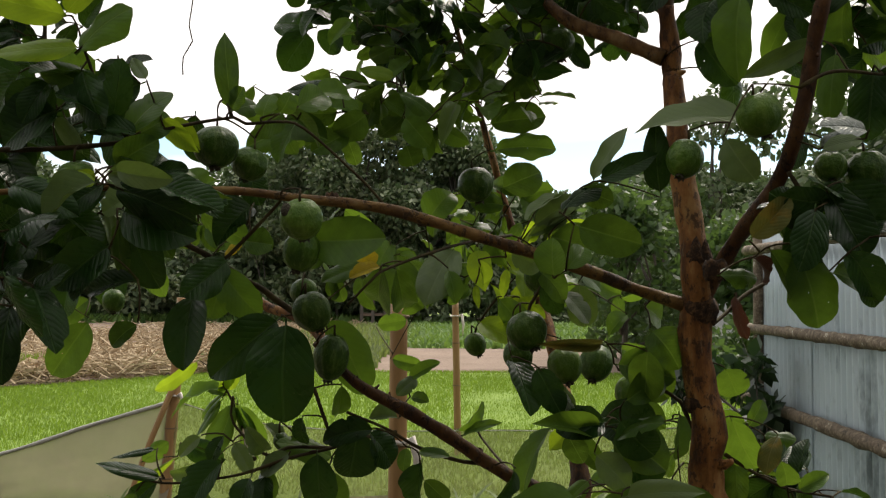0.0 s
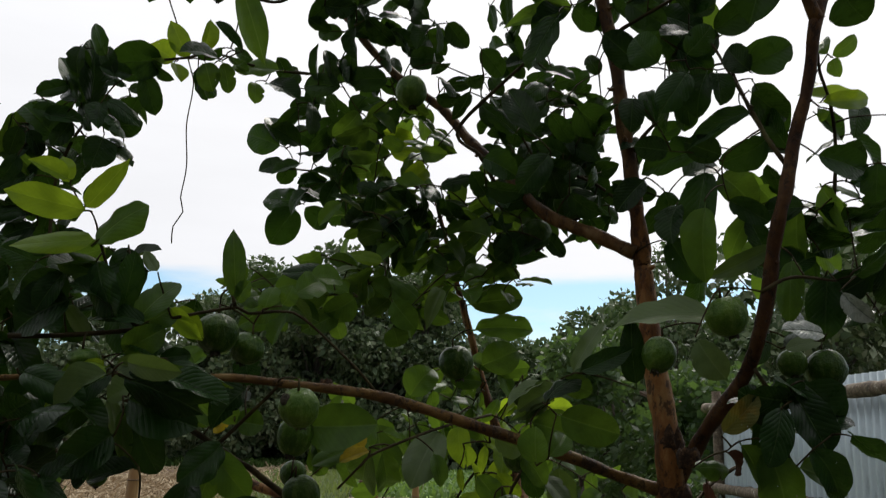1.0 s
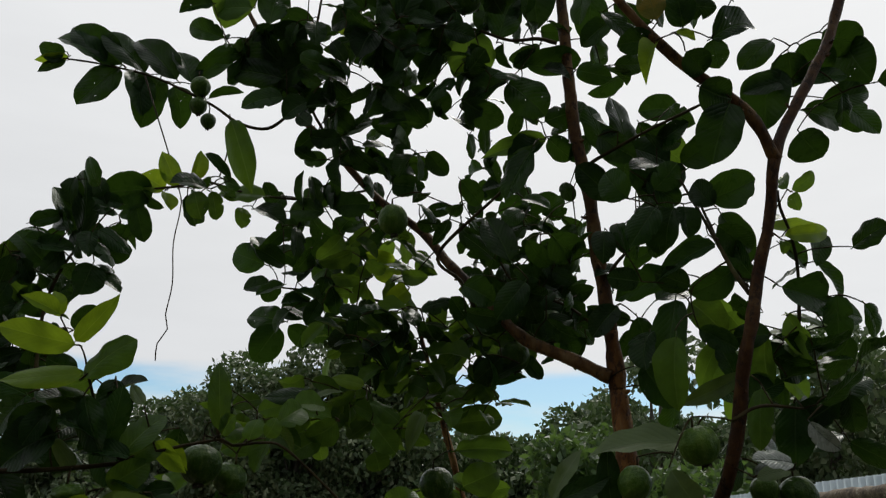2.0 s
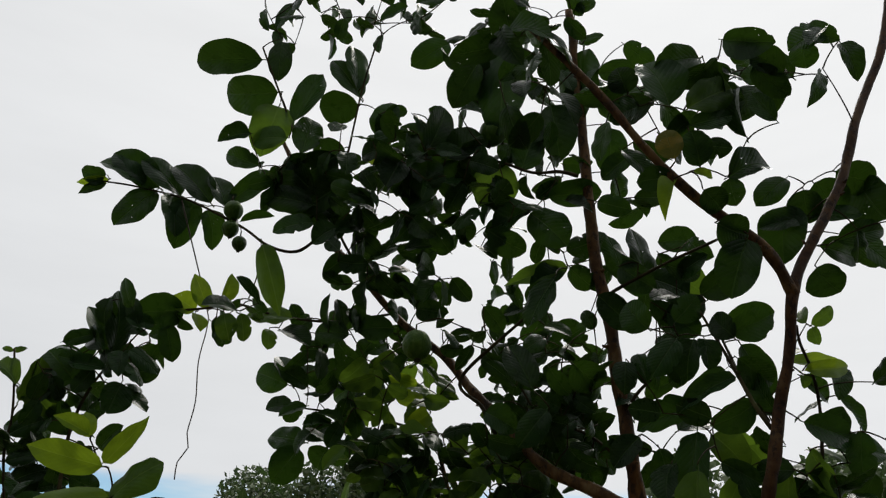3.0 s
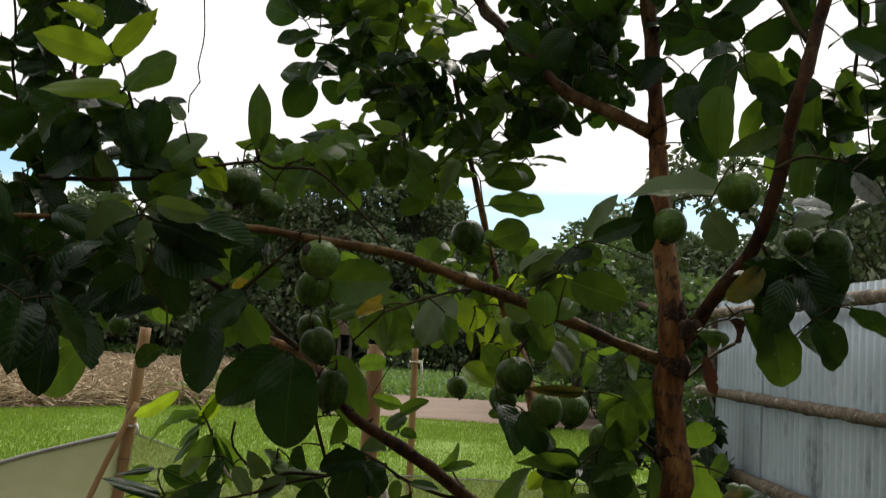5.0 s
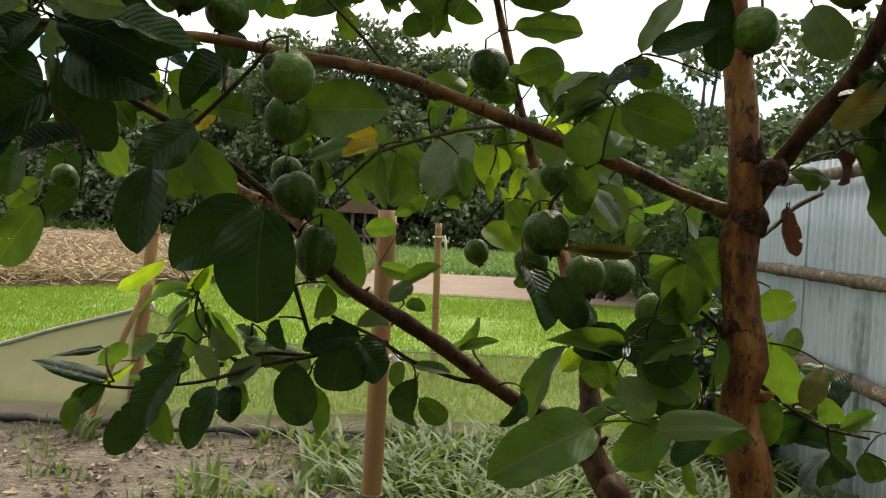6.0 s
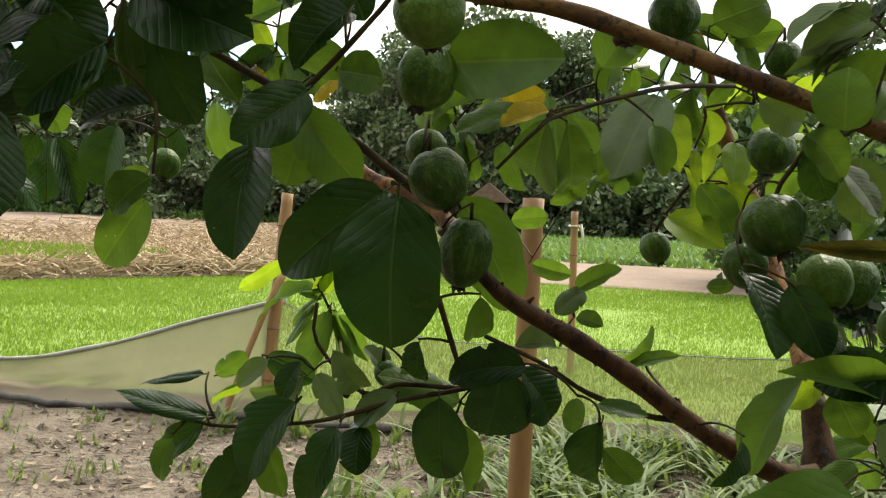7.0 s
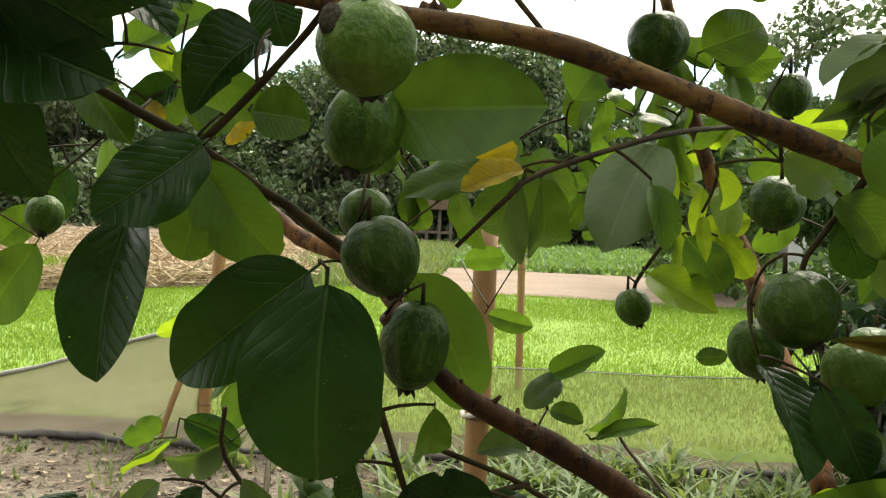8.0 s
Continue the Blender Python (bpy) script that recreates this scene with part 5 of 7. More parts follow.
knot((0.441, 1.33, 1.4), 0.0205, 0.0510, 0)
knot((0.445, 1.33, 1.327), 0.0238, 0.0377, 1)
knot((0.445, 1.33, 1.192), 0.0220, 0.0245, 2)
knot((0.451, 1.27, 1.383), 0.0157, 0.0282, 3)
knot((0.05, 1.37, 1.156), 0.0095, 0.0146, 4)
knot((0.003, 1.34, 1.189), 0.0082, 0.0109, 5)
knot((0.124, 1.4, 1.108), 0.0092, 0.0126, 6)
knot((-0.073, 1.195, 1.473), 0.0085, 0.016, 7)
knot((0.047, 1.235, 1.446), 0.0085, 0.012, 8)
limb("twig", [(0.159, 1.270, 1.417), (0.160, 1.268, 1.406), (0.161, 1.268, 1.400)], [0.0016, 0.0012, 0.0018])
limb("twig", [(0.585, 1.2, 1.824), (0.578, 1.28, 1.917), (0.577, 1.33, 1.986), (0.561, 1.36, 2.04), (0.491, 1.38, 2.01)], [0.003, 0.002])
limb("twig", [(-0.197, 1.320, 1.111), (-0.291, 1.700, 1.053), (-0.406, 2.150, 1.032), (-0.437, 2.150, 1.106), (-0.469, 2.150, 1.159)], [0.0035, 0.003, 0.002])
limb("twig", [(0.24, 1.455, 1.045), (0.2, 1.62, 1.03), (0.15, 1.8, 1.06), (0.133, 1.825, 1.09)], [0.003, 0.002])
# hanging fruit
guava((-0.098, 1.110, 1.439), 0.0262, 0.0258)
guava((-0.111, 1.190, 1.404), 0.0245, 0.0285)
guava((-0.121, 1.277, 1.350), 0.0190, 0.0200)
guava((-0.104, 1.243, 1.324), 0.0262, 0.0278)
guava((-0.083, 1.285, 1.259), 0.0250, 0.0340)
guava((0.194, 1.318, 1.296), 0.0295, 0.0290)
guava((0.187, 1.395, 1.255), 0.0225, 0.0255)
guava((0.253, 1.355, 1.244), 0.0255, 0.0280)
guava((0.231, 1.512, 1.377), 0.0262, 0.0262)
guava((0.242, 1.53, 1.481), 0.0209, 0.0216)
guava((0.127, 1.6, 1.541), 0.0315, 0.0315)
guava((0.13, 1.69, 1.255), 0.0203, 0.0225)
guava((-0.155, 1.3, 1.14), 0.0112, 0.0128)
guava((-0.472, 1.5, 1.334), 0.0183, 0.0203)
guava((-0.225, 1.19, 1.54), 0.0297, 0.0282)
guava((-0.192, 1.24, 1.525), 0.0247, 0.0232)
guava((0.381, 1.16, 1.522), 0.0237, 0.0259)
guava((0.47, 1.14, 1.574), 0.0283, 0.0283)
guava((0.583, 1.2, 1.518), 0.0208, 0.0208)
guava((0.632, 1.2, 1.511), 0.0282, 0.0282)
guava((0.541, 1.2, 1.44), 0.0267, 0.0267)
guava((-0.371, 1.1, 1.496), 0.0206, 0.0123)
guava((-0.404, 1.7, 2.392), 0.0220, 0.0233)
guava((-0.405, 1.7, 2.345), 0.0192, 0.0205)
guava((-0.38, 1.7, 2.309), 0.0166, 0.0178)
guava((0.366, 1.56, 1.971), 0.0337, 0.0315)
guava((0.032, 1.41, 1.99), 0.0269, 0.0290)
guava((0.168, 1.45, 2.481), 0.0283, 0.0307)
guava((0.121, 1.45, 2.395), 0.0255, 0.0255)
guava((0.325, 1.5, 1.823), 0.0326, 0.0306)
guava((0.259, 1.5, 1.764), 0.0303, 0.0283)
guava((0.322, 1.5, 1.236), 0.0277, 0.0314)
guava((0.377, 1.5, 1.19), 0.0240, 0.0277)
scar((-0.113, 1.091, 1.448), 0.0068)
# foliage about 1.06 m out
leaf((-0.303, 1.080, 1.440), (-0.271, 1.100, 1.351), 0.049, 5, SHADED)
leaf((-0.303, 1.058, 1.428), (-0.307, 1.077, 1.369), 0.025, 2, MID)
leaf((-0.285, 1.062, 1.364), (-0.348, 1.073, 1.355), 0.031, 27, SHADED)
leaf((-0.31, 1.045, 1.402), (-0.361, 1.022, 1.356), 0.049, -23, SHADED)
leaf((-0.317, 1.051, 1.391), (-0.344, 1.022, 1.345), 0.035, 27, SHADED)
leaf((-0.277, 1.05, 1.313), (-0.307, 1.048, 1.289), 0.023, 21, MID)
leaf((-0.310, 1.000, 1.473), (-0.363, 0.980, 1.428), 0.032, 10, PALE)
leaf((-0.292, 1.020, 1.485), (-0.227, 1.000, 1.474), 0.028, 15, PALE)
leaf((-0.244, 1.030, 1.470), (-0.168, 1.000, 1.444), 0.038, -5, SHADED)
leaf((-0.303, 1.050, 1.470), (-0.203, 1.020, 1.434), 0.035, 0, SHADED)
leaf((-0.316, 1.020, 1.471), (-0.342, 1.010, 1.482), 0.015, 10, YOUNG)
leaf((-0.323, 1.100, 1.504), (-0.274, 1.100, 1.533), 0.041, 0, MID)
leaf((-0.299, 1.100, 1.545), (-0.369, 1.100, 1.556), 0.025, 10, SHADED)
leaf((-0.272, 1.150, 1.569), (-0.233, 1.140, 1.530), 0.027, 0, YOUNG)
leaf((-0.399, 1.500, 1.494), (-0.310, 1.480, 1.537), 0.051, 0, MID)
leaf((-0.308, 1.450, 1.460), (-0.289, 1.450, 1.414), 0.033, 8, MID)
leaf((-0.215, 1.350, 1.526), (-0.201, 1.340, 1.480), 0.042, -5, SHADED)
leaf((-0.331, 1.400, 1.438), (-0.317, 1.400, 1.421), 0.015, 0, OLIVE)
leaf((-0.243, 1.420, 1.431), (-0.271, 1.420, 1.408), 0.020, 0, OLIVE)
leaf((-0.315, 1.420, 1.458), (-0.350, 1.400, 1.427), 0.029, 10, SHADED)
leaf((-0.388, 1.550, 1.523), (-0.360, 1.550, 1.478), 0.025, 0, YOUNG)
leaf((-0.321, 1.300, 1.507), (-0.345, 1.300, 1.490), 0.028, 0, SHADED)
leaf((-0.300, 1.400, 1.515), (-0.320, 1.400, 1.543), 0.031, 0, MID)
leaf((-0.571, 1.570, 1.384), (-0.584, 1.560, 1.305), 0.056, 5, SHADED)
leaf((-0.302, 1.070, 1.445), (-0.220, 1.060, 1.411), 0.049, 0, SHADED)
leaf((-0.384, 1.090, 1.447), (-0.327, 1.070, 1.411), 0.043, 0, SHADED)
leaf((0.005, 1.380, 1.164), (-0.033, 1.360, 1.172), 0.022, 5, PALE)
leaf((0.584, 1.100, 1.550), (0.528, 1.090, 1.556), 0.037, 20, SHINY)
leaf((0.622, 1.120, 1.607), (0.648, 1.100, 1.566), 0.025, 10, SHINY)
leaf((-0.282, 1.080, 1.480), (-0.182, 1.070, 1.457), 0.032, 5, MID)
leaf((-0.425, 1.050, 1.475), (-0.347, 1.030, 1.445), 0.044, 5, SHADED)
leaf((-0.257, 1.100, 1.474), (-0.183, 1.080, 1.461), 0.032, 0, SHADED)
leaf((-0.322, 1.060, 1.475), (-0.365, 1.050, 1.448), 0.037, 5, SHADED)
leaf((-0.392, 1.400, 1.465), (-0.340, 1.380, 1.403), 0.040, 5, MID)
leaf((-0.326, 1.300, 1.466), (-0.344, 1.280, 1.431), 0.028, 0, SHADED)
leaf((-0.335, 1.300, 1.128), (-0.393, 1.280, 1.120), 0.022, 5, SHADED)
leaf((-0.265, 1.280, 1.149), (-0.292, 1.270, 1.125), 0.021, 10, PALE)
leaf((-0.230, 1.270, 1.151), (-0.248, 1.260, 1.118), 0.023, 0, SHADED)
leaf((-0.554, 1.900, 0.999), (-0.503, 1.900, 1.036), 0.036, 5, MID)
# foliage about 1.18 m out
leaf((-0.341, 1.120, 1.476), (-0.411, 1.100, 1.440), 0.051, 15, SHADED)
leaf((-0.371, 1.150, 1.443), (-0.431, 1.140, 1.407), 0.050, -10, SHADED)
leaf((-0.285, 1.100, 1.471), (-0.336, 1.090, 1.448), 0.043, 8, PALE)
leaf((-0.347, 1.140, 1.450), (-0.325, 1.120, 1.383), 0.025, 5, PALE)
leaf((-0.342, 1.160, 1.424), (-0.394, 1.150, 1.370), 0.044, -14, SHADED)
leaf((-0.517, 1.300, 1.408), (-0.489, 1.300, 1.358), 0.042, 10, MID)
leaf((-0.500, 1.600, 1.384), (-0.528, 1.600, 1.321), 0.053, 12, SHADED)
leaf((-0.612, 1.620, 1.381), (-0.627, 1.620, 1.305), 0.057, -8, SHADED)
leaf((-0.412, 1.500, 1.410), (-0.394, 1.500, 1.340), 0.048, 15, MID)
leaf((-0.325, 1.450, 1.470), (-0.349, 1.450, 1.419), 0.045, 5, MID)
leaf((-0.306, 1.450, 1.456), (-0.261, 1.450, 1.422), 0.041, -15, MID)
leaf((-0.221, 1.350, 1.432), (-0.179, 1.340, 1.416), 0.037, 10, MID)
leaf((-0.054, 1.270, 1.390), (-0.018, 1.260, 1.402), 0.027, 10, OLIVE)
leaf((-0.191, 1.250, 1.470), (-0.229, 1.210, 1.424), 0.046, 0, SHADED)
leaf((-0.211, 1.300, 1.423), (-0.172, 1.300, 1.420), 0.040, -12, MID)
leaf((0.031, 1.420, 1.218), (0.003, 1.400, 1.199), 0.025, 30, PALE)
leaf((-0.635, 1.800, 1.334), (-0.681, 1.780, 1.288), 0.046, 10, MID)
leaf((-0.158, 1.500, 1.294), (-0.128, 1.500, 1.290), 0.007, 5, MID)
leaf((-0.133, 1.203, 1.307), (-0.135, 1.190, 1.181), 0.084, 6, SHADED)
leaf((-0.153, 1.245, 1.312), (-0.237, 1.215, 1.240), 0.067, 0, SHADED)
leaf((-0.246, 1.165, 1.345), (-0.243, 1.115, 1.260), 0.055, 6, SHADED)
leaf((-0.206, 1.180, 1.390), (-0.240, 1.120, 1.345), 0.038, -11, SHADED)
leaf((-0.230, 1.240, 1.381), (-0.181, 1.260, 1.313), 0.044, 0, MID)
leaf((-0.225, 1.250, 1.378), (-0.247, 1.260, 1.311), 0.045, -0, MID)
leaf((-0.039, 1.950, 1.208), (0.025, 1.940, 1.194), 0.032, 2, MID)
leaf((0.022, 1.420, 1.219), (0.065, 1.410, 1.245), 0.025, 19, MID)
leaf((0.024, 1.420, 1.189), (0.050, 1.400, 1.187), 0.016, 12, MID)
leaf((0.102, 1.830, 1.075), (0.160, 1.840, 1.124), 0.031, 24, MID)
leaf((0.109, 1.820, 1.069), (0.179, 1.790, 1.104), 0.027, 8, MID)
leaf((-0.097, 1.200, 1.417), (-0.007, 1.170, 1.420), 0.060, 22, MID)
leaf((-0.037, 1.250, 1.387), (-0.090, 1.230, 1.368), 0.037, 0, MID)
leaf((-0.013, 1.235, 1.386), (-0.052, 1.220, 1.373), 0.020, 5, OLIVE)
leaf((-0.017, 1.320, 1.384), (-0.031, 1.420, 1.323), 0.048, -3, MID)
leaf((0.005, 1.340, 1.379), (0.019, 1.460, 1.302), 0.042, 6, MID)
# foliage about 1.25 m out
leaf((-0.042, 1.252, 1.159), (-0.052, 1.27, 1.092), 0.054, -19, SHADED)
leaf((-0.025, 1.263, 1.158), (0.008, 1.285, 1.112), 0.047, -15, SHADED)
leaf((-0.097, 1.254, 1.129), (-0.093, 1.268, 1.048), 0.051, 8, SHADED)
leaf((-0.185, 1.237, 1.101), (-0.211, 1.211, 1.036), 0.039, -16, SHADED)
leaf((-0.227, 1.240, 1.122), (-0.275, 1.220, 1.057), 0.042, 12, SHADED)
leaf((-0.269, 1.260, 1.076), (-0.304, 1.240, 1.014), 0.039, -14, SHADED)
leaf((-0.254, 1.252, 1.082), (-0.245, 1.277, 1.016), 0.026, -1, MID)
leaf((-0.165, 1.248, 1.1), (-0.167, 1.226, 1.065), 0.032, 25, SHADED)
leaf((-0.317, 1.255, 1.092), (-0.387, 1.284, 1.029), 0.027, 24, SHADED)
leaf((-0.339, 1.238, 1.079), (-0.357, 1.244, 1.036), 0.025, -1, MID)
leaf((-0.313, 1.258, 1.097), (-0.39, 1.23, 1.122), 0.023, 9, SHADED)
leaf((-0.136, 1.253, 1.132), (-0.173, 1.246, 1.104), 0.028, -21, PALE)
leaf((-0.168, 1.256, 1.133), (-0.186, 1.228, 1.163), 0.026, -9, PALE)
leaf((-0.214, 1.270, 1.141), (-0.186, 1.250, 1.107), 0.024, 10, PALE)
leaf((-0.172, 1.280, 1.103), (-0.159, 1.260, 1.067), 0.026, -10, MID)
leaf((-0.127, 1.300, 1.153), (-0.134, 1.280, 1.118), 0.021, 0, MID)
leaf((-0.151, 1.300, 1.134), (-0.174, 1.300, 1.166), 0.024, 10, PALE)
leaf((-0.418, 1.950, 0.994), (-0.506, 1.934, 0.952), 0.046, -14, PALE)
leaf((-0.484, 1.950, 1.026), (-0.401, 1.964, 0.988), 0.051, 12, SHADED)
leaf((-0.503, 1.950, 0.995), (-0.597, 1.971, 0.937), 0.028, 4, YOUNG)
leaf((-0.118, 1.251, 1.179), (-0.121, 1.268, 1.139), 0.025, 26, SHADED)
leaf((-0.064, 1.249, 1.222), (-0.07, 1.277, 1.175), 0.027, 7, MID)
leaf((-0.022, 1.247, 1.166), (-0.091, 1.245, 1.156), 0.030, 9, SHADED)
leaf((-0.517, 2.150, 1.181), (-0.639, 2.194, 1.093), 0.035, -3, YOUNG)
leaf((-0.459, 2.150, 1.130), (-0.602, 2.185, 1.074), 0.036, 18, MID)
leaf((-0.452, 2.150, 1.108), (-0.517, 2.172, 1.044), 0.032, 14, MID)
leaf((-0.458, 2.150, 1.093), (-0.518, 2.143, 1.008), 0.039, 22, MID)
leaf((-0.428, 2.150, 1.083), (-0.463, 2.112, 0.962), 0.037, -10, MID)
leaf((-0.423, 2.150, 1.077), (-0.407, 2.197, 0.956), 0.045, 2, MID)
leaf((-0.421, 2.150, 1.176), (-0.464, 2.155, 1.112), 0.029, -6, YOUNG)
leaf((-0.443, 2.150, 1.110), (-0.529, 2.189, 1.132), 0.030, -21, MID)
leaf((-0.438, 2.150, 1.118), (-0.417, 2.156, 1.201), 0.030, -7, YOUNG)
leaf((-0.408, 2.150, 1.078), (-0.349, 2.173, 0.984), 0.037, -18, MID)
leaf((-0.419, 2.150, 1.089), (-0.375, 2.154, 0.950), 0.037, 2, MID)
leaf((0.043, 1.24, 1.121), (0.038, 1.26, 1.052), 0.032, 2, SHADED)
leaf((0.05, 1.256, 1.095), (0.082, 1.263, 1.065), 0.027, -10, MID)
leaf((0.024, 1.257, 1.138), (0.02, 1.251, 1.108), 0.019, 24, MID)
leaf((0.042, 1.249, 1.136), (0.08, 1.23, 1.135), 0.018, -2, MID)
# foliage about 1.26 m out
leaf((-0.088, 1.290, 1.309), (-0.028, 1.360, 1.200), 0.062, -19, MID)
leaf((-0.084, 2.100, 1.276), (-0.018, 2.100, 1.286), 0.041, 8, MID)
# foliage about 1.28 m out
leaf((-0.143, 1.266, 1.124), (-0.186, 1.259, 1.081), 0.032, 5, SHINY)
leaf((0.23, 1.29, 1.218), (0.258, 1.294, 1.177), 0.020, -14, SHINY)
# foliage about 1.3 m out
leaf((0.087, 1.340, 1.415), (0.048, 1.280, 1.340), 0.058, -12, PALE)
leaf((0.081, 1.298, 1.382), (0.093, 1.286, 1.338), 0.029, -2, MID)
leaf((0.171, 1.620, 1.339), (0.219, 1.620, 1.285), 0.044, 21, MID)
leaf((0.137, 1.640, 1.298), (0.204, 1.600, 1.264), 0.050, -9, YOUNG)
leaf((0.12, 1.312, 1.361), (0.123, 1.304, 1.329), 0.011, -3, YOUNG)
leaf((0.124, 1.293, 1.395), (0.136, 1.318, 1.361), 0.020, 4, YOUNG)
leaf((0.265, 1.294, 1.482), (0.202, 1.286, 1.454), 0.029, -4, PALE)
leaf((0.254, 1.296, 1.463), (0.211, 1.307, 1.428), 0.022, 25, PALE)
leaf((0.227, 1.286, 1.43), (0.294, 1.307, 1.411), 0.057, 20, MID)
leaf((0.171, 1.292, 1.406), (0.219, 1.32, 1.385), 0.031, 21, PALE)
leaf((0.215, 1.307, 1.38), (0.244, 1.283, 1.344), 0.035, -3, MID)
leaf((0.216, 1.308, 1.364), (0.24, 1.311, 1.32), 0.033, -25, SHADED)
leaf((0.246, 1.308, 1.351), (0.285, 1.303, 1.312), 0.042, -16, PALE)
leaf((0.298, 1.295, 1.279), (0.209, 1.272, 1.279), 0.018, -8, OCHRE)
leaf((0.175, 1.330, 1.253), (0.200, 1.270, 1.192), 0.054, -20, SHADED)
leaf((0.206, 1.295, 1.244), (0.24, 1.283, 1.182), 0.041, -2, SHADED)
leaf((0.231, 1.295, 1.221), (0.263, 1.318, 1.175), 0.024, -18, PALE)
leaf((0.227, 1.315, 1.16), (0.173, 1.308, 1.075), 0.043, 27, MID)
leaf((0.267, 1.360, 1.141), (0.306, 1.350, 1.094), 0.034, 8, MID)
leaf((0.326, 1.340, 1.152), (0.389, 1.300, 1.106), 0.070, -10, MID)
leaf((0.260, 1.380, 1.144), (0.232, 1.380, 1.116), 0.027, 10, YOUNG)
leaf((0.250, 1.220, 1.083), (0.135, 1.160, 1.046), 0.069, 0, MID)
leaf((0.291, 1.300, 1.123), (0.338, 1.300, 1.077), 0.046, 15, PALE)
leaf((0.347, 1.280, 1.074), (0.287, 1.260, 1.028), 0.051, -12, MID)
leaf((0.314, 1.200, 1.089), (0.408, 1.180, 1.104), 0.029, 20, PALE)
leaf((0.393, 1.250, 1.085), (0.345, 1.230, 1.041), 0.044, 5, SHADED)
leaf((0.175, 1.300, 1.101), (0.155, 1.280, 1.061), 0.020, -10, SHADED)
leaf((0.282, 1.330, 1.081), (0.248, 1.320, 1.053), 0.030, 10, MID)
leaf((0.300, 1.300, 1.175), (0.237, 1.280, 1.162), 0.050, -5, SHADED)
leaf((0.292, 1.295, 1.155), (0.203, 1.27, 1.175), 0.032, 19, MID)
leaf((0.299, 1.29, 1.171), (0.232, 1.304, 1.174), 0.038, 21, SHADED)
leaf((0.249, 1.292, 1.152), (0.268, 1.281, 1.115), 0.035, 4, MID)
leaf((0.217, 1.600, 1.218), (0.185, 1.600, 1.214), 0.019, -1, MID)
# foliage about 1.3 m out
leaf((0.247, 1.292, 1.052), (0.144, 1.309, 0.988), 0.051, -7, MID)
leaf((0.333, 1.306, 1.053), (0.316, 1.325, 0.993), 0.058, -4, MID)
leaf((0.348, 1.291, 1.067), (0.456, 1.275, 1.071), 0.028, -14, MID)
leaf((0.321, 1.288, 1.171), (0.368, 1.284, 1.123), 0.056, 8, SHADED)
leaf((0.334, 1.297, 1.202), (0.399, 1.324, 1.235), 0.042, 25, MID)
# foliage about 1.3 m out
leaf((0.241, 1.293, 1.491), (0.186, 1.278, 1.459), 0.035, 27, PALE)
leaf((0.251, 1.311, 1.458), (0.195, 1.308, 1.433), 0.021, 18, PALE)
leaf((0.241, 1.304, 1.449), (0.237, 1.321, 1.41), 0.024, 5, MID)
# foliage about 1.56 m out
leaf((0.289, 1.565, 1.398), (0.354, 1.592, 1.361), 0.049, -4, MID)
leaf((0.26, 1.567, 1.431), (0.23, 1.595, 1.397), 0.038, -26, MID)
# foliage about 1.65 m out
leaf((-0.619, 1.760, 1.289), (-0.688, 1.760, 1.184), 0.069, -11, MID)
leaf((-0.721, 1.662, 1.369), (-0.699, 1.633, 1.283), 0.051, -20, SHADED)
leaf((-0.696, 1.644, 1.371), (-0.666, 1.658, 1.277), 0.041, 6, SHADED)
leaf((-0.462, 1.647, 1.407), (-0.448, 1.642, 1.345), 0.049, 19, MID)
# foliage about 1.06 m out
leaf((-0.252, 1.055, 1.474), (-0.312, 1.041, 1.487), 0.028, 4, PALE)
leaf((-0.285, 1.048, 1.465), (-0.183, 1.045, 1.447), 0.037, 22, SHADED)
leaf((-0.335, 1.073, 1.484), (-0.412, 1.076, 1.435), 0.032, 1, YOUNG)
leaf((-0.331, 1.055, 1.489), (-0.366, 1.06, 1.471), 0.020, -1, YOUNG)
leaf((-0.23, 1.064, 1.457), (-0.26, 1.092, 1.402), 0.049, 14, SHADED)
# foliage about 1.09 m out
# foliage about 1.12 m out
leaf((-0.345, 1.116, 1.595), (-0.418, 1.097, 1.63), 0.042, 7, MID)
leaf((-0.336, 1.113, 1.557), (-0.388, 1.087, 1.597), 0.031, 28, SHADED)
leaf((-0.331, 1.111, 1.563), (-0.314, 1.088, 1.63), 0.035, -1, SHADED)
leaf((-0.309, 1.105, 1.548), (-0.269, 1.122, 1.604), 0.050, -24, MID)
leaf((-0.301, 1.106, 1.541), (-0.265, 1.134, 1.571), 0.029, 1, MID)
leaf((-0.322, 1.133, 1.546), (-0.4, 1.157, 1.565), 0.028, 13, SHADED)
leaf((-0.291, 1.106, 1.611), (-0.315, 1.115, 1.641), 0.015, -24, PALE)
leaf((-0.282, 1.105, 1.5), (-0.331, 1.126, 1.534), 0.039, -11, SHADED)
leaf((-0.275, 1.127, 1.565), (-0.234, 1.129, 1.523), 0.024, 6, YOUNG)
leaf((-0.289, 1.124, 1.505), (-0.274, 1.153, 1.526), 0.018, -1, SHADED)
leaf((-0.285, 1.131, 1.499), (-0.247, 1.15, 1.509), 0.021, 5, SHADED)
leaf((-0.406, 1.12, 1.565), (-0.37, 1.116, 1.523), 0.018, 8, PALE)
leaf((-0.187, 1.111, 1.579), (-0.197, 1.107, 1.672), 0.031, 8, MID)
leaf((-0.186, 1.114, 1.574), (-0.171, 1.097, 1.599), 0.023, -22, MID)
leaf((-0.187, 1.129, 1.577), (-0.162, 1.152, 1.592), 0.030, 19, MID)
leaf((-0.151, 1.126, 1.569), (-0.144, 1.132, 1.6), 0.032, -25, MID)
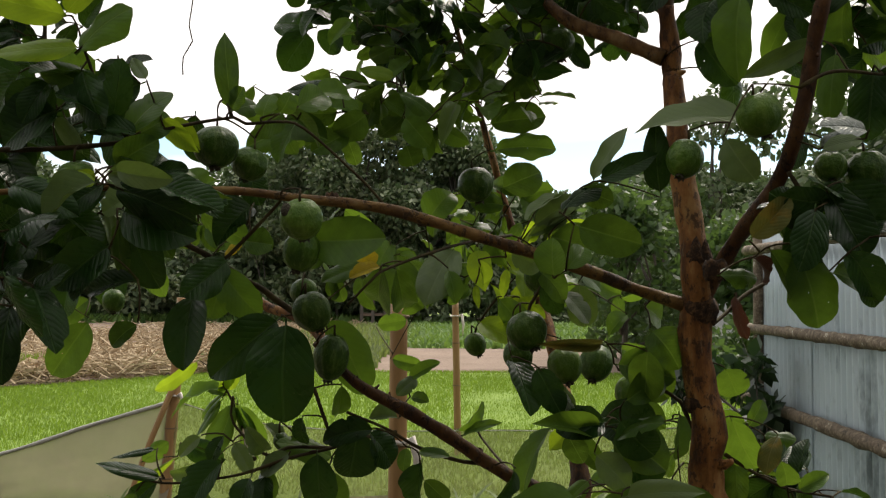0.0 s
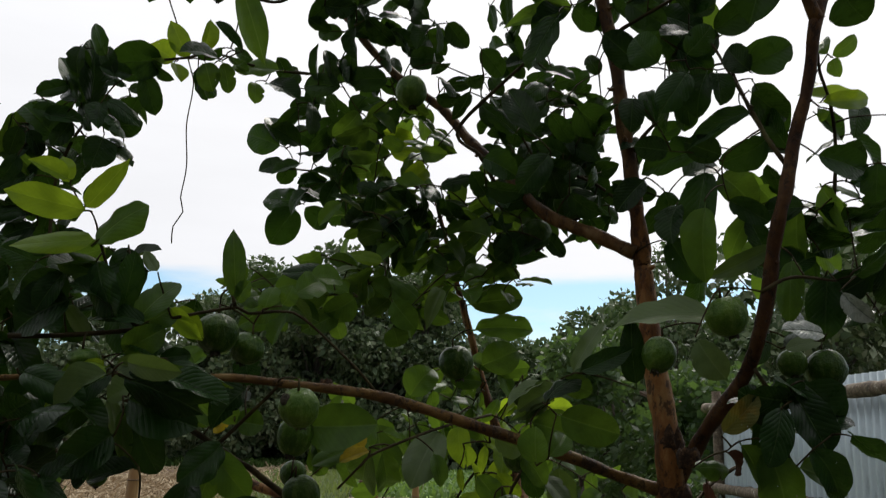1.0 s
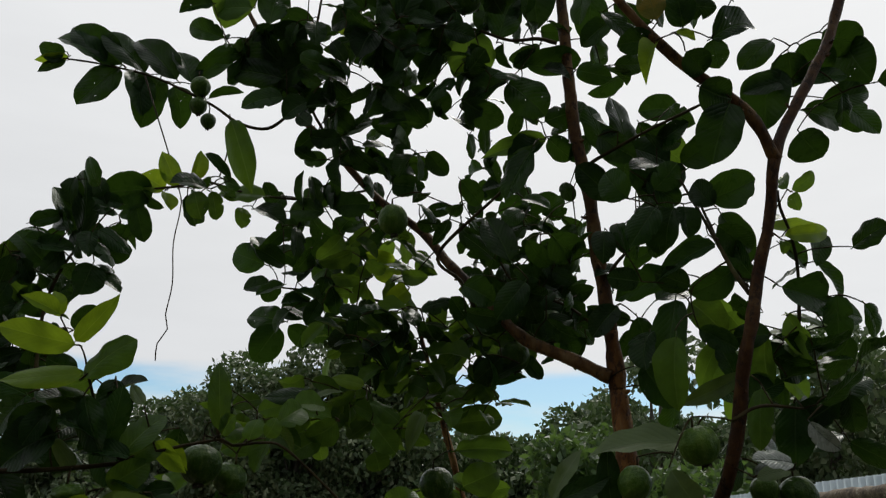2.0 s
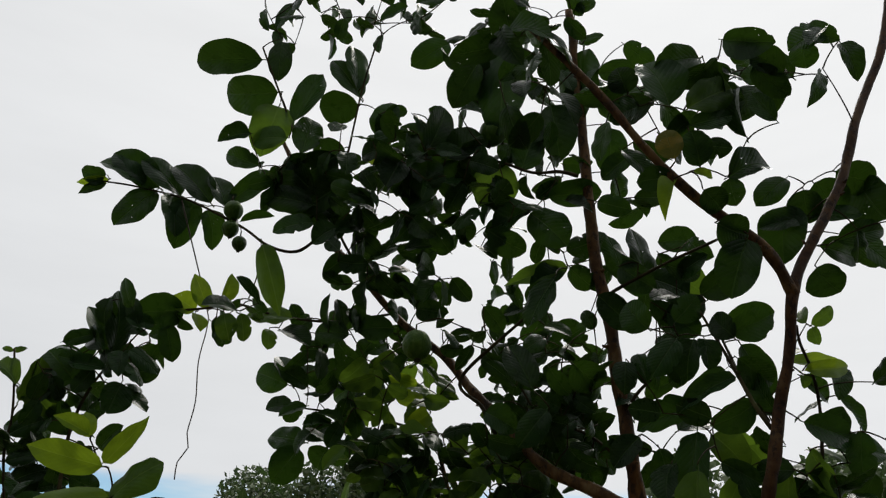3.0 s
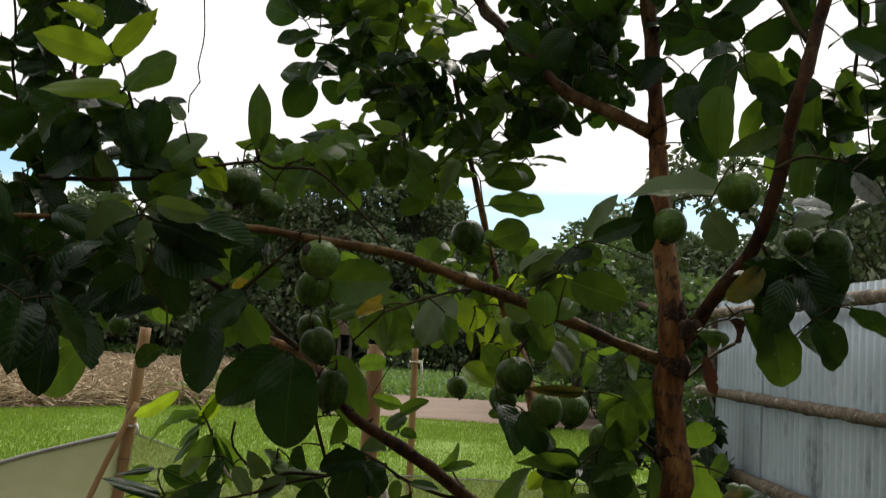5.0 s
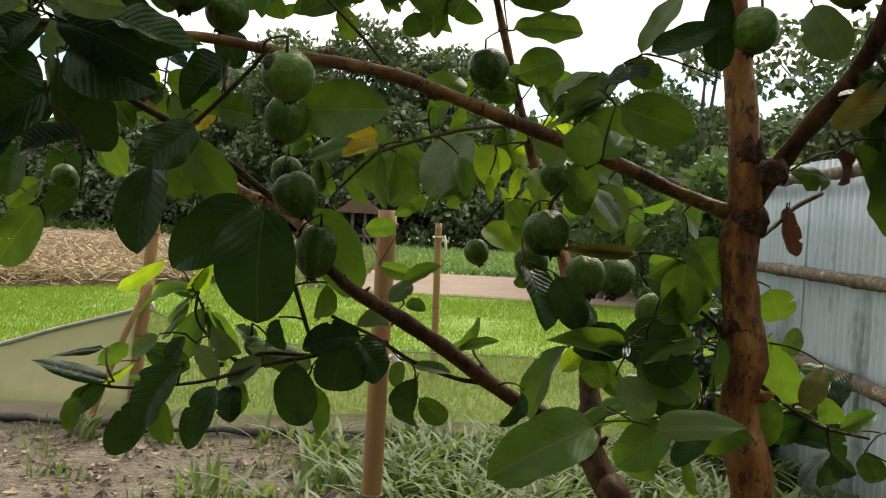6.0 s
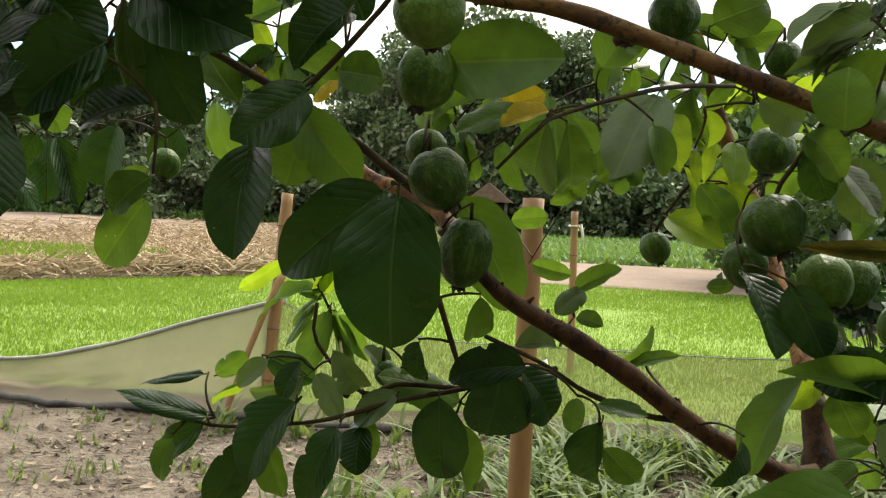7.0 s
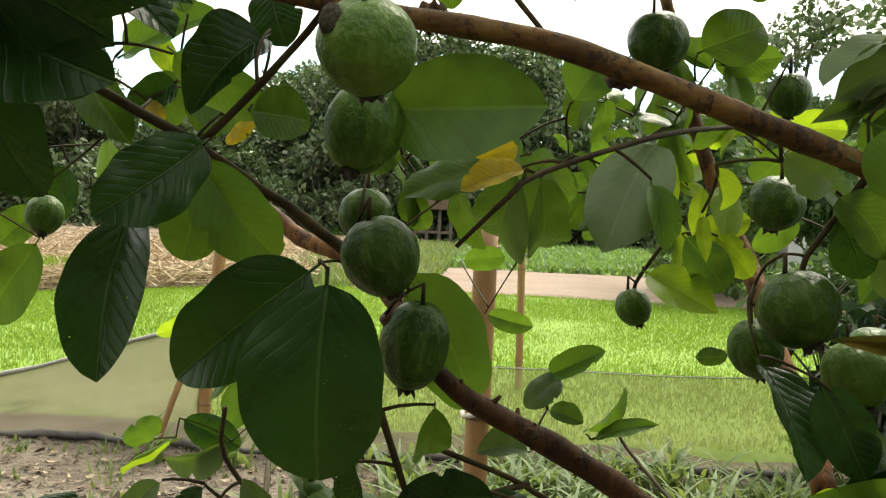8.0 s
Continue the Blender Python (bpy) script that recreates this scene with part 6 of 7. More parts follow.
leaf((-0.129, 1.131, 1.574), (-0.114, 1.13, 1.598), 0.026, 10, MID)
leaf((-0.355, 1.109, 1.493), (-0.43, 1.123, 1.439), 0.037, -20, MID)
leaf((-0.277, 1.134, 1.481), (-0.352, 1.146, 1.502), 0.031, 2, PALE)
leaf((-0.359, 1.125, 1.499), (-0.385, 1.108, 1.465), 0.024, -0, YOUNG)
leaf((-0.264, 1.108, 1.494), (-0.197, 1.094, 1.449), 0.044, -12, SHADED)
leaf((-0.406, 1.11, 1.601), (-0.459, 1.105, 1.565), 0.053, -24, SHADED)
leaf((-0.4, 1.106, 1.572), (-0.466, 1.096, 1.534), 0.062, 28, SHADED)
leaf((-0.441, 1.127, 1.633), (-0.465, 1.122, 1.656), 0.031, -17, SHADED)
# foliage about 1.12 m out
leaf((0.509, 1.123, 1.404), (0.54, 1.123, 1.31), 0.056, -24, MID)
leaf((0.546, 1.108, 1.377), (0.616, 1.117, 1.353), 0.051, -16, MID)
leaf((0.475, 1.117, 1.404), (0.51, 1.126, 1.346), 0.043, 6, MID)
leaf((0.543, 1.112, 1.474), (0.585, 1.098, 1.396), 0.057, -20, SHADED)
leaf((0.569, 1.125, 1.485), (0.628, 1.138, 1.43), 0.059, -21, SHADED)
leaf((0.45, 1.113, 1.419), (0.49, 1.092, 1.466), 0.032, 6, OCHRE)
leaf((0.455, 1.114, 1.394), (0.481, 1.136, 1.367), 0.024, -13, DEAD)
leaf((0.591, 1.124, 1.542), (0.546, 1.132, 1.535), 0.025, 25, PALE)
leaf((0.416, 1.127, 1.374), (0.473, 1.153, 1.376), 0.029, 5, MID)
leaf((0.417, 1.105, 1.537), (0.445, 1.095, 1.485), 0.041, 13, PALE)
# foliage about 1.16 m out
leaf((0.55, 1.148, 1.535), (0.602, 1.148, 1.559), 0.022, 17, SHINY)
# foliage about 1.2 m out
leaf((0.251, 1.19, 1.438), (0.33, 1.177, 1.412), 0.052, 21, MID)
leaf((0.228, 1.186, 1.46), (0.278, 1.211, 1.504), 0.034, -3, SHADED)
leaf((0.272, 1.207, 1.502), (0.315, 1.208, 1.578), 0.028, 25, PALE)
leaf((0.28, 1.19, 1.5), (0.352, 1.176, 1.534), 0.031, 0, SHADED)
leaf((0.358, 1.2, 1.485), (0.347, 1.19, 1.584), 0.030, -11, SHADED)
leaf((0.466, 1.188, 1.586), (0.325, 1.188, 1.579), 0.050, 19, PALE)
leaf((0.258, 1.211, 1.488), (0.299, 1.206, 1.472), 0.034, 27, MID)
leaf((0.22, 1.214, 1.374), (0.214, 1.203, 1.421), 0.048, -21, MID)
leaf((0.238, 1.21, 1.383), (0.268, 1.237, 1.417), 0.030, 8, MID)
leaf((0.569, 1.214, 1.688), (0.475, 1.213, 1.64), 0.030, 1, PALE)
leaf((0.461, 1.187, 1.74), (0.45, 1.179, 1.632), 0.045, 24, MID)
leaf((0.586, 1.188, 1.665), (0.566, 1.166, 1.577), 0.038, -26, MID)
leaf((0.642, 1.2, 1.646), (0.634, 1.206, 1.554), 0.057, 2, SHADED)
leaf((0.555, 1.211, 1.561), (0.535, 1.222, 1.52), 0.039, 8, SHADED)
# foliage about 1.35 m out
leaf((0.501, 1.345, 1.346), (0.512, 1.355, 1.281), 0.033, 40, DEAD)
leaf((0.272, 1.339, 1.363), (0.281, 1.347, 1.3), 0.047, -6, PALE)
leaf((0.333, 1.363, 1.246), (0.412, 1.338, 1.231), 0.056, -8, MID)
leaf((0.366, 1.358, 1.245), (0.407, 1.352, 1.196), 0.060, -2, MID)
leaf((0.38, 1.345, 1.296), (0.416, 1.321, 1.248), 0.061, -10, MID)
leaf((0.375, 1.361, 1.33), (0.406, 1.377, 1.311), 0.051, -11, MID)
leaf((0.497, 1.355, 1.165), (0.536, 1.373, 1.086), 0.052, 17, MID)
leaf((0.556, 1.337, 1.145), (0.53, 1.317, 1.097), 0.038, 26, OCHRE)
leaf((0.486, 1.343, 1.24), (0.509, 1.36, 1.194), 0.050, 7, MID)
leaf((0.58, 1.361, 1.069), (0.567, 1.336, 1.103), 0.031, 24, MID)
leaf((0.597, 1.361, 1.064), (0.634, 1.346, 1.09), 0.027, 12, MID)
leaf((0.385, 1.335, 1.166), (0.298, 1.357, 1.162), 0.071, -5, SHADED)
leaf((0.406, 1.357, 1.121), (0.334, 1.375, 1.11), 0.089, -27, SHADED)
# foliage about 1.45 m out
leaf((-0.097, 1.439, 1.677), (-0.18, 1.434, 1.672), 0.033, 9, SHADED)
leaf((-0.01, 1.46, 1.7), (-0.067, 1.458, 1.713), 0.028, 8, YOUNG)
leaf((-0.091, 1.459, 1.676), (-0.045, 1.48, 1.698), 0.033, -9, PALE)
leaf((-0.062, 1.449, 1.643), (-0.126, 1.429, 1.653), 0.038, 5, MID)
leaf((-0.052, 1.436, 1.631), (-0.098, 1.434, 1.598), 0.047, -19, MID)
leaf((-0.082, 1.449, 1.606), (-0.135, 1.43, 1.576), 0.043, -28, MID)
leaf((-0.154, 1.448, 1.615), (-0.247, 1.443, 1.585), 0.051, 2, MID)
leaf((0.002, 1.439, 1.668), (0.056, 1.439, 1.641), 0.033, -11, MID)
leaf((0.011, 1.437, 1.628), (0.047, 1.432, 1.582), 0.042, 9, MID)
leaf((0.013, 1.444, 1.584), (0.023, 1.457, 1.553), 0.043, 16, MID)
leaf((0.092, 1.435, 1.651), (0.067, 1.418, 1.583), 0.028, -12, PALE)
# foliage about 1.62 m out
leaf((0.154, 1.623, 1.654), (0.254, 1.622, 1.671), 0.061, 4, MID)
leaf((0.162, 1.607, 1.605), (0.268, 1.594, 1.613), 0.049, -19, MID)
leaf((0.179, 1.627, 1.539), (0.247, 1.638, 1.573), 0.066, -11, MID)
leaf((0.114, 1.631, 1.701), (0.154, 1.609, 1.749), 0.057, -27, MID)
leaf((0.162, 1.616, 1.708), (0.246, 1.626, 1.723), 0.045, 25, MID)
leaf((0.185, 1.62, 1.75), (0.297, 1.598, 1.751), 0.037, 5, SHADED)
leaf((0.044, 1.606, 1.48), (0.084, 1.625, 1.538), 0.061, -10, MID)
leaf((0.132, 1.608, 1.426), (0.141, 1.587, 1.356), 0.044, 7, YOUNG)
leaf((-0.014, 1.631, 1.427), (0.004, 1.621, 1.324), 0.085, -25, MID)
leaf((0.184, 1.61, 1.392), (0.174, 1.606, 1.342), 0.018, -7, YOUNG)
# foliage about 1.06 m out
leaf((0.527, 1.062, 2.069), (0.496, 1.072, 1.977), 0.067, -10, SHADED)
leaf((0.485, 1.065, 2.094), (0.535, 1.072, 2.078), 0.054, 16, SHADED)
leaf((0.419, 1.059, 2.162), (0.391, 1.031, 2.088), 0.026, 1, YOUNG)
leaf((0.423, 1.071, 2.175), (0.367, 1.079, 2.169), 0.041, 8, SHADED)
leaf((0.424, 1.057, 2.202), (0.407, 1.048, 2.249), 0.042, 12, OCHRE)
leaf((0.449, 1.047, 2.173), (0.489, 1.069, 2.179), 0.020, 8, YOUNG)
leaf((0.47, 1.074, 2.201), (0.454, 1.052, 2.255), 0.048, -22, SHADED)
leaf((0.46, 1.072, 2.239), (0.525, 1.066, 2.236), 0.037, -13, SHADED)
leaf((0.508, 1.056, 2.177), (0.589, 1.066, 2.226), 0.042, -19, SHADED)
leaf((0.509, 1.06, 2.173), (0.518, 1.069, 2.13), 0.042, 12, SHADED)
leaf((0.462, 1.045, 2.141), (0.497, 1.064, 2.116), 0.045, -4, SHADED)
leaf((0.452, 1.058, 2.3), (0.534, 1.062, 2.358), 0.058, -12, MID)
leaf((0.46, 1.072, 2.277), (0.526, 1.054, 2.293), 0.039, 2, SHADED)
leaf((0.422, 1.05, 2.301), (0.391, 1.057, 2.399), 0.071, 23, SHADED)
leaf((0.357, 1.071, 2.332), (0.339, 1.05, 2.367), 0.052, 7, SHADED)
leaf((0.485, 1.072, 2.416), (0.405, 1.054, 2.382), 0.050, -5, SHADED)
leaf((0.546, 1.066, 2.257), (0.542, 1.081, 2.375), 0.033, -3, SHADED)
leaf((0.6, 1.064, 2.29), (0.566, 1.074, 2.35), 0.033, -8, SHADED)
leaf((0.573, 1.065, 2.398), (0.63, 1.069, 2.344), 0.044, 11, SHADED)
leaf((0.623, 1.06, 2.385), (0.567, 1.051, 2.419), 0.043, -4, SHADED)
leaf((0.696, 1.073, 2.402), (0.665, 1.054, 2.325), 0.028, -20, SHADED)
leaf((0.657, 1.045, 2.439), (0.662, 1.066, 2.4), 0.055, 27, SHADED)
leaf((0.727, 1.052, 2.45), (0.743, 1.038, 2.376), 0.036, -17, SHADED)
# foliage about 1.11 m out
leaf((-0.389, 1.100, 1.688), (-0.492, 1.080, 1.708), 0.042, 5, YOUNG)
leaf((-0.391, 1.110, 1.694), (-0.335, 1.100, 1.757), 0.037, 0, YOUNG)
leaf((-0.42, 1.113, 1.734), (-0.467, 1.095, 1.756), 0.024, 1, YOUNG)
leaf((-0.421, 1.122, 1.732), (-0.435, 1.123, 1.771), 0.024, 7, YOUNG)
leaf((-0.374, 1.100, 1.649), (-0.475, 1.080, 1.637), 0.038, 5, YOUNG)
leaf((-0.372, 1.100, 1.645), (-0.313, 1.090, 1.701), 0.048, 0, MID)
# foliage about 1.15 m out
leaf((0.615, 1.143, 1.81), (0.686, 1.135, 1.784), 0.049, 0, SHADED)
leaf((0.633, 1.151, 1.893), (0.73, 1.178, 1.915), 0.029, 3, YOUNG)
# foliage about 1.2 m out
leaf((0.668, 1.203, 2.265), (0.61, 1.202, 2.211), 0.048, 18, SHADED)
leaf((0.69, 1.191, 2.236), (0.703, 1.214, 2.182), 0.059, -2, SHADED)
leaf((0.665, 1.209, 2.212), (0.646, 1.227, 2.115), 0.088, 23, SHADED)
leaf((0.716, 1.2, 2.256), (0.762, 1.207, 2.205), 0.070, 3, SHADED)
leaf((0.754, 1.191, 2.276), (0.822, 1.191, 2.256), 0.065, 24, SHADED)
leaf((0.802, 1.212, 2.267), (0.818, 1.184, 2.186), 0.081, 9, SHADED)
leaf((0.739, 1.195, 2.143), (0.817, 1.173, 2.165), 0.043, -20, SHADED)
leaf((0.715, 1.209, 2.137), (0.797, 1.236, 2.134), 0.053, 1, SHADED)
leaf((0.695, 1.197, 2.09), (0.726, 1.197, 2.045), 0.062, 18, SHADED)
leaf((0.541, 1.207, 1.97), (0.606, 1.181, 1.994), 0.049, 30, SHADED)
leaf((0.54, 1.191, 1.955), (0.512, 1.213, 2.002), 0.042, -0, SHADED)
leaf((0.548, 1.205, 1.925), (0.61, 1.221, 1.888), 0.048, 8, SHADED)
leaf((0.597, 1.207, 1.841), (0.566, 1.21, 1.899), 0.039, -15, SHADED)
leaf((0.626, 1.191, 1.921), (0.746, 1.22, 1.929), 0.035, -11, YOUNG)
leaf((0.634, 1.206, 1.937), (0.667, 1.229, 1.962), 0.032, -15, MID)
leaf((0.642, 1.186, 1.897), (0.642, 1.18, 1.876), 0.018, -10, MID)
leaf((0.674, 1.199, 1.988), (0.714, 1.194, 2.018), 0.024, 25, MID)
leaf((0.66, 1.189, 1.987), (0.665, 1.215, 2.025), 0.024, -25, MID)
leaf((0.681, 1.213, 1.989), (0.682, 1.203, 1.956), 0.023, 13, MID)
leaf((0.534, 1.185, 1.891), (0.44, 1.182, 1.839), 0.027, 10, SHADED)
leaf((0.566, 1.204, 1.849), (0.506, 1.222, 1.812), 0.044, -19, SHADED)
leaf((0.494, 1.197, 1.823), (0.441, 1.204, 1.841), 0.039, -26, SHADED)
leaf((0.418, 1.21, 1.831), (0.368, 1.205, 1.835), 0.037, -14, SHADED)
leaf((0.401, 1.192, 1.963), (0.364, 1.201, 2.008), 0.052, -25, SHADED)
leaf((0.446, 1.192, 1.949), (0.401, 1.181, 1.887), 0.049, -14, SHADED)
leaf((0.478, 1.207, 1.956), (0.459, 1.212, 1.89), 0.046, 23, SHADED)
leaf((0.497, 1.206, 1.957), (0.498, 1.194, 1.905), 0.043, -10, SHADED)
leaf((0.446, 1.189, 1.977), (0.481, 1.173, 2.018), 0.042, 6, SHADED)
leaf((0.366, 1.207, 1.912), (0.359, 1.195, 1.859), 0.038, -9, SHADED)
leaf((0.401, 1.209, 1.874), (0.391, 1.237, 1.943), 0.029, -23, SHADED)
leaf((0.66, 1.187, 1.83), (0.721, 1.203, 1.801), 0.048, -0, SHADED)
leaf((0.686, 1.198, 1.789), (0.77, 1.206, 1.787), 0.045, 15, SHADED)
# foliage about 1.2 m out
leaf((-0.395, 1.208, 1.659), (-0.459, 1.226, 1.644), 0.044, -10, MID)
leaf((-0.368, 1.208, 1.632), (-0.318, 1.181, 1.662), 0.037, -27, SHADED)
leaf((-0.356, 1.187, 1.657), (-0.358, 1.176, 1.604), 0.039, 13, SHADED)
# foliage about 1.3 m out
leaf((0.5, 1.293, 1.826), (0.473, 1.284, 1.697), 0.062, 4, SHADED)
leaf((0.572, 1.299, 1.761), (0.535, 1.325, 1.681), 0.035, -17, MID)
leaf((0.526, 1.294, 1.823), (0.572, 1.269, 1.768), 0.057, -18, MID)
leaf((0.457, 1.303, 1.774), (0.428, 1.276, 1.712), 0.041, 25, SHADED)
# foliage about 1.36 m out
leaf((0.462, 1.37, 2.132), (0.539, 1.377, 2.111), 0.069, -18, SHADED)
leaf((0.587, 1.347, 2.045), (0.669, 1.32, 2.053), 0.055, 30, SHADED)
leaf((0.614, 1.353, 2.004), (0.664, 1.355, 1.914), 0.057, -20, SHADED)
leaf((0.584, 1.364, 1.96), (0.494, 1.352, 1.886), 0.035, 16, SHADED)
leaf((0.638, 1.361, 1.898), (0.564, 1.377, 1.871), 0.037, -14, SHADED)
leaf((0.493, 1.362, 1.989), (0.504, 1.385, 1.925), 0.045, -27, SHADED)
leaf((0.464, 1.373, 1.985), (0.458, 1.378, 1.919), 0.048, 28, SHADED)
leaf((0.519, 1.354, 1.885), (0.418, 1.353, 1.852), 0.044, 10, SHADED)
leaf((0.565, 1.363, 1.847), (0.614, 1.37, 1.799), 0.061, 20, MID)
leaf((0.418, 1.35, 1.827), (0.373, 1.363, 1.777), 0.048, -3, SHADED)
leaf((0.239, 1.372, 1.91), (0.199, 1.399, 2.002), 0.057, -3, SHADED)
leaf((0.276, 1.356, 2.113), (0.226, 1.38, 2.029), 0.066, 25, SHADED)
leaf((0.311, 1.368, 1.956), (0.366, 1.392, 1.921), 0.064, 25, SHADED)
leaf((0.155, 1.36, 1.86), (0.209, 1.351, 1.831), 0.049, -25, SHADED)
leaf((0.262, 1.358, 1.868), (0.213, 1.341, 1.799), 0.048, 13, SHADED)
leaf((0.67, 1.363, 1.827), (0.61, 1.39, 1.83), 0.046, 11, SHADED)
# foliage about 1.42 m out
leaf((0.031, 1.421, 2.408), (-0.021, 1.403, 2.46), 0.065, 14, SHADED)
leaf((0.031, 1.417, 2.398), (0.072, 1.409, 2.513), 0.064, 23, SHADED)
leaf((0.075, 1.417, 2.396), (0.143, 1.408, 2.462), 0.065, -9, SHADED)
leaf((-0.016, 1.419, 2.388), (-0.045, 1.395, 2.316), 0.059, 3, SHADED)
leaf((0.032, 1.433, 2.4), (0.034, 1.436, 2.315), 0.071, 14, SHADED)
leaf((0.101, 1.433, 2.4), (0.08, 1.454, 2.32), 0.073, 14, SHADED)
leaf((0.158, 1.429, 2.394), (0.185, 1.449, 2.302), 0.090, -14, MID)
leaf((0.224, 1.419, 2.375), (0.252, 1.41, 2.466), 0.064, -13, SHADED)
leaf((0.192, 1.422, 2.392), (0.202, 1.411, 2.434), 0.039, 7, SHADED)
leaf((0.19, 1.422, 2.691), (0.179, 1.399, 2.463), 0.097, -3, SHADED)
leaf((0.139, 1.417, 2.637), (0.126, 1.429, 2.55), 0.072, -23, SHADED)
leaf((0.068, 1.41, 2.678), (-0.009, 1.411, 2.617), 0.060, -5, SHADED)
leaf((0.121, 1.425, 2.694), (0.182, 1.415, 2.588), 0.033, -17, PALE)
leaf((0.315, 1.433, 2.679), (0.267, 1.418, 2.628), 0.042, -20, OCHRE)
leaf((0.286, 1.413, 2.536), (0.306, 1.404, 2.403), 0.067, -15, SHADED)
leaf((0.411, 1.421, 2.492), (0.415, 1.447, 2.392), 0.070, -21, SHADED)
leaf((0.357, 1.417, 2.686), (0.342, 1.428, 2.502), 0.105, 22, SHADED)
leaf((0.282, 1.435, 2.328), (0.387, 1.414, 2.337), 0.052, 2, SHADED)
leaf((0.249, 1.431, 2.298), (0.168, 1.405, 2.241), 0.050, 5, SHADED)
leaf((0.16, 1.41, 2.231), (0.234, 1.426, 2.195), 0.055, 25, SHADED)
leaf((0.245, 1.421, 2.282), (0.311, 1.392, 2.208), 0.074, -24, SHADED)
leaf((0.314, 1.417, 2.201), (0.408, 1.438, 2.252), 0.050, -15, SHADED)
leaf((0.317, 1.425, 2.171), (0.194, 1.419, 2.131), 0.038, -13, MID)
leaf((0.308, 1.426, 2.164), (0.243, 1.415, 2.114), 0.046, -7, SHADED)
leaf((0.32, 1.428, 2.17), (0.361, 1.428, 2.127), 0.050, 16, SHADED)
leaf((0.425, 1.42, 2.143), (0.397, 1.4, 2.235), 0.050, -3, SHADED)
leaf((0.472, 1.431, 2.151), (0.454, 1.435, 2.274), 0.068, 26, SHADED)
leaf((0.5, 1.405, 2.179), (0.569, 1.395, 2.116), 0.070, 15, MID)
leaf((0.482, 1.426, 2.151), (0.423, 1.429, 2.139), 0.058, 9, SHADED)
leaf((0.578, 1.431, 2.246), (0.502, 1.442, 2.246), 0.056, 3, SHADED)
# foliage about 1.45 m out
leaf((-0.537, 1.439, 1.952), (-0.562, 1.414, 2.041), 0.056, 16, SHADED)
leaf((-0.52, 1.436, 1.95), (-0.513, 1.409, 2.067), 0.064, 25, SHADED)
leaf((-0.582, 1.458, 1.901), (-0.646, 1.451, 1.962), 0.076, -17, SHADED)
leaf((-0.607, 1.461, 1.869), (-0.592, 1.478, 1.809), 0.044, 9, SHADED)
leaf((-0.495, 1.451, 1.926), (-0.437, 1.452, 1.926), 0.042, 27, SHADED)
leaf((-0.409, 1.451, 2.05), (-0.496, 1.426, 2.03), 0.068, -24, SHADED)
leaf((-0.439, 1.453, 2.022), (-0.419, 1.467, 1.954), 0.041, 7, SHADED)
leaf((-0.39, 1.457, 2.054), (-0.435, 1.445, 2.078), 0.045, -3, YOUNG)
leaf((-0.385, 1.443, 2.042), (-0.368, 1.435, 2.006), 0.034, -5, YOUNG)
leaf((-0.37, 1.46, 2.061), (-0.398, 1.439, 2.123), 0.040, -16, YOUNG)
leaf((-0.336, 1.456, 2.05), (-0.319, 1.45, 1.997), 0.043, -9, MID)
leaf((-0.306, 1.464, 2.055), (-0.294, 1.488, 2.007), 0.036, -16, MID)
leaf((-0.335, 1.44, 2.067), (-0.324, 1.439, 2.128), 0.028, 4, YOUNG)
leaf((-0.279, 1.445, 2.194), (-0.231, 1.451, 2.055), 0.051, 10, MID)
leaf((-0.508, 1.459, 1.896), (-0.445, 1.444, 1.863), 0.044, 8, SHADED)
leaf((-0.494, 1.437, 1.9), (-0.498, 1.411, 1.84), 0.052, -25, SHADED)
leaf((-0.68, 1.438, 1.889), (-0.733, 1.455, 1.941), 0.033, -7, MID)
leaf((-0.679, 1.45, 1.893), (-0.607, 1.447, 1.844), 0.049, -16, MID)
leaf((-0.666, 1.436, 1.858), (-0.631, 1.417, 1.93), 0.049, 20, MID)
leaf((-0.703, 1.445, 1.952), (-0.722, 1.44, 1.956), 0.011, -13, MID)
leaf((-0.708, 1.457, 1.956), (-0.689, 1.469, 1.969), 0.010, -7, MID)
leaf((-0.675, 1.45, 1.82), (-0.634, 1.444, 1.837), 0.036, 4, SHADED)
leaf((-0.612, 1.453, 1.763), (-0.664, 1.457, 1.751), 0.034, 22, SHADED)
leaf((-0.604, 1.464, 1.746), (-0.644, 1.437, 1.724), 0.040, -7, SHADED)
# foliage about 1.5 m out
leaf((-0.348, 1.505, 2.676), (-0.508, 1.525, 2.68), 0.073, -4, SHADED)
leaf((-0.304, 1.508, 2.591), (-0.429, 1.53, 2.591), 0.085, -22, SHADED)
leaf((-0.309, 1.51, 2.732), (-0.305, 1.504, 2.628), 0.053, -1, SHADED)
leaf((-0.256, 1.489, 2.509), (-0.206, 1.501, 2.65), 0.059, -12, SHADED)
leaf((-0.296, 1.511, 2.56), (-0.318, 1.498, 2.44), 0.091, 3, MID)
leaf((-0.32, 1.497, 2.398), (-0.397, 1.504, 2.432), 0.044, -17, SHADED)
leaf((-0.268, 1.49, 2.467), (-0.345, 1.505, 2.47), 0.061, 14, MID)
leaf((-0.233, 1.502, 2.438), (-0.222, 1.527, 2.548), 0.062, -16, SHADED)
leaf((-0.119, 1.511, 2.593), (-0.183, 1.491, 2.684), 0.069, 26, SHADED)
leaf((-0.128, 1.504, 2.613), (-0.139, 1.51, 2.739), 0.064, 26, SHADED)
leaf((-0.125, 1.509, 2.572), (-0.212, 1.526, 2.567), 0.071, -25, SHADED)
leaf((-0.057, 1.496, 2.479), (-0.06, 1.471, 2.564), 0.065, -17, SHADED)
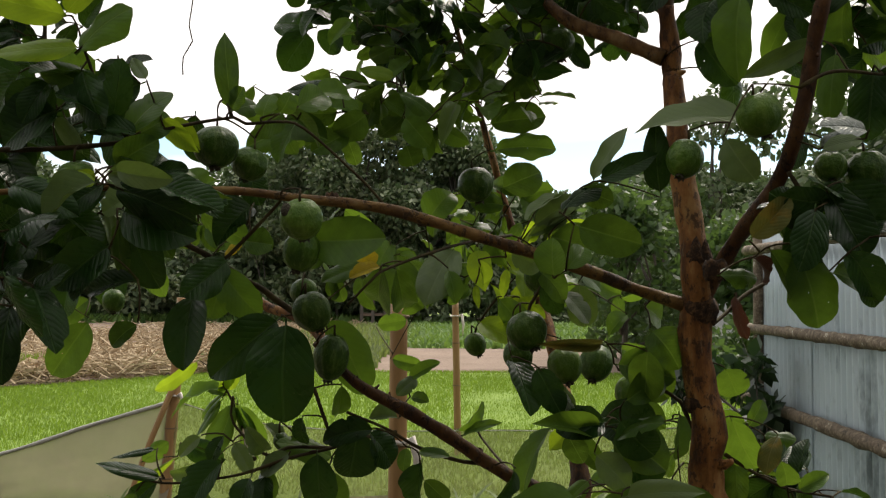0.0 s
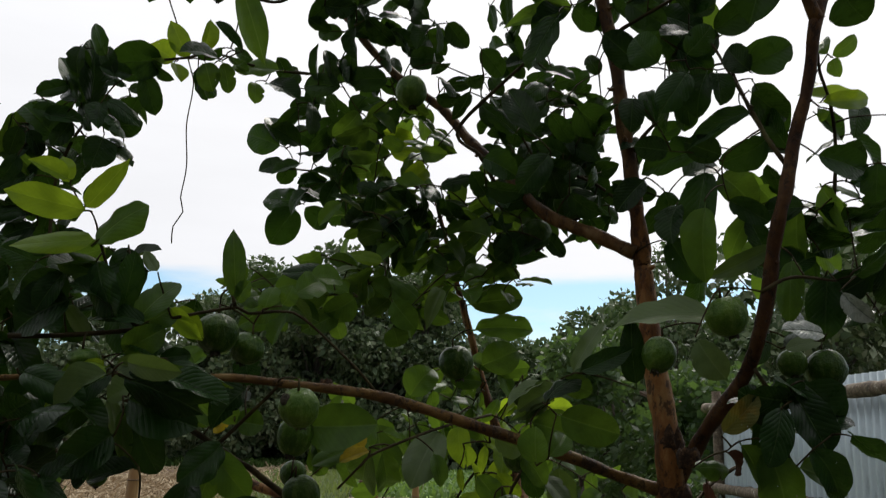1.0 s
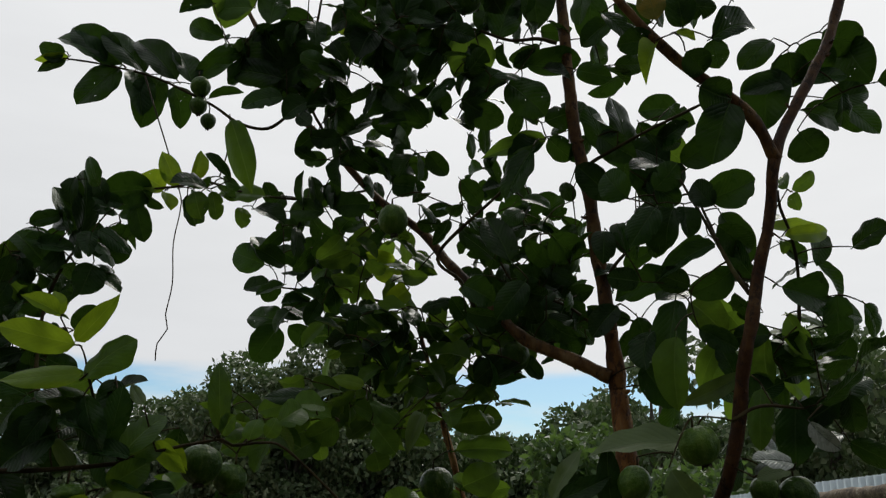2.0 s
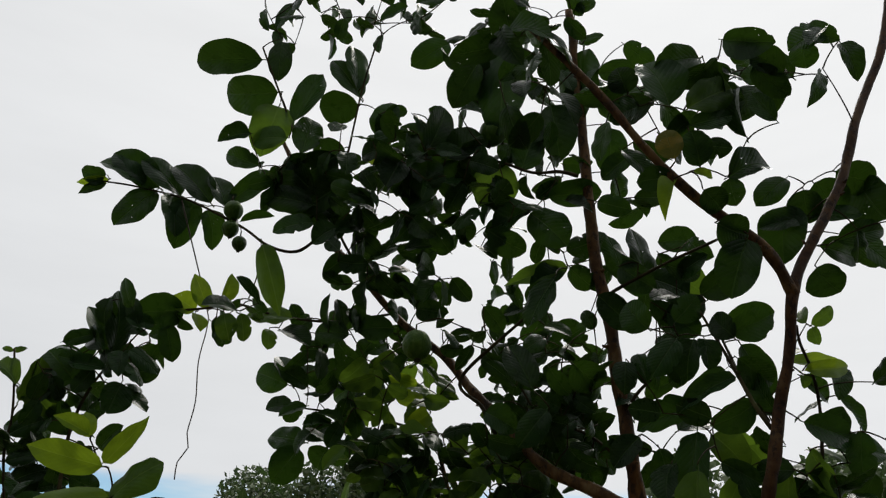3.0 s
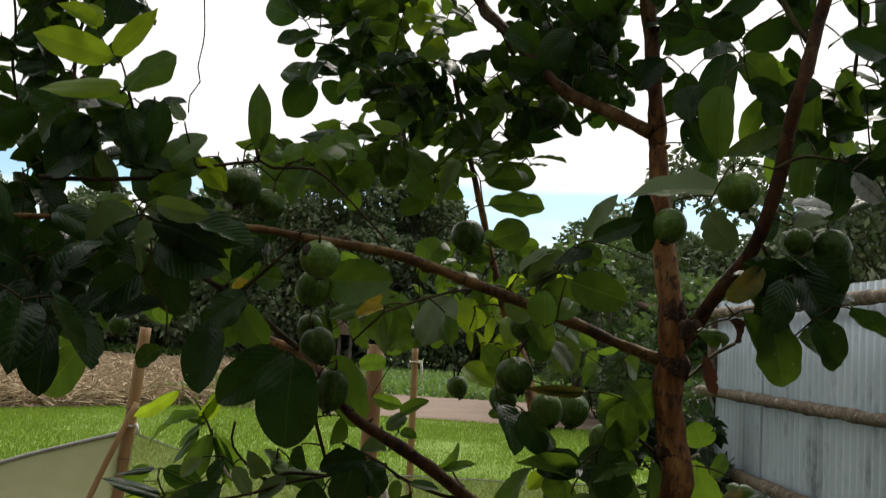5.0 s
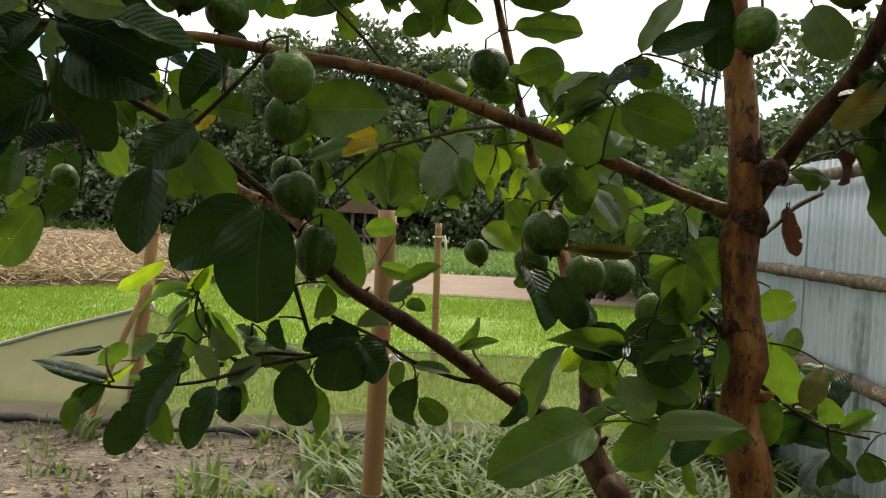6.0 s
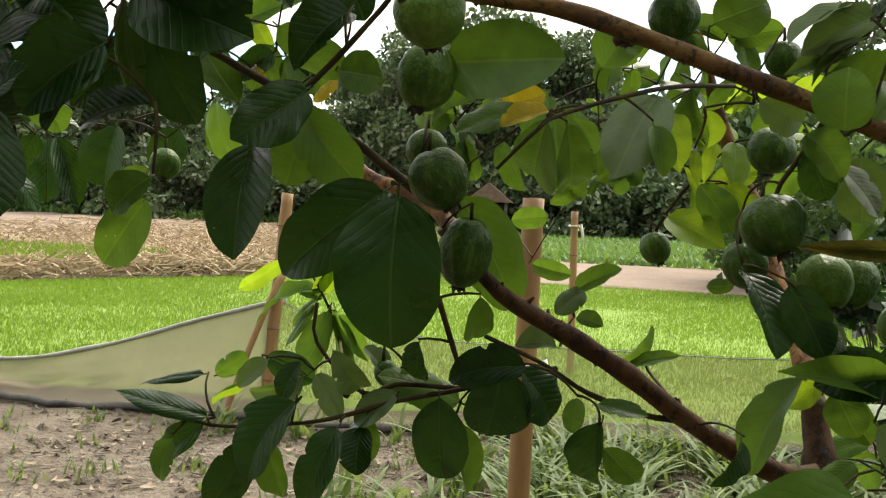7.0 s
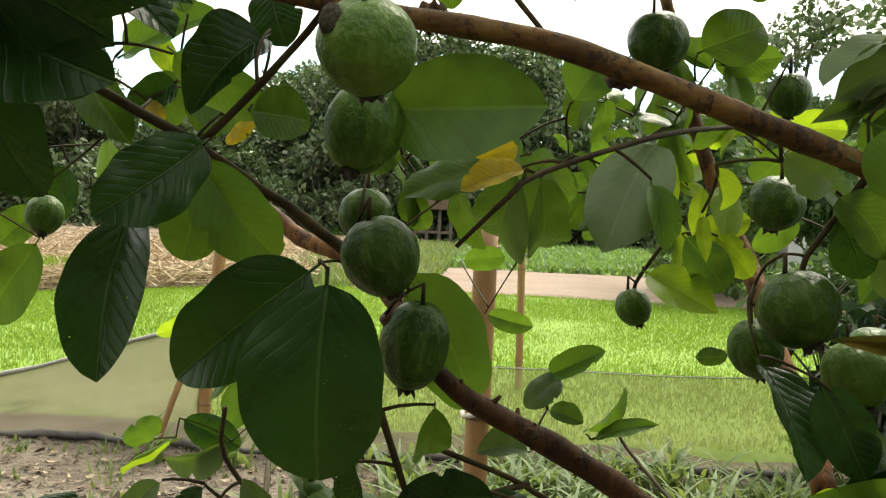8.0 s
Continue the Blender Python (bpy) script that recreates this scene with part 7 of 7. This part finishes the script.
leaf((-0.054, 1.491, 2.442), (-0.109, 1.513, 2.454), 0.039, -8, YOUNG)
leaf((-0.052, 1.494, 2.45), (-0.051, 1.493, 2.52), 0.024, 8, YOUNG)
leaf((-0.146, 1.514, 2.463), (-0.214, 1.526, 2.438), 0.065, -16, SHADED)
leaf((-0.161, 1.501, 2.435), (-0.239, 1.514, 2.373), 0.069, -25, SHADED)
leaf((-0.198, 1.505, 2.318), (-0.303, 1.497, 2.332), 0.063, 5, SHADED)
leaf((-0.152, 1.505, 2.361), (-0.221, 1.515, 2.308), 0.059, 1, SHADED)
leaf((-0.193, 1.502, 2.277), (-0.271, 1.484, 2.249), 0.046, -0, SHADED)
leaf((-0.143, 1.489, 2.261), (-0.192, 1.488, 2.228), 0.046, 2, SHADED)
leaf((-0.198, 1.508, 2.346), (-0.278, 1.502, 2.418), 0.069, -27, SHADED)
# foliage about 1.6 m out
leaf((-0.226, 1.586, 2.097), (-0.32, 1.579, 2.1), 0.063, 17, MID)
leaf((-0.152, 1.605, 2.084), (-0.16, 1.609, 2.166), 0.028, -23, SHADED)
leaf((-0.122, 1.609, 2.087), (-0.138, 1.616, 2.158), 0.031, -11, SHADED)
leaf((-0.087, 1.609, 2.089), (-0.092, 1.581, 2.134), 0.039, -17, SHADED)
leaf((-0.249, 1.609, 2.079), (-0.186, 1.581, 2.048), 0.057, -21, SHADED)
leaf((-0.108, 1.6, 2.072), (-0.182, 1.613, 2.08), 0.054, 5, SHADED)
leaf((-0.016, 1.586, 2.086), (-0.087, 1.573, 2.076), 0.059, 12, SHADED)
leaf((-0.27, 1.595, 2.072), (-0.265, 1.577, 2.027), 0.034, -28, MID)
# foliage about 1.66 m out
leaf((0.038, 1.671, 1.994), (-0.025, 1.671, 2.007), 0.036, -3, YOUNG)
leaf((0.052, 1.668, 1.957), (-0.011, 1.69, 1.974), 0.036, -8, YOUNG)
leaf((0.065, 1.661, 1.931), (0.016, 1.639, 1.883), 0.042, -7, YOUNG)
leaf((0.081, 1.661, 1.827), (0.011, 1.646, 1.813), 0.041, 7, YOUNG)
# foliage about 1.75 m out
leaf((-0.629, 1.738, 2.467), (-0.743, 1.722, 2.538), 0.063, 17, SHADED)
leaf((-0.6, 1.752, 2.47), (-0.715, 1.728, 2.552), 0.078, -4, SHADED)
leaf((-0.543, 1.749, 2.45), (-0.638, 1.729, 2.546), 0.079, 13, SHADED)
leaf((-0.468, 1.738, 2.43), (-0.564, 1.732, 2.531), 0.079, 1, SHADED)
leaf((-0.435, 1.748, 2.427), (-0.473, 1.753, 2.514), 0.066, 13, SHADED)
leaf((-0.432, 1.764, 2.446), (-0.34, 1.751, 2.532), 0.052, 8, SHADED)
leaf((-0.732, 1.756, 2.496), (-0.788, 1.743, 2.494), 0.040, -28, SHADED)
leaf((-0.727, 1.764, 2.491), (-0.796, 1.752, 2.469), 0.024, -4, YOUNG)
leaf((-0.73, 1.762, 2.478), (-0.796, 1.767, 2.452), 0.024, -2, SHADED)
leaf((-0.607, 1.758, 2.465), (-0.679, 1.73, 2.36), 0.075, 12, SHADED)
leaf((-0.56, 1.746, 2.452), (-0.532, 1.722, 2.343), 0.067, 9, SHADED)
leaf((-0.514, 1.763, 2.443), (-0.541, 1.745, 2.322), 0.074, 7, SHADED)
leaf((-0.474, 1.744, 2.414), (-0.446, 1.758, 2.326), 0.049, 12, SHADED)
leaf((-0.394, 1.742, 2.386), (-0.319, 1.761, 2.42), 0.024, 9, SHADED)
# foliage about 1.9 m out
leaf((-0.264, 1.893, 2.043), (-0.347, 1.919, 2.079), 0.067, -25, SHADED)
leaf((-0.252, 1.902, 2.046), (-0.293, 1.926, 2.128), 0.062, 11, SHADED)
leaf((-0.238, 1.893, 2.045), (-0.204, 1.902, 2.097), 0.051, -21, SHADED)
leaf((-0.246, 1.9, 1.999), (-0.306, 1.886, 1.986), 0.051, 21, SHADED)
leaf((-0.235, 1.911, 2.009), (-0.261, 1.927, 1.962), 0.040, -7, SHADED)
leaf((-0.212, 1.909, 1.915), (-0.301, 1.938, 1.936), 0.068, -7, SHADED)
leaf((-0.223, 1.901, 1.9), (-0.267, 1.881, 1.816), 0.072, -22, SHADED)
leaf((-0.151, 1.907, 1.958), (-0.213, 1.88, 1.921), 0.069, 6, SHADED)
leaf((-0.157, 1.888, 1.9), (-0.182, 1.899, 1.855), 0.061, 14, SHADED)
leaf((-0.141, 1.913, 1.988), (-0.072, 1.907, 1.95), 0.069, -6, MID)
leaf((-0.108, 1.897, 1.918), (-0.145, 1.909, 1.867), 0.049, 16, SHADED)
leaf((-0.12, 1.888, 2.064), (-0.19, 1.878, 2.084), 0.067, -25, SHADED)
leaf((-0.093, 1.892, 2.053), (-0.16, 1.906, 2.026), 0.076, 24, SHADED)
leaf((-0.065, 1.914, 2.034), (-0.088, 1.888, 1.971), 0.062, -5, MID)
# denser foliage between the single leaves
clump((-0.208, 1.55, 2.385), 0.109, 0.085, 25, SHADED)
clump((-0.058, 1.5, 2.328), 0.129, 0.105, 42, SHADED)
clump((0.113, 1.45, 2.339), 0.103, 0.092, 25, SHADED)
clump((-0.025, 1.55, 2.186), 0.128, 0.093, 36, SHADED)
clump((0.154, 1.5, 2.278), 0.093, 0.070, 11, SHADED)
clump((-0.094, 1.75, 2.091), 0.138, 0.075, 28, SHADED)
clump((-0.136, 1.8, 1.973), 0.100, 0.088, 17, SHADED)
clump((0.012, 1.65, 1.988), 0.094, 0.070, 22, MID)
clump((0.044, 1.6, 1.814), 0.099, 0.066, 34, SHADED)
clump((0.258, 1.75, 2.168), 0.090, 0.102, 22, SHADED)
clump((0.31, 1.75, 2.037), 0.100, 0.100, 25, SHADED)
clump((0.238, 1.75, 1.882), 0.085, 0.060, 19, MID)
clump((0.372, 1.75, 1.926), 0.086, 0.073, 14, SHADED)
clump((0.434, 1.15, 2.352), 0.108, 0.078, 19, SHADED)
clump((0.573, 1.1, 2.446), 0.117, 0.039, 19, SHADED)
clump((0.209, 1.1, 2.391), 0.115, 0.048, 17, SHADED)
clump((-0.004, 1.5, 2.83), 0.388, 0.078, 57, SHADED)
clump((0.495, 1.35, 2.033), 0.082, 0.061, 11, SHADED)
clump((0.68, 1.2, 1.747), 0.078, 0.052, 13, SHADED)
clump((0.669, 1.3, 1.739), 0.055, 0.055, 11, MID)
clump((-0.558, 1.45, 1.935), 0.072, 0.062, 11, SHADED)
clump((-0.653, 1.5, 1.773), 0.072, 0.072, 19, SHADED)
clump((-0.619, 1.55, 1.723), 0.062, 0.062, 11, SHADED)
clump((-0.513, 1.28, 1.617), 0.072, 0.064, 9, SHADED)
clump((-0.49, 1.1, 1.405), 0.06, 0.06, 16, SHADED)
clump((-0.534, 1.150, 1.505), 0.045, 0.035, 6, SHADED)
clump((-0.493, 1.100, 1.426), 0.050, 0.050, 8, SHADED)
clump((0.315, 1.450, 1.835), 0.050, 0.060, 9, SHADED)
clump((0.284, 1.500, 1.940), 0.090, 0.060, 12, SHADED)
clump((0.367, 1.500, 1.843), 0.050, 0.050, 7, SHADED)
clump((0.719, 1.200, 1.625), 0.060, 0.040, 6, SHADED)
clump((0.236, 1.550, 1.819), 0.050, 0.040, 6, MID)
clump((-0.41, 0.98, 1.37), 0.05, 0.06, 12, SHADED)
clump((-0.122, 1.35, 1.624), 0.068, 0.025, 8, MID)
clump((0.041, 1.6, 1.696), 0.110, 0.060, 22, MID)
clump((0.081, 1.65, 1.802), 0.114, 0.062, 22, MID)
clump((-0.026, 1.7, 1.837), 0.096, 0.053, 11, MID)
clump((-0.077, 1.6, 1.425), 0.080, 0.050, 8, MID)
clump((0.563, 1.15, 1.433), 0.057, 0.043, 14, SHADED)
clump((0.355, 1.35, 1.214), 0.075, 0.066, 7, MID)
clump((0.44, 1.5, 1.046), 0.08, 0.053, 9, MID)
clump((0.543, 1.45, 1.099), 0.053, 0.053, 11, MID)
clump((0.64, 1.45, 1.047), 0.071, 0.035, 11, SHADED)
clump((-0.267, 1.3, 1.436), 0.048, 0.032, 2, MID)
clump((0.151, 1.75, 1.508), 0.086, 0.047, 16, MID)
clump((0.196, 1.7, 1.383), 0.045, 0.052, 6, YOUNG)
clump((0.748, 1.25, 1.951), 0.076, 0.057, 5, SHADED)
clump((0.753, 1.2, 2.17), 0.087, 0.058, 7, SHADED)
clump((-0.287, 1.55, 2.449), 0.073, 0.073, 7, SHADED)
clump((-0.119, 1.5, 2.502), 0.085, 0.073, 7, SHADED)
clump((0.027, 1.45, 2.453), 0.094, 0.059, 10, SHADED)
clump((0.32, 1.45, 2.265), 0.068, 0.068, 6, SHADED)
clump((0.463, 1.4, 2.165), 0.065, 0.054, 8, SHADED)
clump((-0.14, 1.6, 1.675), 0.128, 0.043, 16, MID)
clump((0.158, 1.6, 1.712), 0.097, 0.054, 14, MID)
clump((-0.488, 1.2, 1.592), 0.089, 0.040, 14, SHADED)
clump((-0.354, 1.2, 1.607), 0.081, 0.033, 10, SHADED)
clump((0.603, 1.2, 1.601), 0.060, 0.060, 3, SHADED)
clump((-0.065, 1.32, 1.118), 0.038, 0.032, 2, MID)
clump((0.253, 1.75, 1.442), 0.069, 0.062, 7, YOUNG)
clump((0.356, 1.7, 1.345), 0.066, 0.059, 4, MID)
clump((0.08, 1.75, 1.413), 0.071, 0.055, 10, MID)
clump((-0.107, 1.6, 1.471), 0.042, 0.042, 5, MID)
clump((-0.48, 1.15, 1.36), 0.06, 0.05, 7, SHADED)
clump((0.523, 1.35, 1.837), 0.088, 0.058, 5, SHADED)
clump((0.528, 1.3, 1.722), 0.092, 0.055, 6, SHADED)
clump((0.678, 1.2, 1.662), 0.076, 0.034, 4, SHADED)
clump((0.19, 1.45, 2.55), 0.108, 0.096, 14, SHADED)
clump((0.263, 1.45, 2.417), 0.070, 0.070, 9, SHADED)
clump((0.423, 1.4, 2.634), 0.084, 0.060, 8, SHADED)
clump((0.425, 1.4, 2.348), 0.067, 0.067, 6, SHADED)
clump((0.288, 1.55, 1.969), 0.099, 0.099, 12, SHADED)
clump((0.227, 1.5, 1.798), 0.083, 0.062, 10, SHADED)
clump((0.469, 1.45, 1.867), 0.051, 0.072, 6, SHADED)
clump((-0.471, 1.45, 2.03), 0.064, 0.032, 7, SHADED)
clump((-0.507, 1.45, 1.938), 0.052, 0.052, 6, SHADED)
clump((-0.604, 1.45, 1.91), 0.051, 0.051, 6, SHADED)
clump((-0.602, 1.45, 1.805), 0.070, 0.050, 6, SHADED)
clump((-0.326, 1.5, 2.071), 0.066, 0.044, 6, SHADED)
clump((0.355, 1.6, 2.074), 0.081, 0.127, 12, SHADED)
clump((0.294, 1.6, 1.906), 0.090, 0.056, 8, SHADED)
clump((0.052, 1.8, 1.391), 0.094, 0.051, 10, MID)
clump((0.319, 1.8, 1.411), 0.085, 0.057, 3, MID)
clump((-0.63, 1.35, 1.37), 0.07, 0.06, 9, SHADED)
clump((0.124, 1.45, 2.046), 0.054, 0.043, 5, SHADED)
clump((0.311, 1.45, 2.662), 0.074, 0.074, 6, SHADED)
finish_foliage()


def build_tendril():
    """A dry creeper tendril that hangs from the outer twig."""
    line, u = smooth_line([(-0.45, 1.45, 2.28), (-0.4926, 1.95, 2.25), (-0.495, 2, 2.212), (-0.503, 2, 2.122), (-0.495, 2, 2.021), (-0.503, 2, 1.943), (-0.495, 2, 1.909), (-0.515, 2, 1.874), (-0.515, 2, 1.833)], 0.02)
    v, f = tube(line, [0.0016] * len(line), 5)
    part("tendril", mesh_of("tendril", [p - ORIGIN for p in v], f, THREAD), TREE, "thin dry brown hanging tendril")


build_tendril()
